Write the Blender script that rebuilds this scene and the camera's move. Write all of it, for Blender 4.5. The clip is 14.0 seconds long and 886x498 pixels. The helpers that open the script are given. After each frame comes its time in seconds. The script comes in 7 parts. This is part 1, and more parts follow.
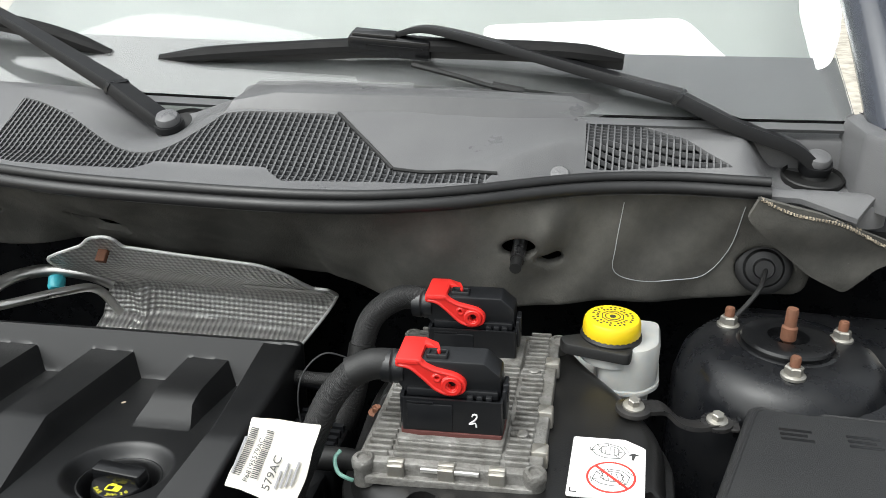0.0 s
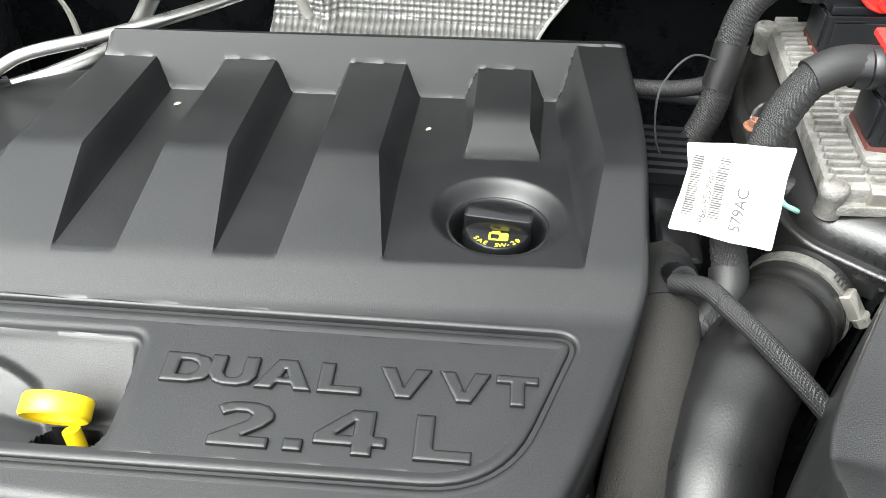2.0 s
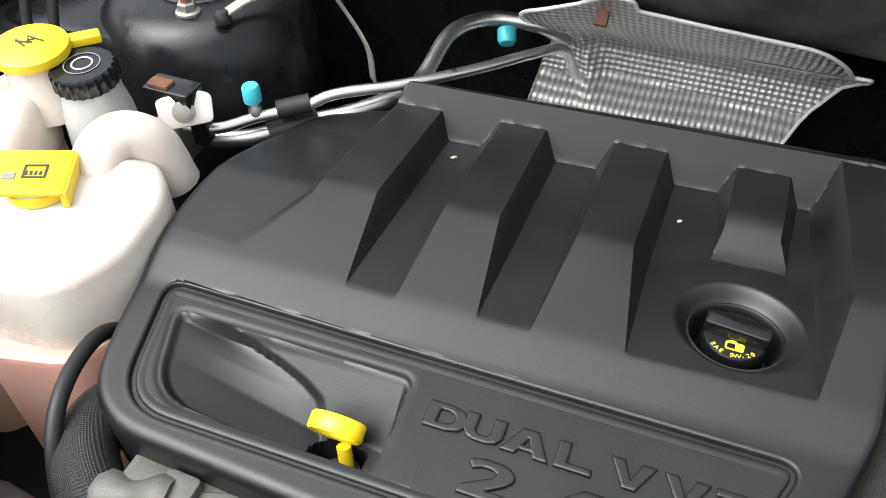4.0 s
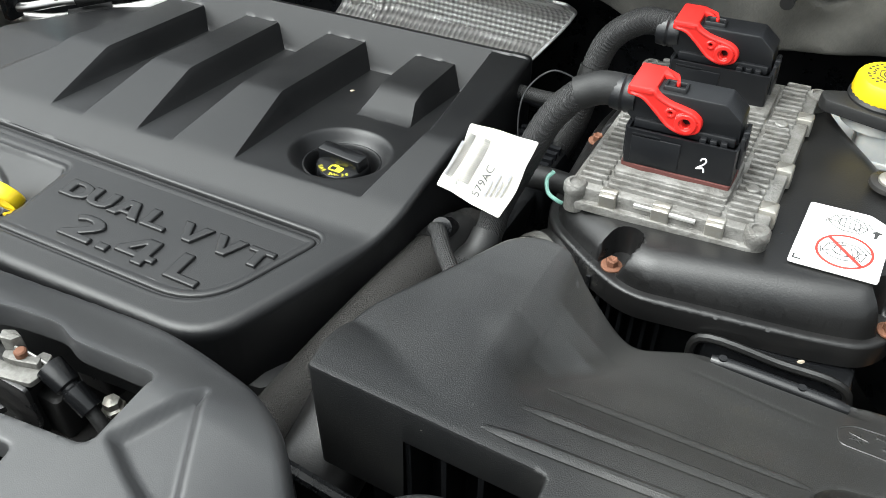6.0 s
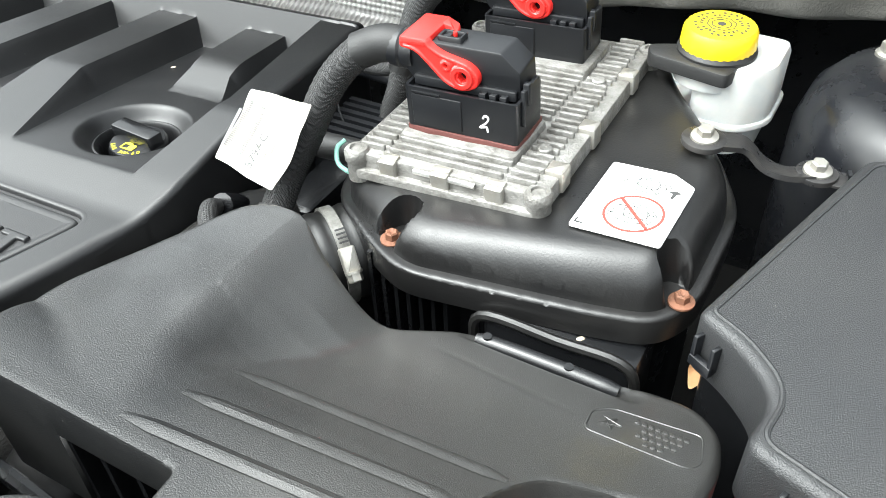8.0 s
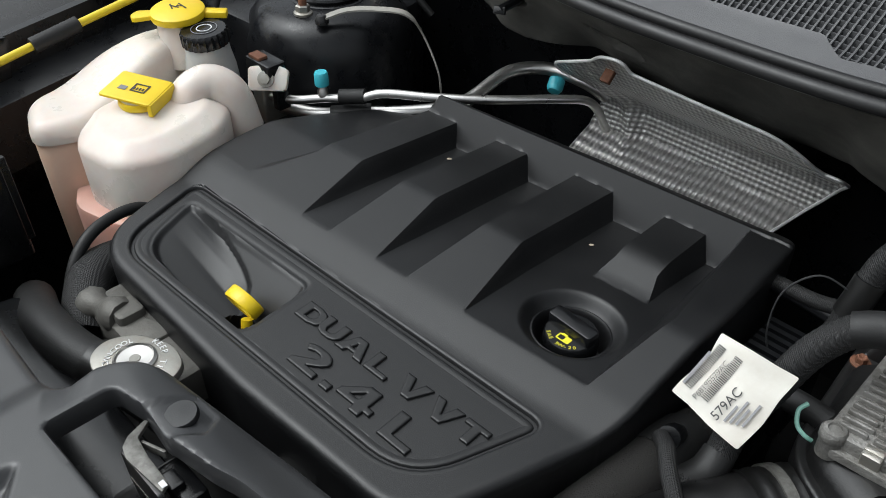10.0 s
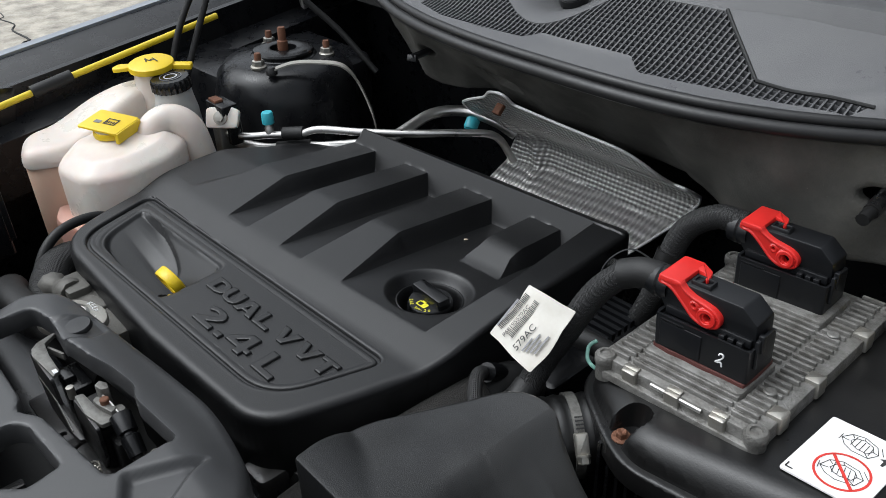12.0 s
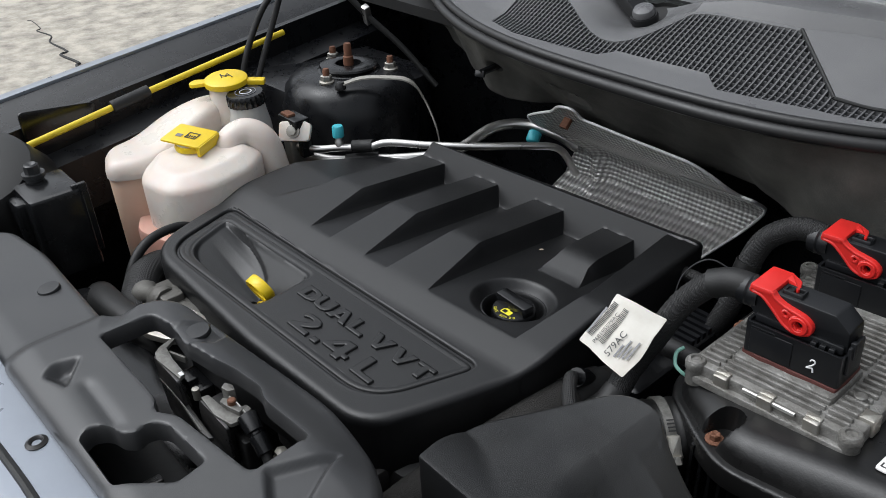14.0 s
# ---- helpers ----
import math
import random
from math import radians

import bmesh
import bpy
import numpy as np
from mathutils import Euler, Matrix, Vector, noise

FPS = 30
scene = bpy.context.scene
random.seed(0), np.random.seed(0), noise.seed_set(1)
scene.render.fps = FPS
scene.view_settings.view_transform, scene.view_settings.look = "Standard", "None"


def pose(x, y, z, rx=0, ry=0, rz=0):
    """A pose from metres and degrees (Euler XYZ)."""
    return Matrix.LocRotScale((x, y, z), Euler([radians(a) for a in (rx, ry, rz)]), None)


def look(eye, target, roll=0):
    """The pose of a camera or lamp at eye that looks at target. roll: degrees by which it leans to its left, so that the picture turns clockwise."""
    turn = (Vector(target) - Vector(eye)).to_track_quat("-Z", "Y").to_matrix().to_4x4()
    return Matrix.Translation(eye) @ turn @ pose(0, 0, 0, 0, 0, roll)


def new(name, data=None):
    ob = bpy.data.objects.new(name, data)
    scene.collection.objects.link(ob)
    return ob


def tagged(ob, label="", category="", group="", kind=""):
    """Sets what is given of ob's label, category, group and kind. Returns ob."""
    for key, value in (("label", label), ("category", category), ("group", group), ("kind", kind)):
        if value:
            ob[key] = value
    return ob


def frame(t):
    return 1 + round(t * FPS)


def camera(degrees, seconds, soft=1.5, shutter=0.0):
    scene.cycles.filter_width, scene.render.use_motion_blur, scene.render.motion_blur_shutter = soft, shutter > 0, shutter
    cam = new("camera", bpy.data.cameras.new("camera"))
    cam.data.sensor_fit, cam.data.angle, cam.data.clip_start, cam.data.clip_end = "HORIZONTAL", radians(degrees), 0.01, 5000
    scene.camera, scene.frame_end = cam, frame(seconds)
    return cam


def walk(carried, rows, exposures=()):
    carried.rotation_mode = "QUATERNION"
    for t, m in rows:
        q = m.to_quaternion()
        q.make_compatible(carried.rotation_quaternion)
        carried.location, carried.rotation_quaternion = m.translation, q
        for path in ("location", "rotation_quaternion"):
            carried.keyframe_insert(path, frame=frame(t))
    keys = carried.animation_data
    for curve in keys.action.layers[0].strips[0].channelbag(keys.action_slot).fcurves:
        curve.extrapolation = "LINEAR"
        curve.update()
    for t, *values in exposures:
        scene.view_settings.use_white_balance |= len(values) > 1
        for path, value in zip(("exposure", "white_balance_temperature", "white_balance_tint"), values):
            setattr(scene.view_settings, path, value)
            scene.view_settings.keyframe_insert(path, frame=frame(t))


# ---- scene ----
cam = camera(56.68, 14.0, soft=0.5)
# seconds, eye, yaw, pitch, roll
PATH = [
    (0, 0.3961, 0.0306, 1.3666, 11.172, -22.941, 0.387),
    (0.5, 0.3149, 0.0443, 1.3211, 9.002, -24.117, 0.515),
    (1, 0.1632, 0.069, 1.3062, 6.677, -26.794, 0.485),
    (1.5, 0.0617, 0.0954, 1.2783, 6.531, -36.644, -0.066),
    (2, -0.0262, 0.1241, 1.2766, 5.692, -43.561, 0.83),
    (2.5, -0.0972, 0.1503, 1.2947, 5.145, -45.232, 2.627),
    (2.7, -0.1273, 0.1541, 1.3119, 6.86, -45.559, 2.418),
    (4.8, 0.0647, 0.0683, 1.3883, 29.776, -43.857, -1.511),
    (5, 0.1241, 0.0581, 1.3837, 30.081, -43.256, -1.164),
    (5.5, 0.2714, 0.0472, 1.3612, 28.989, -42.102, -0.025),
    (6, 0.3843, 0.055, 1.3366, 28.873, -41.603, -0.002),
    (6.5, 0.4667, 0.0835, 1.2972, 29.451, -40.884, -2.866),
    (7, 0.5251, 0.1428, 1.2546, 26.921, -40.624, -1.373),
    (7.5, 0.5561, 0.1751, 1.2233, 28.878, -40.931, -2.026),
    (8, 0.5388, 0.1792, 1.2652, 30.498, -40.855, -2.53),
    (8.5, 0.4229, 0.1886, 1.3108, 33.356, -40.339, -2.031),
    (9, 0.3167, 0.1743, 1.3636, 38.675, -40.173, -2.126),
    (9.2, 0.2794, 0.1577, 1.387, 40.846, -40.671, -1.575),
    (11.3, 0.4215, 0.093, 1.4206, 50.492, -33.616, -2.007),
    (11.5, 0.479, 0.0897, 1.4192, 50.87, -33.024, -2.311),
    (12, 0.5694, 0.1076, 1.4059, 49.467, -32.01, -2.365),
    (12.5, 0.589, 0.0991, 1.4122, 48.56, -31.797, -2.45),
    (13, 0.5469, 0.0881, 1.4234, 49.714, -31.665, -3.19),
    (13.5, 0.5344, 0.0801, 1.4252, 50.263, -31.544, -3.259),
    (14, 0.5408, 0.0242, 1.4331, 50.662, -31.429, -2.883),
]


def aimed(x, y, z, yaw, pitch, roll):
    a, b = radians(yaw), radians(pitch)
    return look((x, y, z), (x - math.sin(a) * math.cos(b), y + math.cos(a) * math.cos(b), z + math.sin(b)), roll)


EXPOSURES = [(0, 0.85, 6400, 6), (1.0, 1.22, 6400, 6), (1.5, 1.95, 6450, 6), (2.0, 2.27, 6450, 5), (2.5, 2.5, 6450, 5), (4.8, 0.95, 6250, 7), (5.5, 1.0, 6300, 5), (6.0, 1.45, 6300, 4), (6.5, 2.0, 6300, 4), (7.5, 2.32, 6250, 4), (8.5, 2.15, 6300, 3), (9.2, 1.2, 6250, 4), (11.3, -0.35, 6150, 9), (11.5, -0.27, 6150, 9), (12.0, 0.17, 6100, 8), (12.5, 0.45, 6100, 8), (13.5, 0.42, 6150, 8), (14.0, 0.12, 6150, 9)]
walk(cam, [(row[0], aimed(*row[1:])) for row in PATH], EXPOSURES)

# ---- world and light ----
world = bpy.data.worlds.new("overcast")
scene.world = world
world.use_nodes = True
wn = world.node_tree.nodes
sky = wn.new("ShaderNodeTexSky")
sky.sky_type, sky.sun_disc = "NISHITA", False
sky.sun_elevation, sky.sun_rotation = radians(59), radians(228)
sky.dust_density, sky.air_density = 6.0, 1.0
pale = wn.new("ShaderNodeHueSaturation")
pale.inputs["Saturation"].default_value = 0.12
world.node_tree.links.new(sky.outputs[0], pale.inputs["Color"])
world.node_tree.links.new(pale.outputs[0], wn["Background"].inputs["Color"])
wn["Background"].inputs["Strength"].default_value = 0.145
sun_data = bpy.data.lights.new("sun", "SUN")
sun_data.energy, sun_data.angle, sun_data.color = 1.2, radians(80), (1.0, 0.985, 0.965)
sun = new("sun", sun_data)
sun.matrix_world = look((-1.16, -0.34, 3.5), (0, 0.7, 0.9))


from mathutils.geometry import delaunay_2d_cdt

# ---- materials ----
def material(name, colour, rough=0.5, metal=0.0, grain=0.0, grain_size=900.0, vary=0.0, vary_size=14.0, other=None,
             rough_vary=0.0, transmit=0.0, coat=0.0, specular=0.5, distance=0.0006, subsurface=0.0, specks=0.0):
    """A principled material with fine grain relief, broad stains of another colour and uneven gloss."""
    m = bpy.data.materials.new(name)
    m.use_nodes = True
    n, k = m.node_tree.nodes, m.node_tree.links
    b = n["Principled BSDF"]
    b.inputs["Roughness"].default_value, b.inputs["Metallic"].default_value = rough, metal
    b.inputs["Base Color"].default_value = (*colour, 1)
    b.inputs["Transmission Weight"].default_value = transmit
    b.inputs["Coat Weight"].default_value = coat
    b.inputs["Specular IOR Level"].default_value = specular
    if subsurface:
        b.inputs["Subsurface Weight"].default_value = subsurface
        b.inputs["Subsurface Radius"].default_value = (0.02, 0.014, 0.01)
        b.inputs["Subsurface Scale"].default_value = 0.6
    at = n.new("ShaderNodeTexCoord")
    source = None
    if vary or rough_vary:
        noise_a = n.new("ShaderNodeTexNoise")
        noise_a.inputs["Scale"].default_value, noise_a.inputs["Detail"].default_value = vary_size, 7.0
        noise_a.inputs["Roughness"].default_value = 0.65
        k.new(at.outputs["Object"], noise_a.inputs["Vector"])
        if vary:
            ramp = n.new("ShaderNodeMapRange")
            ramp.inputs[1].default_value, ramp.inputs[2].default_value = 0.38, 0.72
            ramp.inputs[3].default_value, ramp.inputs[4].default_value = 0.0, vary
            k.new(noise_a.outputs["Fac"], ramp.inputs[0])
            mix = n.new("ShaderNodeMix")
            mix.data_type = "RGBA"
            mix.inputs[6].default_value, mix.inputs[7].default_value = (*colour, 1), (*(other or [c * 0.5 for c in colour]), 1)
            k.new(ramp.outputs[0], mix.inputs[0])
            source = mix.outputs[2]
        if rough_vary:
            span = n.new("ShaderNodeMapRange")
            span.inputs[1].default_value, span.inputs[2].default_value = 0.3, 0.7
            span.inputs[3].default_value, span.inputs[4].default_value = max(0.02, rough - rough_vary), min(1.0, rough + rough_vary)
            k.new(noise_a.outputs["Fac"], span.inputs[0])
            k.new(span.outputs[0], b.inputs["Roughness"])
    if specks:
        dots = n.new("ShaderNodeTexVoronoi")
        dots.inputs["Scale"].default_value = 85.0
        k.new(at.outputs["Object"], dots.inputs["Vector"])
        cut = n.new("ShaderNodeMapRange")
        cut.inputs[1].default_value, cut.inputs[2].default_value = 0.035, 0.06
        cut.inputs[3].default_value, cut.inputs[4].default_value = specks, 0.0
        k.new(dots.outputs["Distance"], cut.inputs[0])
        sift = n.new("ShaderNodeTexNoise")
        sift.inputs["Scale"].default_value = 22.0
        k.new(at.outputs["Object"], sift.inputs["Vector"])
        pick = n.new("ShaderNodeMapRange")
        pick.inputs[1].default_value, pick.inputs[2].default_value = 0.55, 0.62
        k.new(sift.outputs["Fac"], pick.inputs[0])
        both = n.new("ShaderNodeMath")
        both.operation = "MULTIPLY"
        k.new(cut.outputs[0], both.inputs[0])
        k.new(pick.outputs[0], both.inputs[1])
        dusty = n.new("ShaderNodeMix")
        dusty.data_type = "RGBA"
        dusty.inputs[6].default_value, dusty.inputs[7].default_value = (*colour, 1), (0.34, 0.32, 0.29, 1)
        if source:
            k.new(source, dusty.inputs[6])
        k.new(both.outputs[0], dusty.inputs[0])
        source = dusty.outputs[2]
    if source:
        k.new(source, b.inputs["Base Color"])
    if grain:
        fine = n.new("ShaderNodeTexNoise")
        fine.inputs["Scale"].default_value, fine.inputs["Detail"].default_value = grain_size, 3.0
        k.new(at.outputs["Object"], fine.inputs["Vector"])
        bump = n.new("ShaderNodeBump")
        bump.inputs["Strength"].default_value, bump.inputs["Distance"].default_value = grain, distance
        k.new(fine.outputs["Fac"], bump.inputs["Height"])
        k.new(bump.outputs[0], b.inputs["Normal"])
    return m


cover_plastic = material("moulded black plastic", (0.0052, 0.0054, 0.006), 0.4, grain=0.22, grain_size=1500, vary=0.5, other=(0.0095, 0.0095, 0.0098), rough_vary=0.06, specks=0.12, specular=0.52)
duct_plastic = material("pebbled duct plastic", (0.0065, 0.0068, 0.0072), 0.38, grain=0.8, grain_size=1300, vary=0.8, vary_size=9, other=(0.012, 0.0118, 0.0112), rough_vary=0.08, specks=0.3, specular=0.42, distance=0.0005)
carrier_plastic = material("dusty satin cover plastic", (0.028, 0.0285, 0.03), 0.37, grain=0.12, grain_size=1500, vary=0.6, vary_size=10, other=(0.05, 0.05, 0.05), rough_vary=0.08, specks=0.2, specular=0.6)
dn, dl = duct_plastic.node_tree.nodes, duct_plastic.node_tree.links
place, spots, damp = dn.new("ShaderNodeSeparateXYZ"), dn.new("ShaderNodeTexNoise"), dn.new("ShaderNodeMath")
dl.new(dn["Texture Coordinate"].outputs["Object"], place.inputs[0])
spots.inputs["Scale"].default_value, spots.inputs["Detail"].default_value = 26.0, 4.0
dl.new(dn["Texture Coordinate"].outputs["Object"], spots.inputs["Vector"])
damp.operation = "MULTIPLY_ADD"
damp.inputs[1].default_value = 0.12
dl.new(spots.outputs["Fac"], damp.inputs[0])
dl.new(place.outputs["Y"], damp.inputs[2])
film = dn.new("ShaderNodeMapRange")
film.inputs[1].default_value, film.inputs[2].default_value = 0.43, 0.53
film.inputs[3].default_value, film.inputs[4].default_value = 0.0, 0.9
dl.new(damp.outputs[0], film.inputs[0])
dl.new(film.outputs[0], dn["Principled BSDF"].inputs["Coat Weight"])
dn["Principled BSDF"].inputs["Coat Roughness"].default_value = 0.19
# dust grey masked onto the plate, also painting in its brighter sheen
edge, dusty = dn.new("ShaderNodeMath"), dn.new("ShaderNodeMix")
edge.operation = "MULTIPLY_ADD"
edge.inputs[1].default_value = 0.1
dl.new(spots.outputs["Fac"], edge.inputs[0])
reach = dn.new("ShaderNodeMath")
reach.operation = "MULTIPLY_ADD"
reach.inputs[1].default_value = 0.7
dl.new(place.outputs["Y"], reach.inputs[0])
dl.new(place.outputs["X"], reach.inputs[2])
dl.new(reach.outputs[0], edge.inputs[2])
dust_sheen = dn.new("ShaderNodeMapRange")
dust_sheen.inputs[1].default_value, dust_sheen.inputs[2].default_value = 0.55, 0.66
dust_sheen.inputs[3].default_value, dust_sheen.inputs[4].default_value = 0.0, 0.85
dl.new(edge.outputs[0], dust_sheen.inputs[0])
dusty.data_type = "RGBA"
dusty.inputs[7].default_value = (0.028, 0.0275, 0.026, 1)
dl.new(dust_sheen.outputs[0], dusty.inputs[0])
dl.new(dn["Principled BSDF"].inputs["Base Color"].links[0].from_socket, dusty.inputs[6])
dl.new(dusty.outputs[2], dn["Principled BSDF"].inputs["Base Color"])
lid_plastic = material("satin moulded lid plastic", (0.006, 0.006, 0.0062), 0.34, grain=0.25, grain_size=700, vary=0.5, vary_size=10, other=(0.013, 0.012, 0.011), rough_vary=0.1, specks=0.12)
fuse_plastic = material("pebbled grey-black lid plastic", (0.013, 0.0135, 0.0145), 0.46, grain=1.0, grain_size=1000, vary=0.5, vary_size=9, other=(0.022, 0.022, 0.0215), rough_vary=0.06, specks=0.35, distance=0.0006, specular=0.55)
satin_plastic = material("satin black plastic", (0.006, 0.006, 0.006), 0.4, grain=0.12, grain_size=500, vary=0.4, other=(0.012, 0.011, 0.0095), rough_vary=0.09)
gloss_plastic = material("glossy black plastic", (0.006, 0.0063, 0.007), 0.24, grain=0.1, rough_vary=0.08, vary=0.3)
connector_plastic = material("dark connector plastic", (0.006, 0.0065, 0.0078), 0.36, grain=0.15, vary=0.3, rough_vary=0.08)
cobraid_linksplastic = material("weathered grey cowl plastic", (0.1, 0.1, 0.103), 0.33, grain=0.5, grain_size=1100, vary=0.5, other=(0.13, 0.13, 0.13), rough_vary=0.07)
grille_plastic = material("grille plastic", (0.075, 0.076, 0.079), 0.4, rough_vary=0.06)
rubber = material("black rubber", (0.007, 0.007, 0.007), 0.6, grain=0.3, grain_size=500, rough_vary=0.1)
seal_rubber = material("seal rubber", (0.012, 0.012, 0.0125), 0.45, grain=0.2, grain_size=300, rough_vary=0.1)
weave = material("braided sleeve", (0.008, 0.008, 0.0082), 0.55, grain=0.5, grain_size=1500, distance=0.0004, vary=0.4, other=(0.014, 0.0135, 0.013))
braid_nodes, braid_links = weave.node_tree.nodes, weave.node_tree.links
threads = []
for way in ((2700, 2100, 2000), (-2100, 2700, -2400)):
    turn, wave = braid_nodes.new("ShaderNodeVectorMath"), braid_nodes.new("ShaderNodeMath")
    turn.operation, wave.operation = "DOT_PRODUCT", "SINE"
    turn.inputs[1].default_value = way
    braid_links.new(braid_nodes["Texture Coordinate"].outputs["Object"], turn.inputs[0])
    braid_links.new(turn.outputs["Value"], wave.inputs[0])
    threads.append(wave)
crossed, plait = braid_nodes.new("ShaderNodeMath"), braid_nodes.new("ShaderNodeBump")
crossed.operation = "MAXIMUM"
braid_links.new(threads[0].outputs[0], crossed.inputs[0])
braid_links.new(threads[1].outputs[0], crossed.inputs[1])
plait.inputs["Strength"].default_value, plait.inputs["Distance"].default_value = 0.8, 0.00035
braid_links.new(crossed.outputs[0], plait.inputs["Height"])
braid_links.new(braid_nodes["Bump"].outputs[0], plait.inputs["Normal"])
braid_links.new(plait.outputs[0], braid_nodes["Principled BSDF"].inputs["Normal"])
felt = material("pressed felt insulation", (0.07, 0.0685, 0.0625), 0.85, grain=0.8, grain_size=420, vary=0.9, vary_size=13, other=(0.13, 0.125, 0.112), distance=0.001, specular=0.25, specks=0.25)
felt_edge = material("frayed felt edge", (0.42, 0.36, 0.27), 0.95, grain=1.0, grain_size=350, vary=0.8, vary_size=60, other=(0.16, 0.13, 0.1))
cast = material("cast aluminium", (0.235, 0.23, 0.217), 0.5, 0.42, grain=1.0, grain_size=420, vary=1.0, vary_size=55, other=(0.085, 0.08, 0.07), rough_vary=0.12, distance=0.001)
clip_metal = material("bright clip steel", (0.56, 0.55, 0.53), 0.32, 1.0, rough_vary=0.08, vary=0.4, other=(0.5, 0.48, 0.45))
shield_metal = material("embossed aluminium", (0.7, 0.695, 0.685), 0.36, 0.65, vary=0.6, vary_size=16, other=(0.55, 0.53, 0.5), rough_vary=0.1)
flange_metal = material("bright aluminium edge", (0.88, 0.88, 0.87), 0.4, 0.25, grain=0.3, grain_size=300, vary=0.5, vary_size=60, other=(0.66, 0.65, 0.63), rough_vary=0.08)
sn, sl = shield_metal.node_tree.nodes, shield_metal.node_tree.links
waves = []
for axis_a, axis_b in ((1.0, 1.0), (1.0, -1.0)):
    turn = sn.new("ShaderNodeVectorMath")
    turn.operation = "DOT_PRODUCT"
    turn.inputs[1].default_value = (400 * axis_a, 0, 440 * axis_b)
    wave = sn.new("ShaderNodeMath")
    wave.operation = "SINE"
    sl.new(sn["Texture Coordinate"].outputs["Object"], turn.inputs[0])
    sl.new(turn.outputs["Value"], wave.inputs[0])
    waves.append(wave)
emboss = sn.new("ShaderNodeMath")
emboss.operation = "MULTIPLY"
sl.new(waves[0].outputs[0], emboss.inputs[0])
sl.new(waves[1].outputs[0], emboss.inputs[1])
relief = sn.new("ShaderNodeBump")
relief.inputs["Strength"].default_value, relief.inputs["Distance"].default_value = 1.0, 0.0014
sl.new(emboss.outputs[0], relief.inputs["Height"])
sl.new(relief.outputs[0], sn["Principled BSDF"].inputs["Normal"])
# worn pattern also carries relief shade: emboss hollows get a darker base colour
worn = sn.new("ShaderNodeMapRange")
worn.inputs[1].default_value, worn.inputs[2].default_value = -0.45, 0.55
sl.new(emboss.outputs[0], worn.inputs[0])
hollow_shade = sn.new("ShaderNodeMix")
hollow_shade.data_type = "RGBA"
hollow_shade.inputs[6].default_value = (0.38, 0.372, 0.36, 1)
sl.new(worn.outputs[0], hollow_shade.inputs[0])
sl.new(sn["Principled BSDF"].inputs["Base Color"].links[0].from_socket, hollow_shade.inputs[7])
sl.new(hollow_shade.outputs[2], sn["Principled BSDF"].inputs["Base Color"])
tube_metal = material("aluminium tube", (0.66, 0.65, 0.63), 0.35, 1.0, grain=0.2, grain_size=300, vary=0.5, vary_size=40, other=(0.42, 0.41, 0.4), rough_vary=0.1)
mount_rubber = material("worn grey rubber", (0.02, 0.021, 0.022), 0.4, grain=0.3, vary=0.5, vary_size=60, other=(0.05, 0.05, 0.052), rough_vary=0.08)
zinc = material("zinc plated steel", (0.38, 0.37, 0.34), 0.42, 0.8, grain=0.4, vary=0.7, vary_size=90, other=(0.32, 0.29, 0.24), rough_vary=0.1)
worn_steel = material("worn pale steel", (0.17, 0.167, 0.155), 0.52, 0.4, grain=0.5, grain_size=500, vary=0.8, vary_size=110, other=(0.05, 0.046, 0.04), rough_vary=0.12)
pad_foam = material("pale grey foam rubber", (0.42, 0.43, 0.44), 0.7, grain=0.3, grain_size=300, vary=0.4, vary_size=40, other=(0.34, 0.34, 0.34))
rust = material("rusty steel", (0.17, 0.07, 0.038), 0.75, 0.2, grain=0.8, grain_size=600, vary=0.8, vary_size=120, other=(0.12, 0.06, 0.035))
dark_steel = material("dark coated steel", (0.02, 0.02, 0.021), 0.33, 0.3, grain=0.3, grain_size=300, vary=0.6, vary_size=40, other=(0.06, 0.055, 0.05), rough_vary=0.12)
tower_paint = material("black body paint", (0.006, 0.0065, 0.008), 0.3, specular=0.36, grain=0.12, grain_size=120, vary=0.5, vary_size=22, other=(0.018, 0.018, 0.018), rough_vary=0.12)
panel_paint = material("grey-blue metallic paint", (0.34, 0.37, 0.42), 0.3, 0.5, coat=0.6, grain=0.05, vary=0.4, vary_size=12, other=(0.27, 0.295, 0.34), rough_vary=0.06)
body_paint = material("dark blue-black car paint", (0.02, 0.024, 0.035), 0.18, coat=0.5, grain=0.03, vary=0.4, vary_size=20, other=(0.035, 0.038, 0.045), rough_vary=0.05)
red_plastic = material("red plastic", (0.62, 0.022, 0.018), 0.38, grain=0.12, vary=0.4, other=(0.5, 0.02, 0.016), rough_vary=0.08)
gasket_red = material("dull red gasket", (0.075, 0.02, 0.016), 0.6, grain=0.3)
yellow_plastic = material("yellow plastic", (0.78, 0.56, 0.012), 0.36, grain=0.1, vary=0.4, vary_size=40, other=(0.68, 0.46, 0.01), rough_vary=0.08)
yellow_paint = material("yellow paint", (0.72, 0.55, 0.015), 0.35, vary=0.4, vary_size=60, other=(0.6, 0.42, 0.02), rough_vary=0.08)
tank_plastic = material("milky tank plastic", (0.68, 0.64, 0.58), 0.3, vary=0.9, vary_size=13, other=(0.64, 0.52, 0.47), rough_vary=0.08, subsurface=0.35)
coolant_plastic = material("tank plastic over pink coolant", (0.62, 0.33, 0.26), 0.36, vary=0.6, vary_size=10, other=(0.7, 0.47, 0.4), rough_vary=0.08, subsurface=0.3)
wash_plastic = material("tank plastic over peach fluid", (0.72, 0.52, 0.4), 0.34, vary=0.7, vary_size=12, other=(0.68, 0.43, 0.32), rough_vary=0.08, subsurface=0.3)
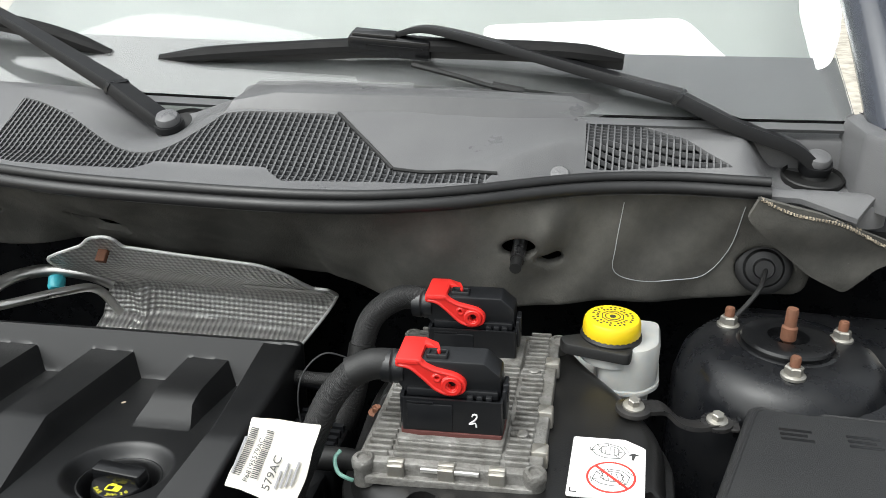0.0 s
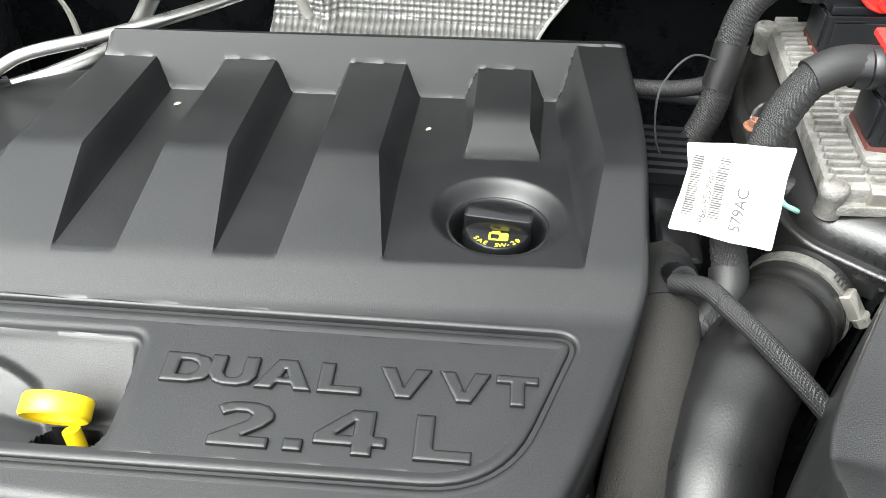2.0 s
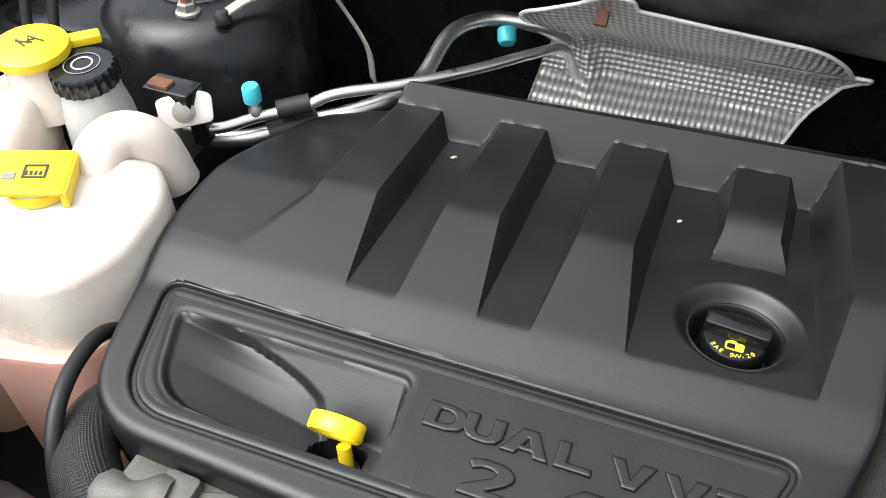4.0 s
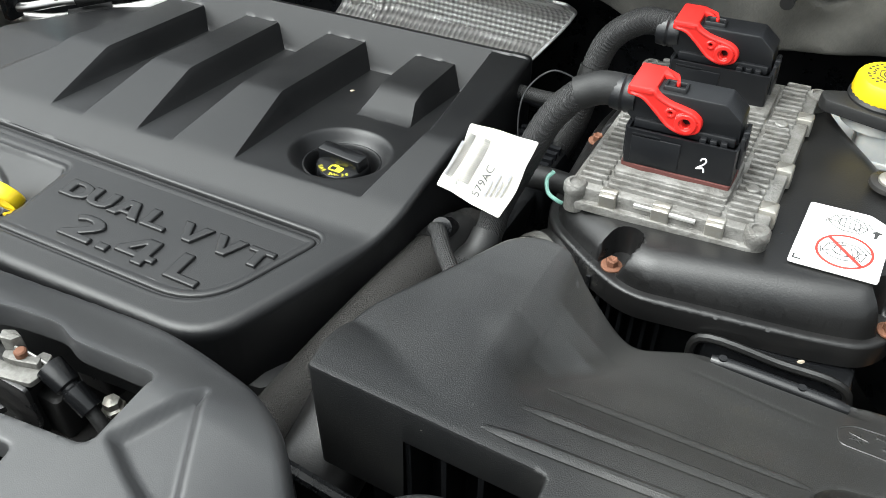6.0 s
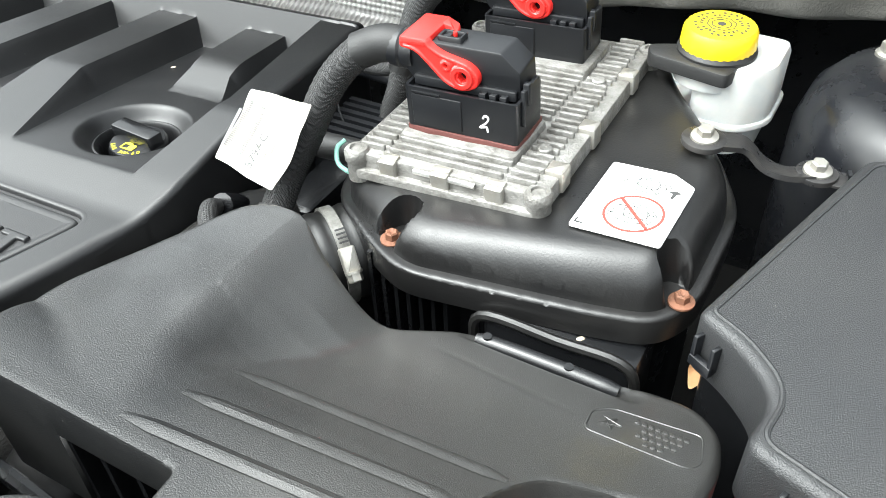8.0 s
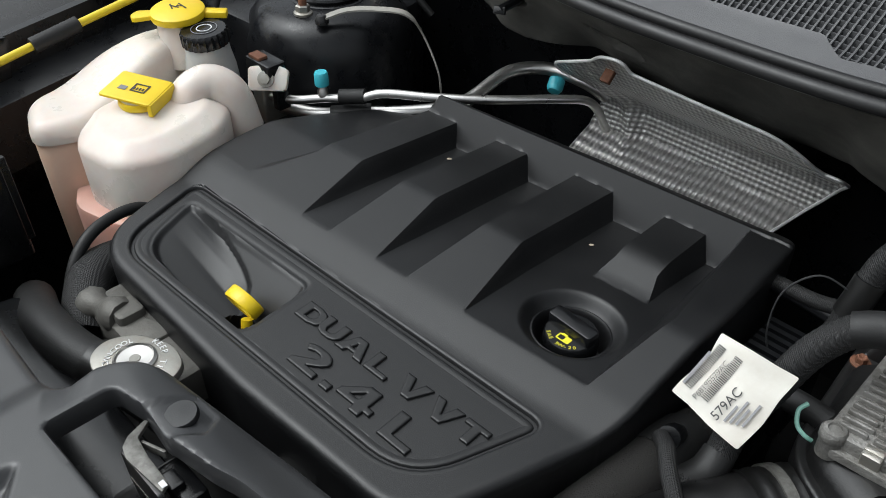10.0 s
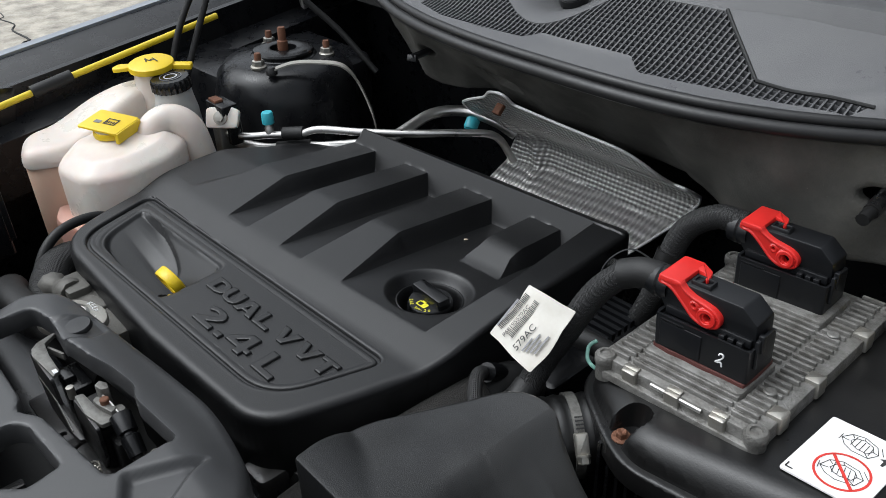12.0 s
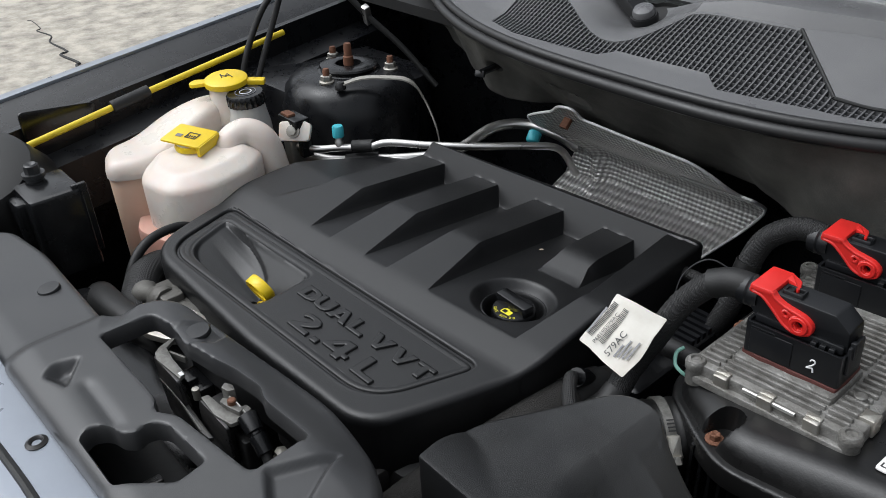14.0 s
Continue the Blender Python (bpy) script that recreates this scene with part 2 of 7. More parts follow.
reservoir_plastic = material("frosted white plastic", (0.37, 0.38, 0.375), 0.4, vary=0.6, vary_size=45, other=(0.48, 0.46, 0.42), rough_vary=0.1, subsurface=0.3)
tag_paper = material("soiled paper tag", (0.58, 0.56, 0.51), 0.6, grain=0.3, grain_size=150, vary=0.8, vary_size=28, other=(0.5, 0.46, 0.4))
paper = material("white paper label", (0.8, 0.79, 0.78), 0.55, grain=0.15, grain_size=200, vary=0.5, vary_size=35, other=(0.7, 0.68, 0.66))
ink = material("black print", (0.03, 0.03, 0.03), 0.6)
grey_ink = material("grey print", (0.2, 0.2, 0.21), 0.6)
red_ink = material("red print", (0.6, 0.035, 0.025), 0.5)
yellow_ink = material("yellow print", (0.75, 0.68, 0.03), 0.5)
chalk = material("white paint pen", (0.7, 0.7, 0.7), 0.7)
cyan_plastic = material("turquoise plastic cap", (0.06, 0.42, 0.5), 0.35, rough_vary=0.06)
concrete = material("worn concrete paving", (0.5, 0.46, 0.39), 0.8, grain=0.8, grain_size=60, vary=1.0, vary_size=7.0, other=(0.17, 0.155, 0.13), distance=0.004)
# near-black base colour puts the shade of deep gaps into the surface
void_black = material("near-black depth shade", (0.004, 0.004, 0.004), 0.6, grain=0.4, grain_size=80, vary=0.5, vary_size=12, other=(0.01, 0.0095, 0.009))
engine_metal = material("dusty engine casting", (0.13, 0.126, 0.115), 0.6, 0.4, grain=0.8, grain_size=250, vary=0.8, vary_size=40, other=(0.09, 0.085, 0.075))
strap_grey = material("grey strap", (0.3, 0.29, 0.26), 0.6, vary=0.4)
wire_red = material("red wire", (0.4, 0.02, 0.02), 0.4)
wire_green = material("green wire", (0.03, 0.2, 0.1), 0.4)
cream = material("cream connector plastic", (0.66, 0.6, 0.36), 0.45, vary=0.4, vary_size=50)
dash = material("pale cabin trim", (0.29, 0.31, 0.298), 0.7, vary=0.4, vary_size=3, other=(0.24, 0.26, 0.245))
# white for the patches that paint sky reflections behind the windscreen
glare_white = material("white windscreen glare", (0.85, 0.85, 0.84), 0.7)
frit = material("dusty frit glass", (0.104, 0.106, 0.110), 0.45, rough_vary=0.05, vary=0.5, vary_size=9, other=(0.08, 0.08, 0.08), specular=0.2)
blade_black = material("matt wiper blade rubber", (0.005, 0.005, 0.0052), 0.65, grain=0.2, grain_size=400, rough_vary=0.08, specular=0.2)
wiper_black = material("satin black wiper coating", (0.006, 0.0062, 0.007), 0.42, grain=0.12, grain_size=400, vary=0.3, other=(0.012, 0.012, 0.012), rough_vary=0.06, specular=0.3)
leaf_brown = material("dry leaf", (0.3, 0.16, 0.07), 0.8, grain=0.4)
glass = bpy.data.materials.new("windscreen glass")
glass.use_nodes = True
gb = glass.node_tree.nodes["Principled BSDF"]
gb.inputs["Base Color"].default_value = (0.97, 0.985, 0.975, 1)
gb.inputs["Roughness"].default_value, gb.inputs["Transmission Weight"].default_value = 0.02, 1.0
gb.inputs["IOR"].default_value = 1.5


# ---- geometry helpers ----
def rounded(points, radius, steps=6):
    """A closed outline through the corners given, each rounded by its radius."""
    out, n = [], len(points)
    for i, p in enumerate(points):
        p = Vector(p[:2])
        a, c = Vector(points[i - 1][:2]) - p, Vector(points[(i + 1) % n][:2]) - p
        r = radius[i] if isinstance(radius, (list, tuple)) else radius
        cut = min(r, a.length * 0.48, c.length * 0.48)
        if r <= 0:
            out.append((p.x, p.y))
            continue
        s, e = p + a.normalized() * cut, p + c.normalized() * cut
        for j in range(steps + 1):
            t = j / steps
            q = s * (1 - t) ** 2 + p * 2 * t * (1 - t) + e * t * t
            out.append((q.x, q.y))
    return out


def rect(x0, y0, x1, y1):
    return [(x0, y0), (x1, y0), (x1, y1), (x0, y1)]


def ring(cx, cy, r, n=32):
    return [(cx + r * math.cos(2 * math.pi * i / n), cy + r * math.sin(2 * math.pi * i / n)) for i in range(n)]


def near(x, y, line):
    """Distance from points to a closed outline, the nearest places on it, and which points lie inside."""
    best, bx, by, odd = np.full(x.shape, 9.0), x.copy(), y.copy(), np.zeros(x.shape, bool)
    for (ax, ay), (cx, cy) in zip(line, line[1:] + line[:1]):
        dx, dy = cx - ax, cy - ay
        t = np.clip(((x - ax) * dx + (y - ay) * dy) / max(dx * dx + dy * dy, 1e-12), 0, 1)
        qx, qy = ax + t * dx, ay + t * dy
        d = np.hypot(x - qx, y - qy)
        hit = d < best
        best, bx, by = np.where(hit, d, best), np.where(hit, qx, bx), np.where(hit, qy, by)
        if ay != cy:
            odd ^= ((ay > y) != (cy > y)) & (x < (cx - ax) * (y - ay) / (cy - ay) + ax)
    return best, bx, by, odd


def inside_by(x, y, line):
    """Signed distance: above 0 inside the outline."""
    d, _, _, odd = near(np.asarray(x, float), np.asarray(y, float), line)
    return np.where(odd, d, -d)


def ramp(v):
    v = np.clip(v, 0, 1)
    return v * v * (3 - 2 * v)


def bullnose(d, r):
    """Drop of a rounded edge of radius r at distance d from the rim."""
    q = np.clip(r - d, 0, r)
    return r - np.sqrt(np.maximum(r * r - q * q, 0))


def moulded(outlines, height, step, depth, creases=()):
    """A moulded shell: a surface z = height(x, y, distance to rim) within the first outline, cut by the others, with a skirt."""
    xs = np.array([p[0] for p in outlines[0]])
    ys = np.array([p[1] for p in outlines[0]])
    gx = np.arange(xs.min() + step * 0.5, xs.max(), step)
    gy = np.arange(ys.min() + step * 0.5, ys.max(), step)
    x, y = (v.ravel() for v in np.meshgrid(gx, gy, indexing="ij"))
    best, odd = np.full(x.shape, 9.0), np.zeros(x.shape, bool)
    for line in outlines:
        d, _, _, o = near(x, y, list(line))
        best, odd = np.minimum(best, d), odd ^ o
    keep = odd & (best > 0.95 * step)
    flat, links, inner = [], [], []
    for line in outlines:
        first = len(flat)
        for (ax, ay), (bx, by) in zip(line, list(line[1:]) + [line[0]]):
            n = max(1, int(math.hypot(bx - ax, by - ay) / step + 0.5))
            for k in range(n):
                q = Vector((ax + (bx - ax) * k / n, ay + (by - ay) * k / n))
                if len(flat) == first or (q - flat[-1]).length > step * 0.12:
                    flat.append(q)
        area = sum(a[0] * b[1] - b[0] * a[1] for a, b in zip(line, list(line[1:]) + [line[0]])) * (1 if line is outlines[0] else -1)
        loop = flat[first:]
        for k, q in enumerate(loop):
            t = loop[(k + 1) % len(loop)] - loop[k - 1]
            if t.length > 1e-9:
                inner.append(q + Vector((-t.y, t.x)).normalized() * (0.45 * step if area > 0 else -0.45 * step))
        links += [(i, i + 1) for i in range(first, len(flat) - 1)] + [(len(flat) - 1, first)]
    ix, iy = np.array([q.x for q in inner]), np.array([q.y for q in inner])
    clear = np.full(ix.shape, 9.0)
    for line in outlines:
        clear = np.minimum(clear, near(ix, iy, list(line))[0])
    flat += [q for q, c in zip(inner, clear) if c > 0.38 * step]
    for line in creases:
        first = len(flat)
        for (ax, ay), (bx, by) in zip(line, line[1:]):
            n = max(1, int(math.hypot(bx - ax, by - ay) / step + 0.5))
            flat += [Vector((ax + (bx - ax) * k / n, ay + (by - ay) * k / n)) for k in range(n)]
            t = np.clip(((x - ax) * (bx - ax) + (y - ay) * (by - ay)) / max((bx - ax) ** 2 + (by - ay) ** 2, 1e-12), 0, 1)
            keep = keep & (np.hypot(x - ax - t * (bx - ax), y - ay - t * (by - ay)) > 0.5 * step)
        flat.append(Vector(line[-1]))
        links += [(i, i + 1) for i in range(first, len(flat) - 1)]
    flat += [Vector((a, b)) for a, b in zip(x[keep], y[keep])]
    points, _, tris, _, _, _ = delaunay_2d_cdt(flat, links, [], 0, 1e-7)
    px, py = np.array([p.x for p in points]), np.array([p.y for p in points])
    tris = np.array(tris)
    mx, my = px[tris].mean(axis=1), py[tris].mean(axis=1)
    odd = np.zeros(mx.shape, bool)
    for line in outlines:
        odd ^= near(mx, my, list(line))[3]
    tris = tris[odd]
    d = np.full(px.shape, 9.0)
    for line in outlines:
        d = np.minimum(d, near(px, py, list(line))[0])
    z = height(px, py, np.where(d < 1e-5, 0.0, d))
    verts = list(zip(px, py, z))
    faces = [[int(v) for v in t] for t in tris]
    used = set()
    for f in faces:
        for a, b in zip(f, f[1:] + f[:1]):
            used.add((a, b))
    low = {}
    for a, b in [e for e in used if (e[1], e[0]) not in used]:
        for v in (a, b):
            if v not in low:
                low[v] = len(verts)
                vx, vy, vz = verts[v]
                verts.append((vx, vy, depth(vx, vy, vz) if callable(depth) else vz - depth))
        faces.append([b, a, low[a], low[b]])
    return verts, faces


def prism(line, z0, z1, bevel=0.0, steps=2, base=0.0):
    """An upright block on an outline, its upper edge rounded."""
    def inset(by):
        out, n = [], len(line)
        area = sum(a[0] * b[1] - b[0] * a[1] for a, b in zip(line, line[1:] + line[:1]))
        s = 1 if area > 0 else -1
        for i, p in enumerate(line):
            a, c = line[i - 1], line[(i + 1) % n]
            n1 = Vector((-(p[1] - a[1]), p[0] - a[0])).normalized() if (p[0], p[1]) != (a[0], a[1]) else Vector((0, 0))
            n2 = Vector((-(c[1] - p[1]), c[0] - p[0])).normalized() if (p[0], p[1]) != (c[0], c[1]) else Vector((0, 0))
            m = n1 + n2
            m = m / max(m.length_squared / 2, 0.5) if m.length > 1e-6 else n1
            out.append((p[0] + s * m.x * by, p[1] + s * m.y * by))
        return out
    area = sum(a[0] * b[1] - b[0] * a[1] for a, b in zip(line, line[1:] + line[:1]))
    layers = [(z0, -base)]
    if bevel > 0:
        for k in range(steps + 1):
            t = math.pi / 2 * k / steps
            layers.append((z1 - bevel + bevel * math.sin(t), bevel * (1 - math.cos(t))))
    else:
        layers.append((z1, 0))
    verts, faces, n = [], [], len(line)
    for z, by in layers:
        verts += [(x, y, z) for x, y in inset(by)]
    for k in range(len(layers) - 1):
        for i in range(n):
            a, b = k * n + i, k * n + (i + 1) % n
            faces.append([a, b, b + n, a + n] if area > 0 else [b, a, a + n, b + n])
    top = list(range((len(layers) - 1) * n, len(layers) * n))
    faces.append(top if area > 0 else top[::-1])
    faces.append(list(range(n))[::-1] if area > 0 else list(range(n)))
    return verts, faces


def block(x0, y0, z0, x1, y1, z1, corner=0.004, bevel=0.003):
    return prism(rounded(rect(x0, y0, x1, y1), corner, 3) if corner else rect(x0, y0, x1, y1), z0, z1, bevel)


def lathe(profile, seg=32, waves=0, depth=0.0):
    """A turned shape from (radius, height) pairs, optionally fluted."""
    verts, faces = [], []
    for r, z in profile:
        for i in range(seg):
            a = 2 * math.pi * i / seg
            q = r * (1 + depth * math.cos(waves * a)) if waves else r
            verts.append((q * math.cos(a), q * math.sin(a), z))
    for k in range(len(profile) - 1):
        for i in range(seg):
            a, b = k * seg + i, k * seg + (i + 1) % seg
            faces.append([a, b, b + seg, a + seg])
    faces.append(list(range(seg))[::-1])
    faces.append(list(range((len(profile) - 1) * seg, len(profile) * seg)))
    return verts, faces


def smooth_path(points, per=8):
    """A smooth line through the points."""
    p = [Vector(q) for q in points]
    p = [p[0] * 2 - p[1]] + p + [p[-1] * 2 - p[-2]]
    out = []
    for i in range(1, len(p) - 2):
        for j in range(per):
            t = j / per
            a, b, c, d = p[i - 1], p[i], p[i + 1], p[i + 2]
            out.append(0.5 * (2 * b + (c - a) * t + (2 * a - 5 * b + 4 * c - d) * t * t + (3 * b - a - 3 * c + d) * t ** 3))
    return out + [p[-2]]


def tube(points, radius, seg=12, per=8, section=None, straight=False):
    """A round or shaped bar swept along a smooth line. radius: a number, or a function of 0..1 along it."""
    line = [Vector(q) for q in points] if straight else smooth_path(points, per)
    verts, faces, n = [], [], len(line)
    side = None
    for i, q in enumerate(line):
        d = (line[min(i + 1, n - 1)] - line[max(i - 1, 0)]).normalized()
        if side is None:
            side = d.cross(Vector((0, 0, 1)) if abs(d.z) < 0.9 else Vector((1, 0, 0))).normalized()
        side = (side - d * side.dot(d)).normalized()
        up = side.cross(d)
        r = radius(i / (n - 1)) if callable(radius) else radius
        for j in range(seg):
            a = 2 * math.pi * j / seg
            u, v = section[j] if section else (math.cos(a), math.sin(a))
            verts.append(tuple(q + side * (u * r) + up * (v * r)))
    for i in range(n - 1):
        for j in range(seg):
            a, b = i * seg + j, i * seg + (j + 1) % seg
            faces.append([a, b, b + seg, a + seg])
    faces.append(list(range(seg))[::-1])
    faces.append(list(range((n - 1) * seg, n * seg)))
    return verts, faces


def moved(geo, m):
    return [tuple(m @ Vector(v)) for v in geo[0]], geo[1]


def joined(*geos):
    verts, faces = [], []
    for v, f in geos:
        k = len(verts)
        verts += v
        faces += [[i + k for i in q] for q in f]
    return verts, faces


def onto(p, normal, spin=0.0):
    """A pose at p whose z points along normal."""
    return Matrix.Translation(p) @ Vector(normal).to_track_quat("Z", "Y").to_matrix().to_4x4() @ pose(0, 0, 0, 0, 0, spin)


def part(name, geo, mat, parent=None, label="", sharp=38):
    """One mesh object from vertices and faces, under its thing."""
    me = bpy.data.meshes.new(name)
    me.from_pydata([tuple(map(float, v)) for v in geo[0]], [], [list(map(int, f)) for f in geo[1]])
    me.validate()
    bm = bmesh.new()
    bm.from_mesh(me)
    bmesh.ops.recalc_face_normals(bm, faces=bm.faces[:])
    bm.to_mesh(me)
    bm.free()
    me.shade_smooth()
    me.set_sharp_from_angle(angle=radians(sharp))
    me.materials.append(mat)
    ob = new(name, me)
    if parent:
        ob.parent = parent
    return tagged(ob, label)


def thing(name, label, category, group="", kind="", at=(0, 0, 0)):
    ob = new(name)
    ob.empty_display_size = 0.02
    return tagged(ob, label, category, group, kind)


def lettering(name, words, size, mat, parent, m, depth=0.0008, wide=1.0, bold=0.0, shear=0.0, label="", align="LEFT"):
    """Words in the built-in font as a mesh, standing on the pose m."""
    cu = bpy.data.curves.new(name, "FONT")
    cu.body, cu.size, cu.extrude, cu.offset, cu.shear, cu.align_x = words, size, depth, bold, shear, align
    cu.resolution_u = 3
    ob = bpy.data.objects.new(name, cu)
    scene.collection.objects.link(ob)
    bpy.context.view_layer.update()
    me = bpy.data.meshes.new_from_object(ob.evaluated_get(bpy.context.evaluated_depsgraph_get()))
    bpy.data.objects.remove(ob)
    bpy.data.curves.remove(cu)
    me.transform(m @ Matrix.Diagonal((wide, 1, 1, 1)))
    me.materials.clear()
    me.materials.append(mat)
    out = new(name, me)
    if parent:
        out.parent = parent
    return tagged(out, label)

# ---- engine cover ----
COVER = rounded([(-0.485, 0.333), (-0.2, 0.328), (0.012, 0.338), (0.046, 0.42), (0.078, 0.53), (0.082, 0.7), (0.072, 0.842), (-0.15, 0.83),
                 (-0.425, 0.8), (-0.51, 0.755), (-0.542, 0.6), (-0.53, 0.47)],
                [0.06, 0.0, 0.05, 0.06, 0.018, 0.04, 0.02, 0, 0.03, 0.09, 0.12, 0.1], 8)
PANEL = rounded([(-0.497, 0.472), (-0.46, 0.35), (-0.012, 0.366), (0.032, 0.487)], [0.02, 0.045, 0.05, 0.02], 8)
SCOOP = rounded([(-0.473, 0.449), (-0.441, 0.369), (-0.25, 0.364), (-0.256, 0.457)], [0.015, 0.035, 0.03, 0.012], 8)
MOUTH = rounded([(-0.322, 0.373), (-0.276, 0.372), (-0.272, 0.404), (-0.318, 0.402)], 0.01, 5)
WELL = (-0.031, 0.598)
# channels between the ribs: crest edges and floor edges at the front, at the bend of the ribs and at the back
# (all across the slightly turned line on which the ribs stand)
ALONG = [0.526, 0.632, 0.796]
CHANNELS = [((-0.345, -0.364, -0.367), (-0.3445, -0.348, -0.3535), (-0.2998, -0.309, -0.32), (-0.2993, -0.298, -0.3)),
            ((-0.2295, -0.2475, -0.2535), (-0.229, -0.2315, -0.237), (-0.1849, -0.188, -0.196), (-0.1844, -0.177, -0.1825)),
            ((-0.1095, -0.129, -0.1305), (-0.109, -0.1135, -0.1155), (0.0315, 0.024, 0.0105), (0.032, 0.0475, 0.028))]
SHORT_RIB = [((0.671, 0.7, 0.796), (-0.0655, -0.0645, -0.075)), ((0.671, 0.7, 0.796), (-0.065, -0.0605, -0.062)),
             ((0.671, 0.7, 0.796), (-0.0005, -0.0115, -0.013)), ((0.671, 0.7, 0.796), (0.0, -0.001, 0.0015))]
BACK_FLOOR, BACK_TOP, LIP = 0.778, 0.805, 0.891


def turned(x):
    return 0.065 * (x + 0.17)


def cover_height(x, y, d):
    v = y - turned(x)
    plate = 0.86 + 0.03 * (y - 0.40)
    rim = ramp((x - 0.014) / 0.012)
    top = plate + sum(np.interp(v + o, [0.486, 0.526, 0.632, 0.8], [0.0, 0.0097, 0.0205, -0.0025]) * (1 - rim) + np.interp(v + o, [0.486, 0.526, 0.618, 0.8], [0.0, 0.0097, 0.0245, 0.0165]) * rim
                      for o in (-0.006, -0.003, 0.0, 0.003, 0.006)) / 5
    floor = np.minimum(top - 0.0005, 0.873 - 0.115 * (v - 0.526))
    cut = np.zeros_like(x)
    for a_top, a_low, b_low, b_top in CHANNELS:
        a, al, bl, b = (np.interp(v, ALONG, w) for w in (a_top, a_low, b_low, b_top))
        cut = np.maximum(cut, np.clip(np.minimum((x - a) / np.maximum(al - a, 0.0015), (b - x) / np.maximum(b - bl, 0.0015)), 0, 1))
    cut = (0.6 * cut + 0.4 * ramp(cut)) * np.clip((v - 0.524) / 0.003, 0, 1)
    z = top - (top - floor) * cut
    # fourth, short rib behind the filler well
    l0, l1, r1, r0 = (np.interp(v, at, w) for at, w in SHORT_RIB)
    rib = np.maximum(floor, sum(np.interp(v + o, [0.671, 0.715, 0.8], [0.8563, 0.8725, 0.8685]) for o in (-0.01, -0.005, 0.0, 0.005, 0.01)) / 5)
    z = np.maximum(z, np.where(v > 0.669, floor + (rib - floor) * np.clip(np.minimum((x - l0) / np.maximum(l1 - l0, 0.0015), (r0 - x) / np.maximum(r0 - r1, 0.0015)), 0, 1), 0))
    # steep wall of the raised lip behind the ribs
    lip = LIP - 0.048 * np.clip((BACK_TOP - v) / (BACK_TOP - BACK_FLOOR), 0, 1)
    ends = np.minimum(ramp((x + 0.425) / 0.02), 1)
    z = np.where(v > BACK_FLOOR - 0.001, z + np.maximum(lip - z, 0) * ends, z)
    z = z - 0.4 * np.clip(v - BACK_TOP - 0.002, 0, 1) * ends
    # lower left shoulder beside the first rib
    crease = np.interp(y, [0.53, 0.6, 0.78], [-0.447, -0.42, -0.417])
    z = z - 0.02 * np.clip((y - 0.52) / 0.2, 0, 1) * np.clip((crease - x) / 0.011, 0, 1)
    r = np.hypot(x - WELL[0], y - WELL[1])
    z = np.minimum(z, np.where(r < 0.053, floor - 0.014 * ramp((0.053 - r) / 0.016) - 0.03 * ramp((0.037 - r) / 0.006), 9))
    z = z + 0.0013 * ramp((0.0016 - np.abs(r - 0.0383)) / 0.0014)
    s = inside_by(x, y, PANEL)
    z = z - 0.0025 * ramp((s - 0.002) / 0.006) - 0.008 * ramp((0.0062 - np.abs(s - 0.0045)) / 0.003)
    q = inside_by(x, y, SCOOP)
    crest = np.interp(y, [0.367, 0.4, 0.4265, 0.434, 0.4397, 0.446, 0.4523], [-0.302, -0.312, -0.3286, -0.347, -0.3697, -0.405, -0.46])
    fall = np.minimum(0.038, 0.0008 + 0.85 * np.clip(0.4523 - y, 0, 1))
    left = np.interp(y, [0.367, 0.445], [-0.444, -0.471])
    u = np.clip((x - left) / np.maximum(crest - left, 0.01), 0, 1)
    hollow = 0.004 + (fall + 0.003) * u ** 1.35 + 0.004 * np.sin(math.pi * u)
    bowl = hollow + (fall - hollow) * ramp((x - crest + 0.004) / 0.012)
    z = z - ramp(q / 0.007) * bowl - 0.0012 * np.exp(-((q + 0.001) / 0.0025) ** 2)
    mouth = inside_by(x, y, MOUTH)
    z = z - 0.035 * ramp((mouth + 0.001) / 0.004)
    return z - bullnose(d, 0.011) + (bullnose(d, 0.011) - bullnose(d, 0.006)) * ramp((x - 0.03) / 0.02) * ramp((y - 0.46) / 0.06)


engine_cover = thing("engine_cover", "large matte black plastic engine cover with ribs and raised lettering", "engine cover")
def on_cover(line):
    """Plan points of a line given across the turned ribs."""
    return [(x, v + turned(x)) for x, v in line]


WALL = BACK_FLOOR + (BACK_TOP - BACK_FLOOR) * 0.62
folds = [on_cover(zip(edge, ALONG)) for channel in CHANNELS for edge in channel]
folds += [on_cover([(-0.405, BACK_TOP), (0.05, BACK_TOP)])]
for a_top, a_low, b_low, b_top in CHANNELS:
    folds += [on_cover([(a_top[2], 0.796), (a_top[2], WALL), (a_low[2], BACK_FLOOR)]), on_cover([(b_top[2], 0.796), (b_top[2], WALL), (b_low[2], BACK_FLOOR)])]
folds += [on_cover([(left, WALL), (right, WALL)]) for left, right in ((-0.4, -0.368), (-0.299, -0.2545), (-0.1815, -0.1315), (-0.061, -0.014))]
folds += [on_cover([(left, BACK_FLOOR), (right, BACK_FLOOR)]) for left, right in ((-0.353, -0.3205), (-0.2365, -0.1965), (-0.115, -0.0755), (0.002, 0.01))]
folds += [on_cover(zip(w, at)) for at, w in SHORT_RIB] + [on_cover([(-0.065, 0.671), (-0.0005, 0.671)])]
folds += [[(WELL[0] + r * math.cos(a * math.pi / 32), WELL[1] + r * math.sin(a * math.pi / 32)) for a in range(65)] for r in (0.031, 0.0367, 0.0383, 0.0399)]
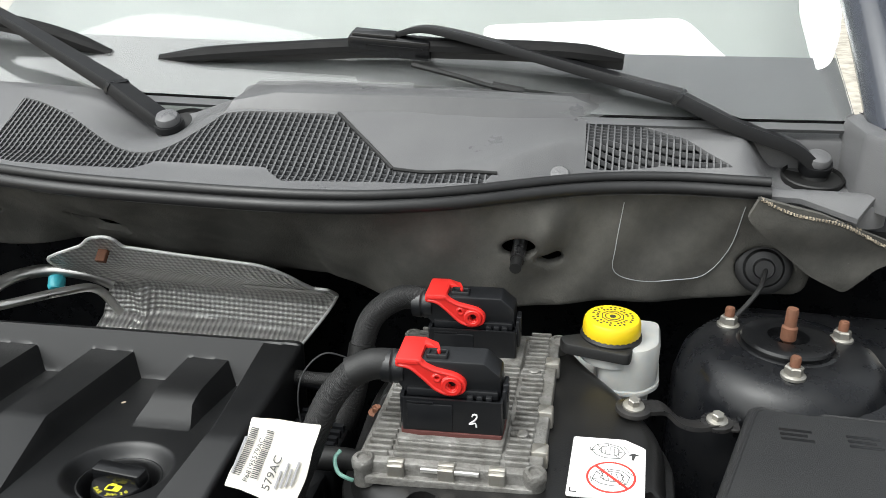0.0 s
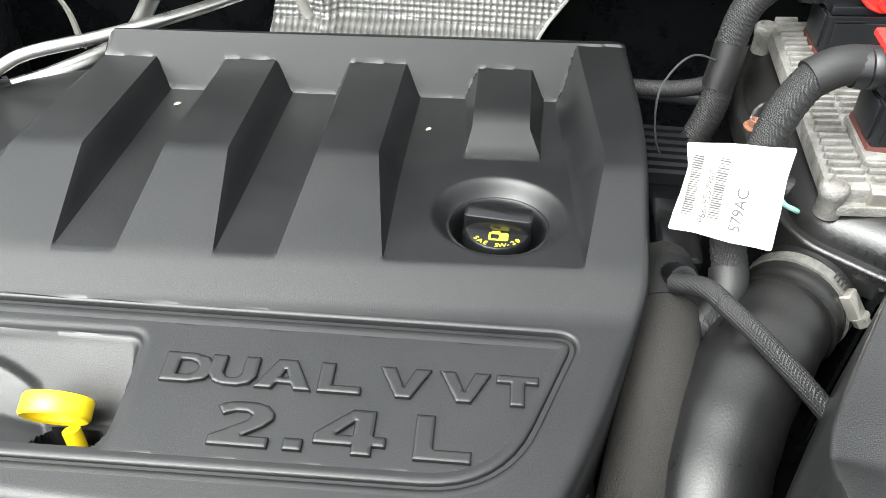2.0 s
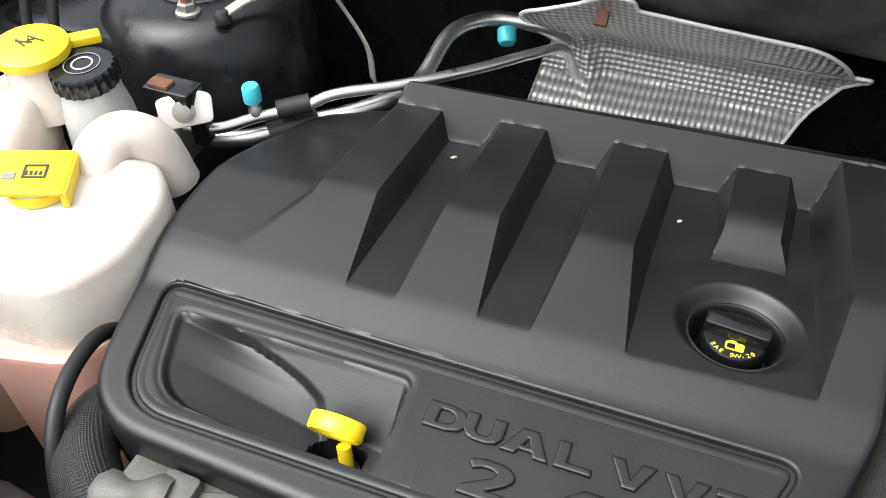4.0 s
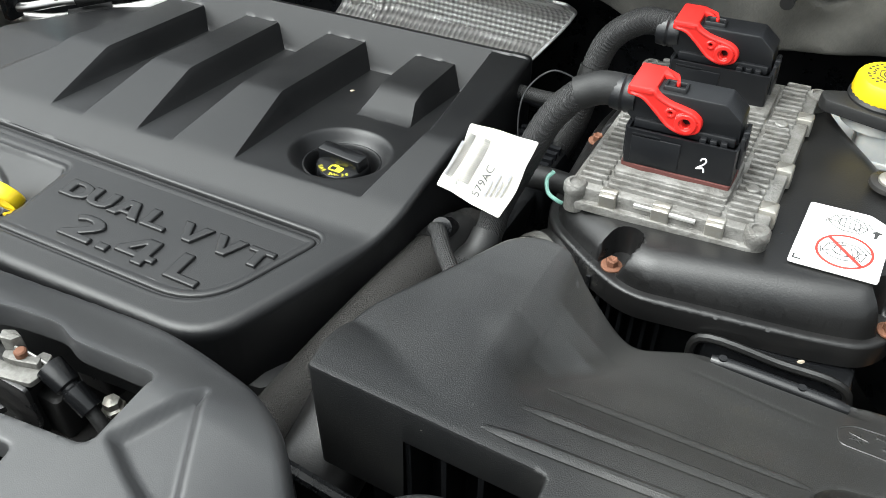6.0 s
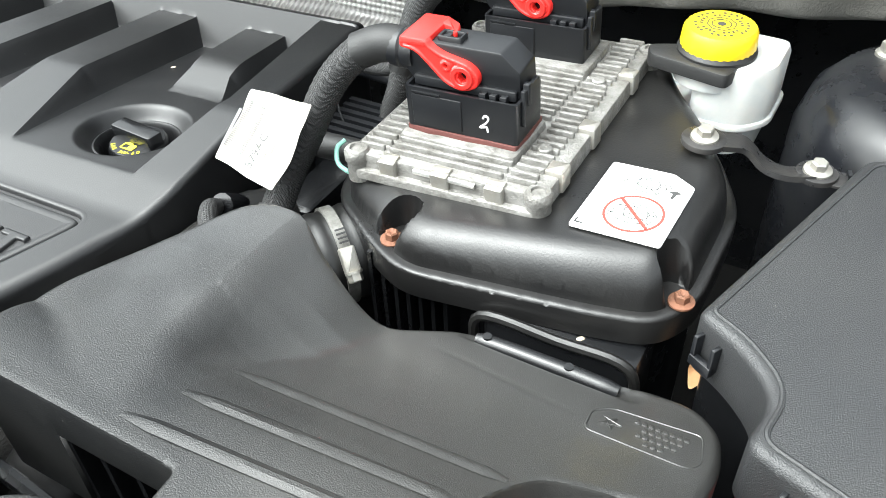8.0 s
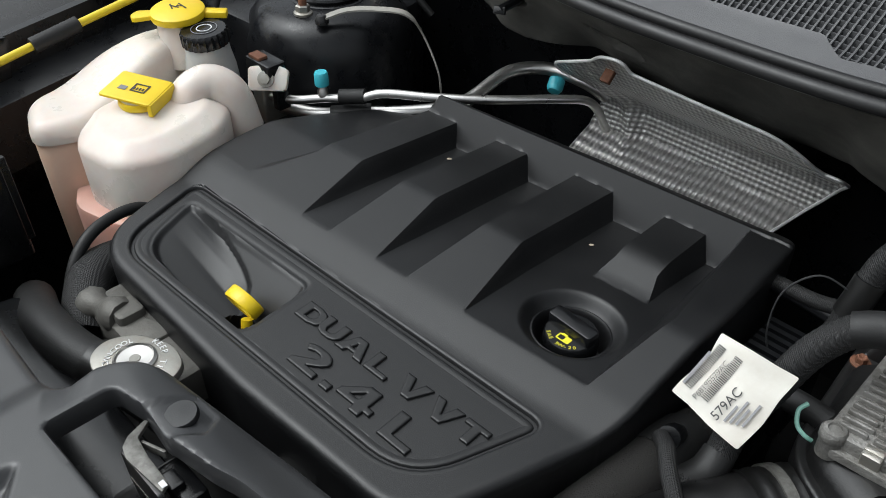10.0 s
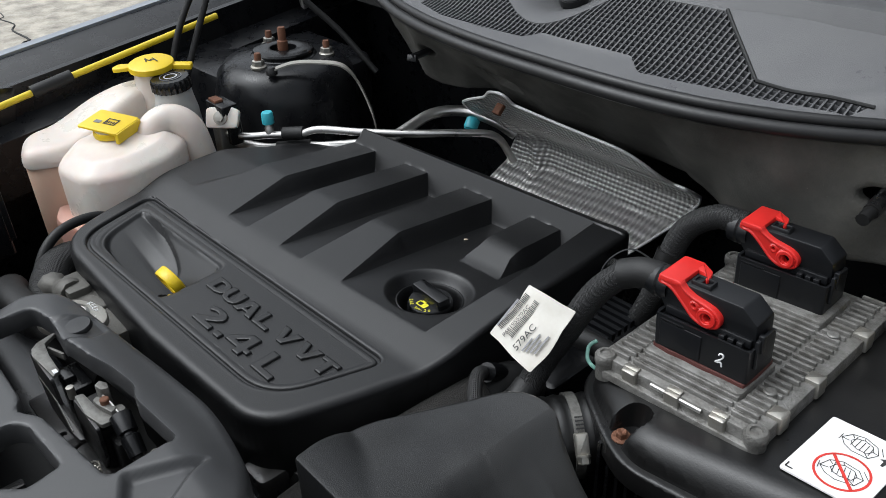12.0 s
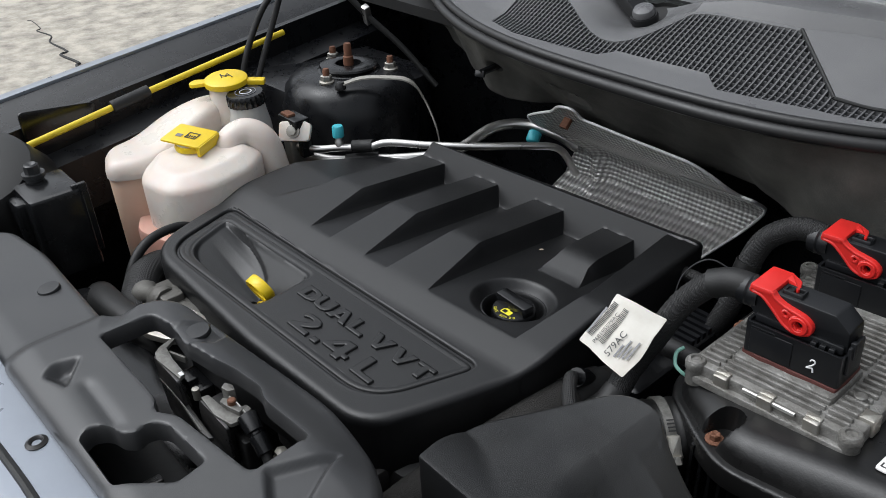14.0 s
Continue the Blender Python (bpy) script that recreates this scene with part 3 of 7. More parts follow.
part("shell", moulded([COVER], cover_height, 0.0018, lambda x, y, z: 0.775, folds), cover_plastic, engine_cover, sharp=33)
bead_v, bead_f = [], []
BEAD = [(-0.0065, -0.0002), (-0.003, 0.0003), (-0.001, 0.0), (0.0, -0.001), (0.0008, -0.0042), (0.0038, -0.0042), (0.0046, -0.0026), (0.0058, -0.0019), (0.009, -0.002), (0.0132, -0.0028)]
for k, (bx, by) in enumerate(PANEL):
    ahead, back = PANEL[(k + 1) % len(PANEL)], PANEL[k - 1]
    side = Vector((-(ahead[1] - back[1]), ahead[0] - back[0])).normalized()
    for off, up in BEAD:
        yy = by + side.y * off
        bead_v.append((bx + side.x * off, yy, 0.86 + 0.03 * (yy - 0.40) + up))
nb = len(BEAD)
for k in range(len(PANEL)):
    a, b = k * nb, (k + 1) % len(PANEL) * nb
    for j in range(nb - 1):
        bead_f.append([a + j, b + j, b + j + 1, a + j + 1])
part("panel_bead", (bead_v, bead_f), cover_plastic, engine_cover, sharp=60)
GLYPHS = {
    "D": ([(0, 0), (0.55, 0), (0.85, 0.12), (1, 0.4), (1, 0.6), (0.85, 0.88), (0.55, 1), (0, 1)], [(0.3, 0.25), (0.3, 0.75), (0.5, 0.75), (0.64, 0.66), (0.7, 0.5), (0.64, 0.34), (0.5, 0.25)]),
    "U": ([(0, 1), (0, 0.35), (0.12, 0.1), (0.35, 0), (0.65, 0), (0.88, 0.1), (1, 0.35), (1, 1), (0.69, 1), (0.69, 0.4), (0.6, 0.25), (0.4, 0.25), (0.31, 0.4), (0.31, 1)],),
    "A": ([(0, 0), (0.31, 0), (0.37, 0.19), (0.63, 0.19), (0.69, 0), (1, 0), (0.67, 1), (0.33, 1)], [(0.43, 0.38), (0.57, 0.38), (0.5, 0.66)]),
    "L": ([(0, 0), (1, 0), (1, 0.25), (0.33, 0.25), (0.33, 1), (0, 1)],),
    "V": ([(0.36, 0), (0.64, 0), (1, 1), (0.69, 1), (0.5, 0.36), (0.31, 1), (0, 1)],),
    "T": ([(0.33, 0), (0.67, 0), (0.67, 0.74), (1, 0.74), (1, 1), (0, 1), (0, 0.74), (0.33, 0.74)],),
    "2": ([(0, 0), (1, 0), (1, 0.23), (0.55, 0.23), (0.86, 0.46), (1, 0.64), (1, 0.78), (0.88, 0.93), (0.66, 1), (0.34, 1), (0.12, 0.94), (0.02, 0.86), (0.14, 0.68), (0.34, 0.77), (0.54, 0.77), (0.64, 0.7), (0.58, 0.58), (0, 0.2)],),
    ".": ([(0, 0), (1, 0), (1, 1), (0, 1)],),
    "4": ([(0.54, 0), (0.82, 0), (0.82, 0.2), (1, 0.2), (1, 0.42), (0.82, 0.42), (0.82, 1), (0.5, 1), (0, 0.42), (0, 0.2), (0.54, 0.2)], [(0.3, 0.42), (0.54, 0.42), (0.54, 0.74)]),
}
for word, x, y, w, h in (("D", -0.2345, 0.4205, 0.033, 0.0225), ("U", -0.2045, 0.4213, 0.031, 0.0225), ("A", -0.174, 0.422, 0.0365, 0.0225), ("L", -0.134, 0.423, 0.0275, 0.0225), ("V", -0.0965, 0.424, 0.033, 0.0225),
                         ("V", -0.0585, 0.425, 0.0325, 0.0225), ("T", -0.0225, 0.426, 0.0265, 0.0225), ("2", -0.191, 0.3793, 0.0365, 0.031), (".", -0.1455, 0.3805, 0.0115, 0.008), ("4", -0.1285, 0.381, 0.0435, 0.031), ("L", -0.0685, 0.3825, 0.0345, 0.031)):
    lines = [[(a * w, b * h) for a, b in line] for line in GLYPHS[word]]
    part("raised_letter", moved(moulded(lines, lambda gx, gy, d: 0.0028 - bullnose(d, 0.0007), 0.0016, 0.005),
                                pose(x, y, 0.8575 + 0.03 * (y - 0.4), 1.7, 0, 1.5)), cover_plastic, engine_cover, sharp=50)

oil_cap = thing("oil_filler_cap", "black ribbed oil filler cap with yellow symbol in the cover's well", "filler cap")
WX, WY = WELL
part("cap_body", moved(lathe([(0.0, 0), (0.027, 0), (0.0275, 0.012), (0.0265, 0.0205), (0.025, 0.022), (0.0, 0.022)], 40, 20, 0.012), pose(WX, WY, 0.831)), gloss_plastic, oil_cap)
part("grip", moved(prism(rounded(rect(-0.0262, -0.0065, 0.0262, 0.0105), 0.004, 4), 0.0, 0.0125, 0.002), pose(WX, WY, 0.853, 0, 0, -4)), gloss_plastic, oil_cap)
for k, ch in enumerate("SAE 5W-20"):
    if ch != " ":
        a = radians(270 + (k - 4) * 11.5)
        lettering("grade_print", ch, 0.0058, yellow_ink, oil_cap, pose(WX + 0.0238 * math.cos(a), WY + 0.0238 * math.sin(a), 0.8532, 0, 0, math.degrees(a) + 90), depth=0.0001, wide=1.1, align="CENTER")
symbol = moulded([rounded(rect(-0.0075, -0.004, 0.0075, 0.0045), 0.0018, 3), rounded(rect(-0.006, -0.0025, 0.0005, 0.003), 0.0008, 2)], lambda x, y, d: 0.0003 + 0 * x, 0.0011, 0.0003)
part("oil_symbol", moved(symbol, pose(WX + 0.001, WY - 0.0128, 0.8533)), yellow_ink, oil_cap)
part("oil_symbol", moved(prism(rounded(rect(-0.005, 0.0045, 0.001, 0.006), 0.0004, 2), 0, 0.0003), pose(WX + 0.001, WY - 0.0128, 0.8533)), yellow_ink, oil_cap)

dipstick = thing("dipstick", "yellow loop handle of the oil dipstick in the cover", "dipstick")
DX, DY = -0.297, 0.402
loop = lathe([(0.0172, -0.006), (0.0212, -0.0072), (0.0226, -0.0055), (0.0226, 0.0055), (0.0212, 0.0072), (0.0172, 0.006), (0.0172, -0.006)], 44)
part("handle_loop", moved((loop[0], loop[1][:-2]), Matrix.Translation((DX, DY, 0.845)) @ Vector((-0.04, 0.93, 0.36)).to_track_quat("Z", "Y").to_matrix().to_4x4() @ Matrix.Diagonal((1, 0.8, 1, 1))), yellow_plastic, dipstick)
part("stem", tube([(DX + 0.006, DY - 0.004, 0.828), (DX + 0.01, DY - 0.01, 0.81), (DX + 0.012, DY - 0.016, 0.785)], 0.006, 10), yellow_plastic, dipstick)
part("tube_collar", moved(lathe([(0.0, 0), (0.014, 0), (0.015, 0.008), (0.0, 0.009)], 20), pose(DX + 0.008, DY - 0.016, 0.8)), rubber, dipstick, "black rubber collar")

# ---- engine control module on the air box ----
module = thing("engine_control_module", "cast aluminium engine control module with cooling fins on the air box", "control module")
MX0, MX1, MY0, MY1, MZ = 0.203, 0.3695, 0.61, 0.86, 0.901


part("housing", moved(prism(rounded(rect(MX0, MY0, MX1, MY1), 0.008, 4), -0.012, 0.003, 0.002), pose(0, 0, 0.901)), cast, module)
for y0, y1, top in ((0.638, 0.7, 0.0098), (0.781, 0.8435, 0.0105)):
    part("plug_pad", moved(prism(rounded(rect(MX0 + 0.03, y0, MX0 + 0.1305, y1), 0.006, 4), -0.002, top, 0.003), pose(0, 0, 0.901)), cast, module)
fins = []
for i in range(28):
    y = MY0 + 0.011 + i * 0.0088
    z = MZ + 0.003 + random.uniform(-0.0005, 0.0005)
    cut = random.uniform(0, 0.003)
    fins.append((block(MX0 + 0.004 + cut, y - 0.0021, z - 0.004, MX0 + 0.03 - cut, y + 0.0021, z + 0.0042, 0.0015, 0.0014), y))
    fins.append((block(MX0 + 0.131 + cut, y - 0.0021, z - 0.004, MX1 - 0.013 + cut, y + 0.0021, z + 0.0042, 0.0015, 0.0014), y))
    if y < 0.645 or 0.705 < y < 0.785:
        fins.append((block(MX0 + 0.032, y - 0.0021, z - 0.004, MX0 + 0.1295, y + 0.0021, z + 0.0042, 0.0015, 0.0014), y))
for f, _ in fins:
    part("fin", f, cast, module)
part("bottom_plate", moved(prism(rounded(rect(MX0 + 0.004, MY0 - 0.006, MX1 - 0.004, MY1 + 0.004), 0.006, 4), -0.017, -0.009, 0.002), pose(0, 0, 0.901)), cast, module)
for x in (MX0 + 0.037, MX0 + 0.083, MX0 + 0.128):
    y = MY0 - 0.002
    part("edge_clip", moved(joined(block(-0.0075, -0.003, -0.013, 0.0075, 0.004, 0.0035, 0.0015, 0.0015), block(-0.0075, 0.002, 0.001, 0.0075, 0.0085, 0.0045, 0.001, 0.001)), pose(x, y, MZ, 8)), zinc, module, "bright steel edge clip")
for y in (MY0 + 0.035, MY0 + 0.098, MY0 + 0.19):
    part("edge_clip", moved(joined(block(-0.012, -0.008, -0.012, 0.003, 0.008, 0.005, 0.002, 0.002)), pose(MX1, y, MZ + 0.002)), zinc, module, "bright steel edge clip")
for x, y in ((MX0 + 0.006, MY0 + 0.003), (MX1 - 0.006, MY0 + 0.004), (MX0 - 0.002, MY1 - 0.012), (MX1 - 0.002, MY1 - 0.008)):
    part("mounting_lug", moved(lathe([(0.0, -0.022), (0.0098, -0.022), (0.0092, -0.006), (0.0105, -0.004), (0.0105, 0.003), (0.0088, 0.0052), (0.0055, 0.0058), (0.005, 0.0036), (0.0, 0.0036)], 20), pose(x, y, MZ)), cast, module)


for y in (MY0 + 0.052, MY0 + 0.165):
    part("fin_boss", moved(lathe([(0.0, -0.002), (0.0062, -0.002), (0.0058, 0.0085), (0.0045, 0.0095), (0.0, 0.0095)], 14), pose(MX1 - 0.022, y, MZ)), cast, module)
part("seam_bead", tube([(MX0 + 0.06, MY0 - 0.001, 0.9), (MX0 + 0.085, MY0 - 0.0015, 0.9005), (MX0 + 0.112, MY0 - 0.001, 0.9)], 0.0022, 8, 5), clip_metal, module, "smeared bright bead")
MODULE_TURN = Matrix.Translation((MX0, MY0, 0.901)) @ pose(0, 0, 0, 0, -2.9, 0) @ Matrix.Translation((-MX0, -MY0, -0.901))
module.matrix_basis = MODULE_TURN


def fitted_plug(name, mark):
    """A module plug: the lower left corner of its front face at the origin."""
    p = thing(name, "black locking plug with a red lever on the control module", "connector", "module plugs")
    part("gasket", prism(rounded([(-0.0012, 0.001), (0.018, -0.0022), (0.03, -0.0012), (0.052, -0.0024), (0.072, -0.0014), (0.093, -0.0022), (0.0945, 0.02), (0.094, 0.0485), (-0.001, 0.048)], 0.002, 2), -0.006, 0.0012, 0.001), gasket_red, p, "dull red gasket")
    shell = moulded([rounded(rect(0, 0, 0.0935, 0.047), 0.003, 3), rounded(rect(0.0022, 0.0022, 0.0913, 0.0448), 0.002, 3)], lambda x, y, d: 0.0352 + 0 * x, 0.0011, 0.0342)
    part("shroud", joined(shell, block(0.002, 0.002, 0.001, 0.0915, 0.045, 0.031, 0.002, 0.001)), connector_plastic, p)
    part("latch_tab", block(0.0925, 0.008, 0.014, 0.0965, 0.036, 0.043, 0.0015, 0.001), connector_plastic, p)
    part("latch_tab", block(0.0928, 0.012, 0.03, 0.098, 0.018, 0.047, 0.001, 0.0008), connector_plastic, p)
    part("front_plate", block(0.006, -0.0012, 0.004, 0.048, 0.001, 0.03, 0.001, 0.0005), connector_plastic, p)
    part("front_rib", block(0.006, -0.0014, 0.031, 0.03, 0.001, 0.0322, 0, 0), connector_plastic, p)
    part("side_plate", block(-0.002, 0.006, 0.004, 0.001, 0.042, 0.034, 0.001, 0.0005), connector_plastic, p)
    hood = [(0.003, 0.033), (-0.0045, 0.042), (-0.0045, 0.06), (0.002, 0.0675), (0.076, 0.0675), (0.0905, 0.0545), (0.0915, 0.033)]
    side = prism(rounded(hood, [0, 0.002, 0.004, 0.003, 0.002, 0.002, 0], 3), 0, 0.0285, 0.0018)
    part("cover_hood", moved(side, Matrix.Translation((0, 0.041, 0)) @ pose(0, 0, 0, 90, 0, 0)), connector_plastic, p)
    part("hood_step", block(0.004, 0.0085, 0.033, 0.089, 0.014, 0.0405, 0.002, 0.0012), connector_plastic, p)
    for k in range(3):
        part("catch", block(0.061 + k * 0.0085, 0.0035, 0.032, 0.0665 + k * 0.0085, 0.0085, 0.0378, 0.0006, 0.0006), connector_plastic, p)
    slot = moulded([rounded(rect(0.022, 0.017, 0.042, 0.03), 0.002, 3), rounded(rect(0.025, 0.0195, 0.0395, 0.0275), 0.001, 3)], lambda x, y, d: 0.0715 - bullnose(d, 0.0008), 0.0012, 0.006)
    part("top_ridge", joined(slot, block(0.0245, 0.019, 0.066, 0.031, 0.028, 0.0702, 0.001, 0.0008)), connector_plastic, p)
    part("cable_exit", moved(lathe([(0.0, 0), (0.0155, 0), (0.016, 0.009), (0.0148, 0.011), (0.016, 0.013), (0.0148, 0.022), (0.0, 0.022)], 22), Matrix.Translation((0.001, 0.026, 0.052)) @ pose(0, 0, 0, 0, -90, 0)), connector_plastic, p)
    arm = rounded([(-0.0045, 0.0695), (-0.0045, 0.063), (0.008, 0.062), (0.021, 0.05), (0.032, 0.0385), (0.047, 0.0342), (0.0595, 0.04), (0.0605, 0.05), (0.053, 0.057), (0.043, 0.0595), (0.031, 0.062), (0.021, 0.0675), (0.0185, 0.0715)],
                  [0.003, 0.003, 0.006, 0.01, 0.01, 0.011, 0.01, 0.009, 0.008, 0.008, 0.006, 0.004, 0.003], 5)
    hole = [(0.047 + 0.0036 * math.cos(a * math.pi / 3 + 0.3), 0.0468 + 0.0044 * math.sin(a * math.pi / 3 + 0.3)) for a in range(6)]
    pin = ring(0.0335, 0.0535, 0.0016, 10)
    flat = moulded([arm, hole, pin], lambda x, y, d: 0.0068 - bullnose(d, 0.0016) * 0.8 - 0.0012 * ramp((d - 0.0022) / 0.001) * (np.hypot(x - 0.047, y - 0.0468) > 0.0095), 0.0009, 0.0062)
    part("lever_arm", moved(flat, Matrix.Translation((0, 0.0125, 0)) @ pose(0, 0, 0, 90, 0, 0)), red_plastic, p, "red locking lever")
    boss = lathe([(0.0052, 0.0), (0.0092, 0.0), (0.0092, 0.0012), (0.0086, 0.0018), (0.0058, 0.0018), (0.0052, 0.0012), (0.0052, 0.0)], 24)
    part("lever_boss", moved((boss[0], boss[1][:-2]), Matrix.Translation((0.047, 0.0056, 0.0468)) @ pose(0, 0, 0, 90, 0, 0)), red_plastic, p)
    part("lever_bridge", joined(block(-0.0045, 0.0058, 0.0672, 0.0185, 0.05, 0.0718, 0.003, 0.0018),
                                moved(prism(rounded([(0.012, 0.038), (0.026, 0.0335), (0.033, 0.024), (0.0345, 0.0275), (0.03, 0.041), (0.014, 0.051)], 0.002, 3), 0.0, 0.0042, 0.0014), pose(0, 0, 0.0675))), red_plastic, p)
    if mark:
        stroke = [(0.067 + 0.7 * (a - 0.067), 0.0155 + 0.7 * (b - 0.0155)) for a, b in [(0.0655, 0.0215), (0.0672, 0.0245), (0.071, 0.0245), (0.0718, 0.021), (0.069, 0.0165), (0.0645, 0.0125), (0.062, 0.0102), (0.0655, 0.0108), (0.0695, 0.0115), (0.071, 0.006)]]
        part("pen_mark", tube([(x, -0.0004, z) for x, z in stroke], 0.0008, 6, 5), chalk, p, "white paint-pen figure 2")
    return p


plug = fitted_plug("module_plug", True)
plug.matrix_basis = pose(0.2368, 0.6468, 0.9158, 0, -2.2, 1.5)
plug_far = fitted_plug("module_plug", False)
plug_far.matrix_basis = pose(0.2325, 0.7905, 0.9102, 0, -2.2, 1.5)


def braided(points, r):
    """Corrugated, braid-covered sleeve."""
    return tube(points, lambda t: r * (0.9 + 0.014 * math.sin(t * 330)), 18, 40)


harness = thing("wiring_harness", "thick black braided wiring harness with a white tag", "wiring harness", "module harnesses")
part("sleeve", braided([(0.224, 0.674, 0.968), (0.194, 0.668, 0.966), (0.168, 0.648, 0.94), (0.152, 0.622, 0.895), (0.142, 0.6, 0.862), (0.143, 0.568, 0.838), (0.125, 0.545, 0.815), (0.09, 0.55, 0.77)], 0.0148), weave, harness)
part("tape_wrap", tube([(0.225, 0.6745, 0.968), (0.203, 0.67, 0.968), (0.183, 0.663, 0.96)], 0.0148, 16, 10), rubber, harness, "shiny black tape")
part("tape_wrap", tube([(0.143, 0.578, 0.845), (0.141, 0.562, 0.834), (0.127, 0.547, 0.817)], 0.0148, 16, 10), rubber, harness, "shiny black tape")
harness_far = thing("wiring_harness", "thick black braided wiring harness curving down behind the cover", "wiring harness", "module harnesses")
part("sleeve", braided([(0.222, 0.819, 0.966), (0.192, 0.813, 0.966), (0.165, 0.8, 0.945), (0.155, 0.785, 0.905), (0.15, 0.77, 0.86), (0.13, 0.76, 0.8)], 0.0148), weave, harness_far)
part("tape_wrap", tube([(0.157, 0.788, 0.918), (0.155, 0.782, 0.9), (0.152, 0.776, 0.88)], 0.0147, 16, 8), satin_plastic, harness_far, "shiny black tape")
stub = thing("wiring_branch", "thin dark wiring branch taped to the harness", "wiring", "")
part("branch", tube([(0.155, 0.778, 0.885), (0.12, 0.785, 0.87), (0.07, 0.79, 0.865)], 0.008, 10), weave, stub)
part("loop_wire", tube([(0.15, 0.776, 0.905), (0.12, 0.765, 0.915), (0.098, 0.75, 0.89), (0.1, 0.735, 0.85), (0.115, 0.73, 0.82)], 0.001, 6), mount_rubber, stub, "thin grey wire")

# tag wrapped round the near harness
tag = thing("harness_tag", "creased white paper tag with barcodes and part numbers", "label")
o, u, v = Vector((0.0902, 0.5758, 0.8838)), Vector((0.0703, -0.0138, -0.0014)), Vector((0.0095, 0.05, 0.0455))
tn = u.cross(v).normalized()
TAG = Matrix.Translation(o) @ Matrix((u.normalized(), (v - u.normalized() * v.dot(u.normalized())).normalized(), tn)).transposed().to_4x4()
TW, TH = u.length, (v - u.normalized() * v.dot(u.normalized())).length


def tag_curl(x, y):
    return 0.004 * np.sin(x / TW * 3.1) + 0.0009 * np.sin(x * 130 + y * 60) + 0.0008 * np.sin(y * 150 - x * 70) + 0.006 * np.clip((y - 0.04) / 0.03, 0, 1) * x / TW


sheet_line = rounded([(0.0, 0.0), (TW * 0.25, 0.0008), (TW * 0.6, -0.001), (TW, -0.0005), (TW + 0.001, TH * 0.4), (TW - 0.0005, TH * 0.75), (TW + 0.001, TH + 0.005), (TW * 0.75, TH + 0.002), (TW * 0.5, TH), (TW * 0.2, TH - 0.0025), (-0.0005, TH - 0.004), (0.004, TH * 0.68), (0.003, TH * 0.42), (0.001, TH * 0.2)], 0.002, 3)
part("paper_sheet", moved(moulded([sheet_line], lambda x, y, d: tag_curl(x, y), 0.002, 0.0006), TAG), tag_paper, tag)


def on_tag(x, y):
    return TAG @ Matrix.Translation((x, y, float(tag_curl(np.float64(x), np.float64(y))) + 0.0022))


for bx, by, n, h in ((0.006, 0.012, 26, 0.0075), (0.024, 0.013, 26, 0.0075)):
    for i in range(n):
        w = 0.0005 + 0.0006 * random.random()
        yy = by + i * 0.0017
        if yy < TH - 0.004:
            part("barcode_bar", moved(prism(rect(0, 0, h, w), 0, 0.0002), on_tag(bx, yy)), ink, tag)
lettering("part_number", "P68195579AC", 0.0072, ink, tag, on_tag(0.0225, 0.008) @ pose(0, 0, 0, 0, 0, 88), depth=0.0001, wide=0.95)
lettering("short_number", "579AC", 0.0115, ink, tag, on_tag(0.047, 0.006) @ pose(0, 0, 0.0016) @ pose(0, 0, 0, 0, 0, 88), depth=0.0001, wide=0.95)
for k in range(4):
    part("small_print", moved(prism(rect(0, 0, 0.002, 0.016 + 0.006 * (k % 2)), 0, 0.0002), on_tag(0.05 + k * 0.0042, 0.01 + k * 0.002)), grey_ink, tag)
part("small_print", moved(prism(rect(0, 0, 0.003, 0.034), 0, 0.0002), on_tag(0.0035, 0.012)), grey_ink, tag)

# ---- air box with its lid ----
RIM = rounded([(0.184, 0.606), (0.25, 0.562), (0.285, 0.545), (0.43, 0.5635), (0.47, 0.573), (0.488, 0.605), (0.49, 0.715), (0.455, 0.785), (0.41, 0.85), (0.385, 0.9), (0.2, 0.9), (0.17, 0.8)],
              [0.03, 0.02, 0.025, 0.02, 0.03, 0.03, 0.03, 0.03, 0.03, 0.02, 0.03, 0.05], 7)
LID_SCREWS = ((0.262, 0.5735, 0.8615), (0.477, 0.5985, 0.8685), (0.1838, 0.7455, 0.861))


def notch_way(sx, sy):
    """The direction in which a screw's notch runs into the lid."""
    return (1.0, 0.0) if sy > 0.7 else (0.447, 0.894) if sx < 0.4 else (-0.751, 0.661)



def lid_height(x, y, d):
    base = 0.8615 + 0.007 * np.clip((x - 0.25) / 0.25, 0, 1)
    top = 0.8835 + 0.086 * (x - 0.21)
    u = np.clip((d - 0.0085) / 0.027, 0, 1)
    lift = np.sqrt(np.maximum(1 - (1 - u) ** 2, 0)) * (top - base)
    for sx, sy, _ in LID_SCREWS:
        dx, dy = notch_way(sx, sy)
        along = np.clip((x - sx) * dx + (y - sy) * dy, -0.012, 0.012)
        r = np.hypot(x - sx - along * dx, y - sy - along * dy)
        lift = lift * ramp((r - 0.0105) / 0.0045)
    return base + lift - bullnose(d, 0.003)


def shrunk(line, by):
    """A closed outline moved inwards."""
    area = sum(a[0] * b[1] - b[0] * a[1] for a, b in zip(line, line[1:] + line[:1]))
    out = []
    for k, (px, py) in enumerate(line):
        t = Vector(line[(k + 1) % len(line)]) - Vector(line[k - 1])
        n = Vector((-t.y, t.x)).normalized() * (by if area > 0 else -by)
        out.append((px + n.x, py + n.y))
    return out + out[:1]


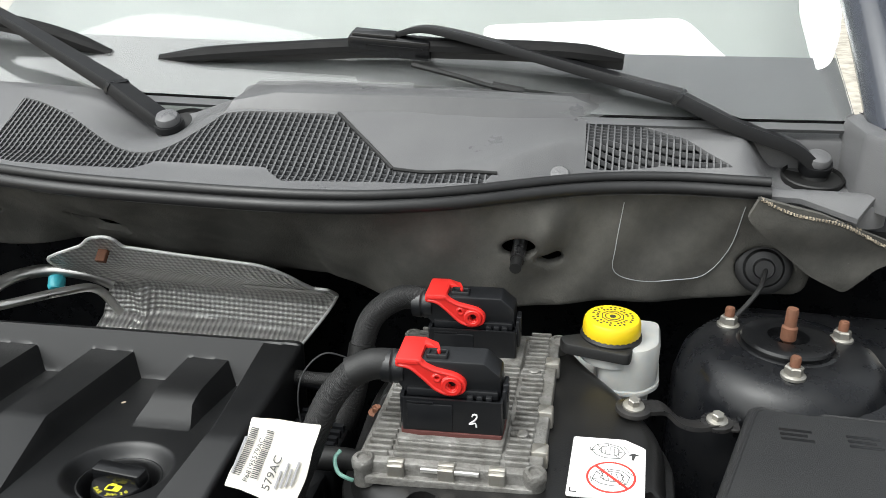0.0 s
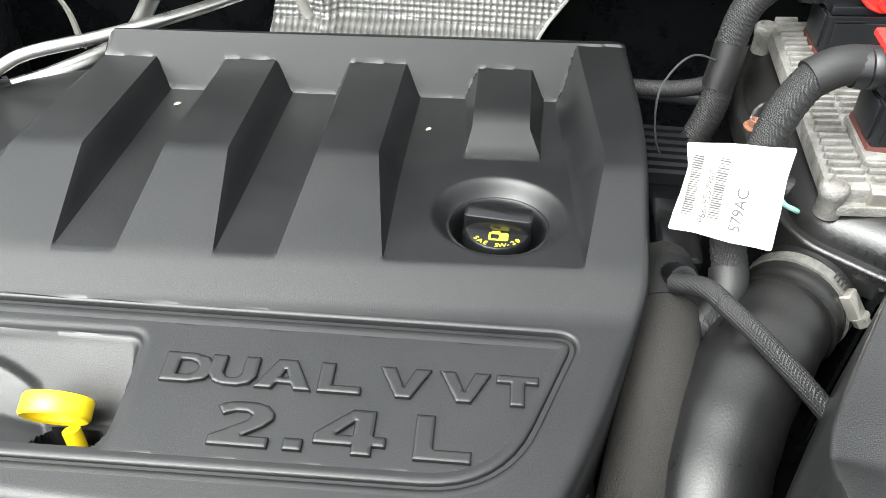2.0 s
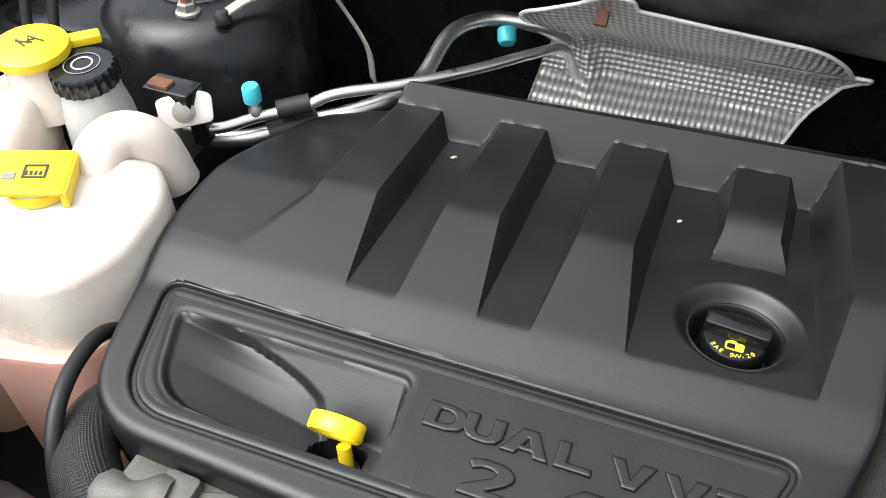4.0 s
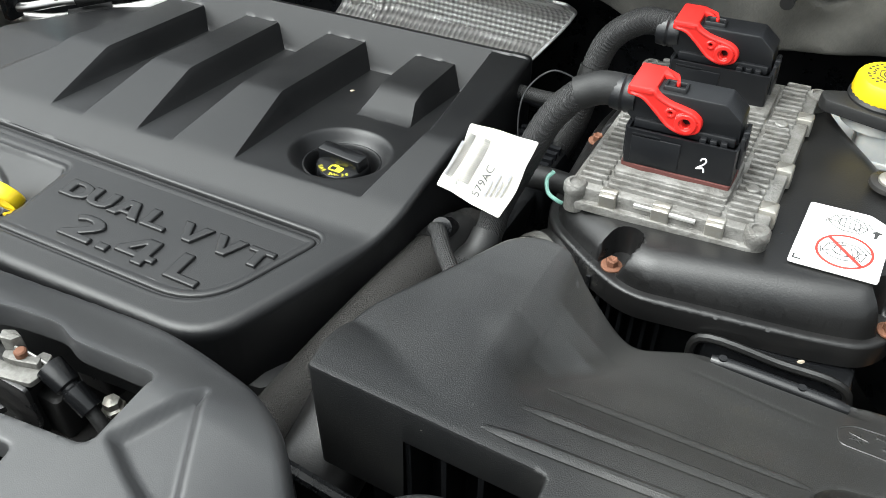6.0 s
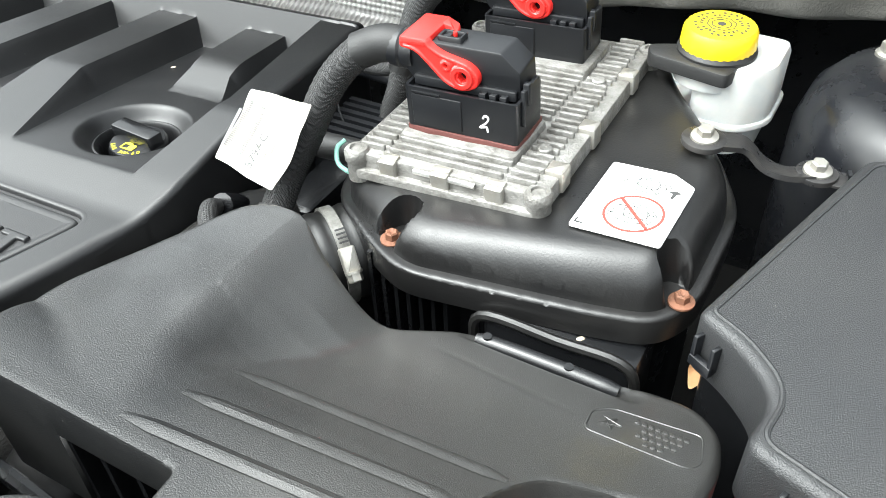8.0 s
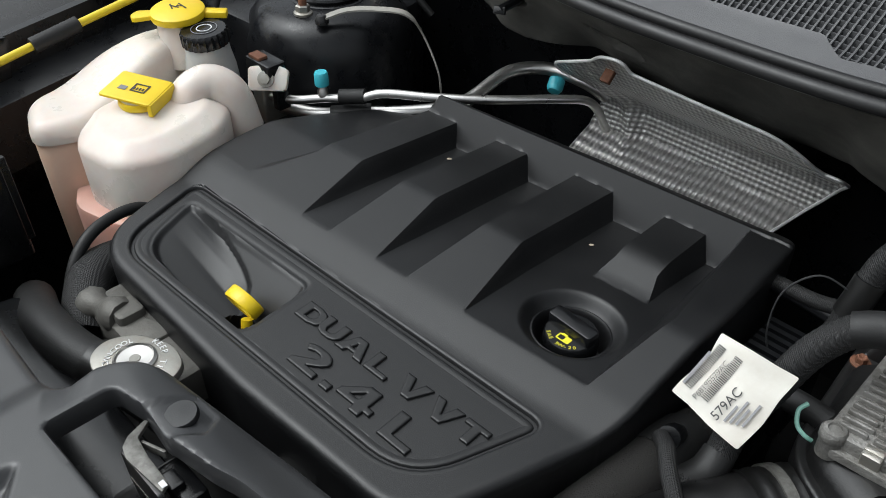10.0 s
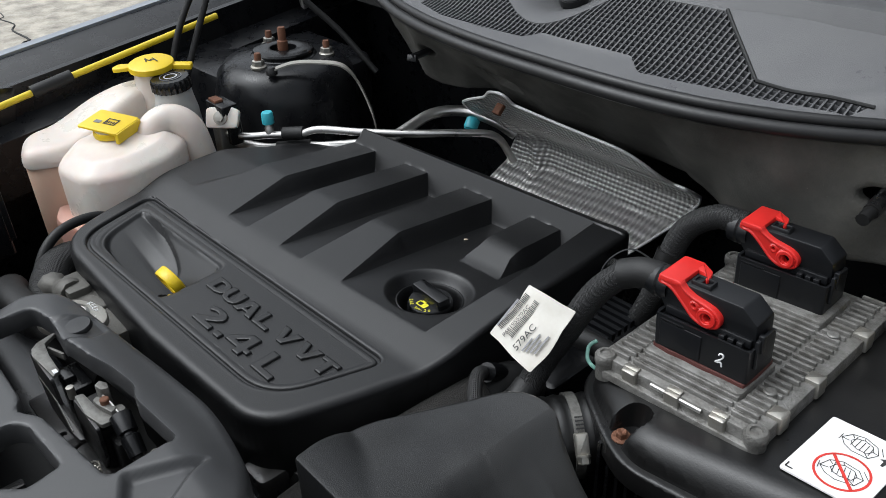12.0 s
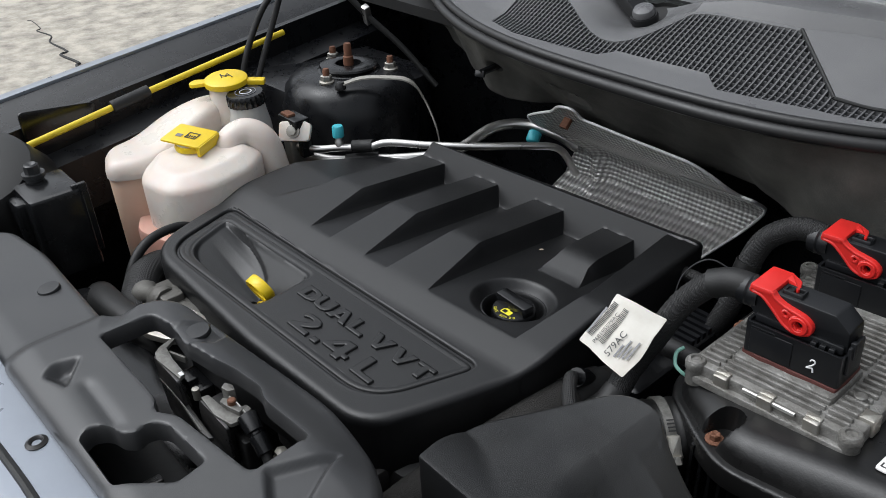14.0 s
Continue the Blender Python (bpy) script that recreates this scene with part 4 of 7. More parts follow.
def capsule(sx, sy, dx, dy, r, half=0.012):
    """The outline of a round-ended slot along (dx, dy)."""
    a0 = math.atan2(dy, dx)
    line = [(sx + dx * half + r * math.cos(a0 + a * math.pi / 10), sy + dy * half + r * math.sin(a0 + a * math.pi / 10)) for a in range(-5, 6)]
    line += [(sx - dx * half + r * math.cos(a0 + a * math.pi / 10), sy - dy * half + r * math.sin(a0 + a * math.pi / 10)) for a in range(5, 16)]
    return line + line[:1]


lid_folds = [shrunk(RIM, 0.0085), shrunk(RIM, 0.011)]
for sx, sy, _ in LID_SCREWS:
    way = notch_way(sx, sy)
    lid_folds += [capsule(sx, sy, *way, r)[4:19 if r > 0.012 else None] for r in (0.0106, 0.0149)]
air_box = thing("air_box", "satin black plastic air box with a domed lid", "air box")
part("lid", moulded([RIM], lid_height, 0.0022, 0.02, lid_folds), lid_plastic, air_box, sharp=55)
part("lower_box", prism(rounded([(0.205, 0.612), (0.26, 0.58), (0.45, 0.585), (0.472, 0.62), (0.474, 0.7), (0.44, 0.81), (0.2, 0.86)], 0.02, 4), 0.6, 0.858, 0.002), gloss_plastic, air_box)
for k in range(7):
    part("box_rib", block(0.245 + k * 0.011, 0.562, 0.68, 0.2485 + k * 0.011, 0.585, 0.852, 0, 0), gloss_plastic, air_box)
for sx, sy, z in LID_SCREWS:
    part("lid_screw", moved(joined(lathe([(0.0, 0), (0.0092, 0), (0.0092, 0.0015), (0.0075, 0.0022), (0.0, 0.0022)], 20), lathe([(0.0, 0.002), (0.0055, 0.002), (0.0053, 0.0075), (0.0042, 0.0085), (0.0018, 0.0075), (0.0, 0.006)], 6)), pose(sx, sy, z)), rust, air_box, "rusty lid screw")
duct = part("outlet_duct", block(0.35, 0.548, 0.79, 0.466, 0.6, 0.842, 0.008, 0.006), gloss_plastic, air_box)
part("duct_flange", joined(tube([(0.346, 0.548, 0.8), (0.35, 0.548, 0.843), (0.41, 0.548, 0.845), (0.46, 0.548, 0.843), (0.468, 0.548, 0.8)], 0.004, 8, 6)), satin_plastic, air_box)

sticker = thing("warning_sticker", "white warning sticker with a red prohibition ring", "sticker")
so, su, sv = Vector((0.3906, 0.6035, 0.8999)), Vector((0.0656, -0.0025, 0.00564)), Vector((-0.0012, 0.0845, 0.0))
sx_ = su.normalized()
sy_ = (sv - sx_ * sv.dot(sx_)).normalized()
STK = Matrix.Translation(so + sx_.cross(sy_) * 0.0014) @ Matrix((sx_, sy_, sx_.cross(sy_))).transposed().to_4x4()
SW, SH = su.length, 0.0845
part("sheet", moved(prism(rounded([(0, 0), (SW, 0), (SW, SH - 0.012), (SW - 0.019, SH), (0, SH)], 0.0025, 3), -0.0008, 0.0008), STK), paper, sticker)
ring_geo = moved(lathe([(0.0195, 0), (0.0215, 0), (0.0215, 0.0004), (0.0195, 0.0004)], 40), STK @ pose(SW * 0.56, 0.028, 0.0008))
part("prohibition_ring", (ring_geo[0], ring_geo[1][:-2]), red_ink, sticker)
part("prohibition_bar", moved(prism(rect(-0.02, -0.0012, 0.02, 0.0012), 0, 0.0004), STK @ pose(SW * 0.56, 0.028, 0.0014, 0, 0, -45)), red_ink, sticker)
OUTLINE = [(-0.016, -0.004), (-0.013, 0.006), (-0.004, 0.011), (0.009, 0.0095), (0.016, 0.002), (0.0135, -0.008), (0.0, -0.0115), (-0.009, -0.0095)]
for cx, cy, sc, turn in ((0.56, 0.028, 1.0, 0), (0.5, 0.0655, 0.95, -14)):
    strokes = [(p, q) for line in (OUTLINE, [(x * 0.62 + 0.001, y * 0.62 + 0.001) for x, y in OUTLINE]) for p, q in zip(line, line[1:] + line[:1])]
    strokes += [((-0.0085 + 0.0042 * k, 0.0068 - 0.0004 * k), (-0.0055 + 0.0042 * k, -0.0062 + 0.0003 * k)) for k in range(5)]
    strokes += [((-0.013, 0.006), (-0.009, 0.003)), ((0.0135, -0.008), (0.008, -0.005)), ((0.016, 0.002), (0.0105, 0.0015)), ((-0.016, -0.004), (-0.0095, -0.0025)), ((-0.004, 0.011), (-0.002, 0.0075)), ((-0.018, 0.0), (-0.016, -0.008)), ((0.012, 0.011), (0.019, 0.004))]
    for p, q in strokes:
        p, q = Vector(p) * sc, Vector(q) * sc
        mid, d = (p + q) / 2, q - p
        part("drawing_line", moved(prism(rect(-d.length / 2, -0.00028, d.length / 2, 0.00028), 0, 0.0002), STK @ pose(SW * cx, cy, 0.001, 0, 0, turn) @ pose(mid.x, mid.y, 0, 0, 0, math.degrees(math.atan2(d.y, d.x)))), ink, sticker)
part("arrow_mark", moved(prism([(0, 0), (0.002, 0), (0.003, 0.006), (0.006, 0.008), (0.001, 0.01), (-0.003, 0.007), (0, 0.006)], 0, 0.0003), STK @ pose(SW - 0.012, 0.054, 0.001)), ink, sticker)
part("corner_mark", moved(prism(rect(0, 0, 0.006, 0.0012), 0, 0.0003), STK @ pose(0.003, 0.004, 0.001)), ink, sticker)
part("corner_mark", moved(prism(rect(0, 0, 0.0012, 0.006), 0, 0.0003), STK @ pose(0.0025, 0.004, 0.001)), ink, sticker)

# ---- air intake snorkel ----
SNORKEL = rounded([(0.145, 0.31), (0.31, 0.309), (0.312, 0.277), (0.25, 0.268), (0.2, 0.2), (0.41, 0.2), (0.424, 0.275), (0.432, 0.329), (0.437, 0.35), (0.443, 0.38), (0.456, 0.405), (0.482, 0.414), (0.514, 0.42), (0.531, 0.43), (0.536, 0.478), (0.53, 0.512), (0.512, 0.53),
                   (0.47, 0.524), (0.36, 0.522), (0.338, 0.506), (0.312, 0.486), (0.29, 0.484), (0.262, 0.49), (0.247, 0.499), (0.222, 0.5), (0.203, 0.488), (0.168, 0.425), (0.144, 0.38), (0.139, 0.345)],
                  [0.004, 0.004, 0.008, 0.02, 0.02, 0.02, 0.03, 0.02, 0.015, 0.015, 0.015, 0.02, 0.015, 0.012, 0.03, 0.02, 0.02, 0, 0.015, 0.015, 0.015, 0.012, 0.012, 0.012, 0.012, 0.015, 0.03, 0.02, 0.02], 6)
GROOVES = [(0.263, 0.3225, 0.424, 0.3325), (0.277, 0.3505, 0.4335, 0.361), (0.2815, 0.3835, 0.4445, 0.3925)]


def snorkel_height(x, y, d):
    return sum(duct_surface(x + o, y) for o in (-0.009, -0.0045, 0.0, 0.0045, 0.009)) / 5 - bullnose(d, 0.0025 + 0.006 * ramp((x - 0.48) / 0.04))


def duct_surface(x, y):
    plate = np.zeros_like(x)
    for o in (-0.008, 0.0, 0.008):
        plate = plate + np.interp(y + o, [0.3, 0.335, 0.36, 0.39, 0.45, 0.517, 0.54], [0.939, 0.937, 0.93, 0.9125, 0.884, 0.8575, 0.852]) / 3
    hump = 0.9375 - 0.011 * ramp((0.215 - x) / 0.075) - 0.003 * np.clip((y - 0.44) / 0.05, 0, 1) + 0.0012 * np.sin((y - 0.36) * 55) * ramp((0.24 - x) / 0.05)
    foot = np.interp(y, [0.3, 0.322, 0.345, 0.364, 0.38, 0.399, 0.414, 0.43, 0.452, 0.48], [0.2555, 0.256, 0.265, 0.271, 0.2725, 0.278, 0.288, 0.302, 0.311, 0.314])
    crest = 0.2475 + 0.003 * np.clip((0.4 - y) / 0.08, 0, 1)
    side = np.clip((foot - x) / np.maximum(foot - crest, 0.004), 0, 1)
    side = np.where(side < 0.22, side * side / 0.44 * 1.0, side - 0.11) / 0.89
    side = np.where(side > 0.9, 1 - (1 - np.minimum(side, 1)) ** 1.5 * 3.16 * 0.1, side)
    z = plate + (np.maximum(hump, plate) - plate) * np.clip(side, 0, 1)
    well = inside_by(x, y, GASKET_WELL)
    z = z - 0.0045 * ramp((well + 0.0015) / 0.004)
    seam = np.abs(y - np.interp(x, [0.35, 0.357, 0.45], [0.5, 0.486, 0.474]))
    z = z - 0.0007 * np.exp(-(seam / 0.0012) ** 2) * ramp((x - 0.35) / 0.01) * ramp((0.45 - x) / 0.02)
    return z


GASKET_WELL = rounded([(0.36, 0.51), (0.468, 0.508), (0.472, 0.517), (0.468, 0.524), (0.362, 0.522), (0.357, 0.516)], 0.004, 4)
snorkel = thing("intake_snorkel", "broad matte black air intake duct with three raised ribs", "air duct")
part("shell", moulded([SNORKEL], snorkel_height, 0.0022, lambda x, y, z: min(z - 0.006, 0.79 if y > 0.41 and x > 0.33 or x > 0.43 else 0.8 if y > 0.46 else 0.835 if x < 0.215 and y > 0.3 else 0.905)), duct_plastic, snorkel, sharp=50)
part("front_throat", prism([(0.165, 0.34), (0.31, 0.34), (0.32, 0.38), (0.28, 0.42), (0.2, 0.44), (0.15, 0.39)], 0.74, 0.9, 0.0), gloss_plastic, snorkel)
for k in range(4):
    part("throat_slat", block(0.215 + k * 0.026, 0.312, 0.82, 0.219 + k * 0.026, 0.345, 0.91, 0, 0), gloss_plastic, snorkel)
for x0, y0, x1, y1 in GROOVES:
    bar_v, bar_f, n = [], [], 44
    section = ((-0.0052, -0.002), (-0.0046, 0.0012), (-0.0012, 0.0026), (0.0012, 0.0026), (0.0046, 0.0004), (0.0052, -0.002))
    for k in range(n + 1):
        t = k / n
        x, y = x0 + (x1 - x0) * t, y0 + (y1 - y0) * t
        taper = min(1.0, 0.12 + 7 * t, 0.12 + 14 * (1 - t))
        for off, up in section:
            yy = y + off * (0.35 + 0.65 * taper)
            z = float(snorkel_height(np.array([x]), np.array([yy]), np.array([1.0]))[0])
            bar_v.append((x, yy, z + (up if up < 0 else up * taper)))
    for k in range(n):
        for j in range(5):
            a = k * 6 + j
            bar_f.append([a, a + 6, a + 7, a + 1])
    bar_f += [[0, 1, 2, 3, 4, 5], [6 * n + 5 - k for k in range(6)]]
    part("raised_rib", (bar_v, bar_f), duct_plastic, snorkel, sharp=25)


def on_duct(x, y):
    return float(snorkel_height(np.array([x]), np.array([y]), np.array([1.0]))[0])


for k, ch in enumerate("REMOVE"):
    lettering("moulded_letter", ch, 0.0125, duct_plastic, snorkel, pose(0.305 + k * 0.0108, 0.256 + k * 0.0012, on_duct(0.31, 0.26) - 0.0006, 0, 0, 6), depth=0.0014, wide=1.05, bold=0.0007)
mark_line = [(x, y, on_duct(x, y) + 0.0001) for x, y in rounded([(0.459, 0.464), (0.519, 0.464), (0.525, 0.474), (0.52, 0.5), (0.467, 0.494), (0.457, 0.484)], 0.005, 4)]
part("mark_border", tube(mark_line + mark_line[:1], 0.0007, 6, straight=True), duct_plastic, snorkel)
star_line = [(x, y, on_duct(x, y) + 0.0001) for x, y in ring(0.4705, 0.4785, 0.0065, 5)]
part("mark_emblem", tube([star_line[k % 5] for k in (0, 2, 4, 1, 3, 0)], 0.0006, 6, straight=True), duct_plastic, snorkel, "moulded five-sided emblem")
for k, (w0, w1) in enumerate(((0.0, 0.034), (0.006, 0.034), (0.004, 0.032), (0.01, 0.026))):
    for c in range(int((w1 - w0) / 0.0042)):
        x, y = 0.482 + w0 + c * 0.0042, 0.4895 - k * 0.0063
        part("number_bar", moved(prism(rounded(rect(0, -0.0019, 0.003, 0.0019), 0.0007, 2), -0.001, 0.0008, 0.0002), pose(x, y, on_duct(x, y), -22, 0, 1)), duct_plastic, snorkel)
part("slot_gasket", tube([(0.364, 0.5155, 0.8565), (0.39, 0.516, 0.857), (0.43, 0.516, 0.857), (0.464, 0.5155, 0.8565)], lambda t: 0.0045 + 0.0012 * min(1, 12 * t, 12 * (1 - t)), 12, 10), gloss_plastic, snorkel, "wet-looking seal strip")
for x in (0.372, 0.43):
    part("seal_stud", moved(lathe([(0.0, 0), (0.0032, 0), (0.0032, 0.0012), (0.0, 0.0014)], 14), pose(x, 0.5155, 0.8622)), gloss_plastic, snorkel)

pad = thing("rest_pad", "pale grey foam rest pad stuck on the intake duct", "pad")
part("foam_block", prism(rounded([(0.277, 0.254), (0.294, 0.272), (0.326, 0.236), (0.309, 0.218)], 0.005, 4), 0.9365, 0.957, 0.003), pad_foam, pad)

mount = thing("rubber_mount", "grey rubber mounting grommet with a dark hole", "grommet")
MOUNT = Matrix.Translation((0.468, 0.311, 0.974)) @ Matrix.Scale(0.82, 4)
part("bracket_plate", moved(prism(rounded([(-0.026, -0.02), (0.03, -0.024), (0.036, 0.012), (0.012, 0.022), (-0.016, 0.02), (-0.028, 0.006)], 0.006, 4), -0.012, 0.0, 0.003), MOUNT @ pose(0.005, 0.002, -0.002, 0, 0, 8)), mount_rubber, mount)
part("mount_post", block(0.458, 0.3, 0.8, 0.478, 0.322, 0.964, 0.004, 0.002), gloss_plastic, mount)
mg = lathe([(0.0075, -0.01), (0.0075, 0.011), (0.009, 0.0125), (0.014, 0.0115), (0.018, 0.006), (0.0195, 0.0), (0.019, -0.01)], 32)
part("rubber_ring", moved((mg[0], mg[1][:-2]), MOUNT), mount_rubber, mount)

# ---- intake hose and clamp ----
hose = thing("intake_hose", "glossy black intake hose leading to the air box", "hose")
part("hose_body", tube([(0.24, 0.636, 0.816), (0.2, 0.58, 0.816), (0.172, 0.538, 0.816), (0.14, 0.478, 0.81), (0.117, 0.41, 0.79), (0.11, 0.33, 0.75)], lambda t: 0.0385 + 0.0003 * math.sin(t * 60) + 0.0003 * math.sin(t * 17), 32, 16), lid_plastic, hose)
part("hose_cuff", tube([(0.217, 0.604, 0.816), (0.2, 0.58, 0.816), (0.185, 0.558, 0.816)], lambda t: 0.0405 + 0.0008 * math.cos(t * 25), 28, 8), satin_plastic, hose)
clamp = thing("hose_clamp", "bright steel worm-drive hose clamp", "hose clamp")
band = tube([(0.2029, 0.584, 0.816), (0.2, 0.58, 0.816), (0.1971, 0.576, 0.816)], 0.0423, 40, 4)
part("band", band, worn_steel, clamp)
CLAMP = Matrix.Translation((0.2285, 0.5597, 0.8405)) @ pose(0, 0, 0, 0, 0, 54) @ pose(0, 0, 0, 50, 0, 0)
part("screw_housing", moved(block(-0.0065, -0.013, -0.003, 0.0065, 0.009, 0.005, 0.002, 0.002), CLAMP), zinc, clamp)
part("screw_head", moved(joined(lathe([(0.0, 0), (0.0062, 0), (0.0062, 0.006), (0.0052, 0.007), (0.0, 0.007)], 6), lathe([(0.0, -0.002), (0.0072, -0.002), (0.0072, 0.0), (0.0, 0.0)], 16)), CLAMP @ pose(0, -0.013, 0.002, 90, 0, 0)), zinc, clamp)
for k in range(4):
    part("band_slot", moved(prism(rounded(rect(-0.004, -0.0008, 0.004, 0.0008), 0.0006, 2), 0, 0.0005), CLAMP @ pose(0, 0.013 + k * 0.0035, 0.0012 - 0.0011 * k, -8 - 4 * k)), dark_steel, clamp)
breather = thing("breather_hose", "thin black breather hose beside the harness", "hose")
part("breather_body", tube([(0.1, 0.555, 0.85), (0.116, 0.534, 0.868), (0.13, 0.516, 0.868), (0.155, 0.494, 0.858), (0.19, 0.462, 0.838), (0.23, 0.435, 0.8)], lambda t: 0.0074 + 0.0002 * math.sin(t * 400), 14, 24), weave, breather)
part("elbow", tube([(0.104, 0.6, 0.8), (0.103, 0.578, 0.835), (0.106, 0.556, 0.853)], 0.0105, 12), gloss_plastic, breather, "taped cable end")
sleeve = thing("engine_hose", "dull grey woven engine hose along the cover's edge", "hose")
part("hose_body", tube([(0.105, 0.62, 0.8), (0.102, 0.57, 0.815), (0.092, 0.5, 0.812), (0.076, 0.42, 0.795), (0.06, 0.34, 0.77), (0.05, 0.28, 0.74)], 0.026, 18, 10), material("woven hose", (0.012, 0.0108, 0.0095), 0.85, grain=1.0, grain_size=700, distance=0.0012, vary=0.5), sleeve)

part("hose_collar", tube([(0.1035, 0.597, 0.807), (0.1025, 0.575, 0.8137), (0.1, 0.552, 0.8145)], 0.0285, 18, 5), rubber, sleeve)

# ---- fuse box ----
FUSE = rounded([(0.494, 0.556), (0.522, 0.54), (0.549, 0.512), (0.541, 0.472), (0.608, 0.448), (0.7, 0.45), (0.74, 0.49), (0.735, 0.775), (0.563, 0.775)],
               [0.008, 0.02, 0.03, 0.012, 0.008, 0.02, 0.03, 0.02, 0.015], 6)


def fuse_height(x, y, d):
    return 0.906 - bullnose(d, 0.006)


fuse_box = thing("fuse_box", "matte black plastic fuse box lid with clips", "fuse box")
part("lid", moulded([FUSE], fuse_height, 0.003, 0.04), fuse_plastic, fuse_box, sharp=45)
inner = rounded([(0.502, 0.56), (0.527, 0.547), (0.556, 0.518), (0.549, 0.479), (0.61, 0.457), (0.698, 0.459), (0.731, 0.494), (0.727, 0.767), (0.569, 0.767)], [0.006, 0.02, 0.03, 0.01, 0.006, 0.018, 0.025, 0.016, 0.012], 6)
part("raised_edge", tube([(x, y, 0.9055) for x, y in inner] + [(inner[0][0], inner[0][1], 0.9055)], 0.0019, 8, straight=True), fuse_plastic, fuse_box)
part("lower_box", prism(rounded([(0.5, 0.57), (0.53, 0.552), (0.553, 0.52), (0.55, 0.48), (0.62, 0.46), (0.7, 0.46), (0.73, 0.5), (0.725, 0.77), (0.572, 0.77)], 0.012, 4), 0.6, 0.868, 0.0), gloss_plastic, fuse_box)
for x, y, a in ((0.5055, 0.5465, -30), (0.574, 0.459, -17), (0.6, 0.778, 180), (0.56, 0.765, -165)):
    c = part("lid_clip", moved(joined(block(-0.012, -0.005, -0.03, -0.0075, 0.004, 0.0, 0.001, 0.001), block(0.0075, -0.005, -0.03, 0.012, 0.004, 0.0, 0.001, 0.001), block(-0.012, -0.006, -0.032, 0.012, 0.0, -0.022, 0.001, 0.001)),
                               pose(x, y, 0.894, 0, 0, a) @ Matrix.Diagonal((0.72, 0.8, 0.72, 1))), connector_plastic, fuse_box)
part("arrow_mark", moved(prism([(-0.003, 0), (-0.008, 0), (0, -0.009), (0.008, 0), (0.003, 0), (0.003, 0.006), (-0.003, 0.006)], 0, 0.0007), pose(0.583, 0.478, 0.9052, 0, 0, 10)), gloss_plastic, fuse_box)
book = moulded([rounded(rect(-0.013, -0.009, 0.013, 0.009), 0.003, 3), rounded(rect(-0.0115, -0.0075, 0.0115, 0.0075), 0.002, 3)], lambda x, y, d: 0.0006 + 0 * x, 0.0008, 0.0008)
part("book_mark", moved(book, pose(0.578, 0.637, 0.905, 0, 0, 12)), gloss_plastic, fuse_box)
frame_line = moulded([rounded(rect(-0.03, -0.04, 0.03, 0.04), 0.004, 3), rounded(rect(-0.0285, -0.0385, 0.0285, 0.0385), 0.003, 3)], lambda x, y, d: 0.0006 + 0 * x, 0.0009, 0.0008)
part("raised_frame", moved(frame_line, pose(0.636, 0.62, 0.905, 0, 0, 0)), gloss_plastic, fuse_box)
for r in range(3):
    for c in range(2):
        part("raised_print", moved(prism(rounded(rect(-0.016, -0.002, 0.014 - 0.005 * (r % 2), 0.002), 0.001, 2), 0, 0.0012), pose(0.6 + c * 0.06, 0.735 - r * 0.0075, 0.905, 0, 0, 0)), gloss_plastic, fuse_box)

# ---- brake fluid reservoir ----
brake = thing("brake_fluid_reservoir", "frosted white brake fluid reservoir with a yellow screw cap", "reservoir")
BX, BY = 0.424, 0.85
part("tank", joined(prism(rounded([(BX - 0.01, BY - 0.03), (BX + 0.034, BY - 0.03), (BX + 0.054, BY - 0.008), (BX + 0.056, BY + 0.05), (BX - 0.012, BY + 0.055)], 0.012, 5), 0.872, 0.926, 0.008),
                    prism(rounded([(BX - 0.004, BY - 0.026), (BX + 0.03, BY - 0.026), (BX + 0.047, BY - 0.004), (BX + 0.048, BY + 0.045), (BX - 0.004, BY + 0.05)], 0.012, 5), 0.842, 0.873, 0.004),
                    prism(rounded(rect(BX - 0.06, BY + 0.0, BX + 0.0, BY + 0.06), 0.012, 4), 0.81, 0.87, 0.006)), reservoir_plastic, brake)
part("seam_flange", prism(rounded([(BX - 0.013, BY - 0.033), (BX + 0.035, BY - 0.033), (BX + 0.057, BY - 0.009), (BX + 0.059, BY + 0.053), (BX - 0.015, BY + 0.058)], 0.013, 5), 0.8705, 0.8755, 0.0015), reservoir_plastic, brake)
part("neck", moved(lathe([(0.0, 0), (0.034, 0), (0.0335, 0.014), (0.03, 0.018), (0.0, 0.018)], 32), pose(BX, BY, 0.903)), reservoir_plastic, brake)
part("neck_collar", moved(lathe([(0.0, 0), (0.031, 0), (0.0335, 0.004), (0.0335, 0.011), (0.031, 0.014), (0.0, 0.014)], 36), pose(BX, BY, 0.918)), rubber, brake, "black rubber collar")
part("collar_tongue", prism(rounded([(BX - 0.05, BY - 0.03), (BX + 0.02, BY - 0.043), (BX + 0.025, BY - 0.02), (BX - 0.03, BY + 0.0), (BX - 0.056, BY - 0.012)], 0.006, 3), 0.915, 0.927, 0.003), rubber, brake)
cap_top = part("cap", moved(lathe([(0.0, 0), (0.0305, 0), (0.0315, 0.003), (0.0305, 0.016), (0.0285, 0.0192), (0.022, 0.02), (0.0, 0.02)], 60, 30, 0.012), pose(BX, BY, 0.93)), yellow_plastic, brake, "yellow screw cap")
for r0, r1 in ((0.0118, 0.0128), (0.0075, 0.0085)):
    g = lathe([(r0, 0), (r1, 0), (r1, 0.0004), (r0, 0.0004)], 8 if r0 > 0.01 else 24)
    part("print_ring", moved((g[0], g[1][:-2]), pose(BX, BY, 0.9501, 0, 0, 22)), ink, cap_top)
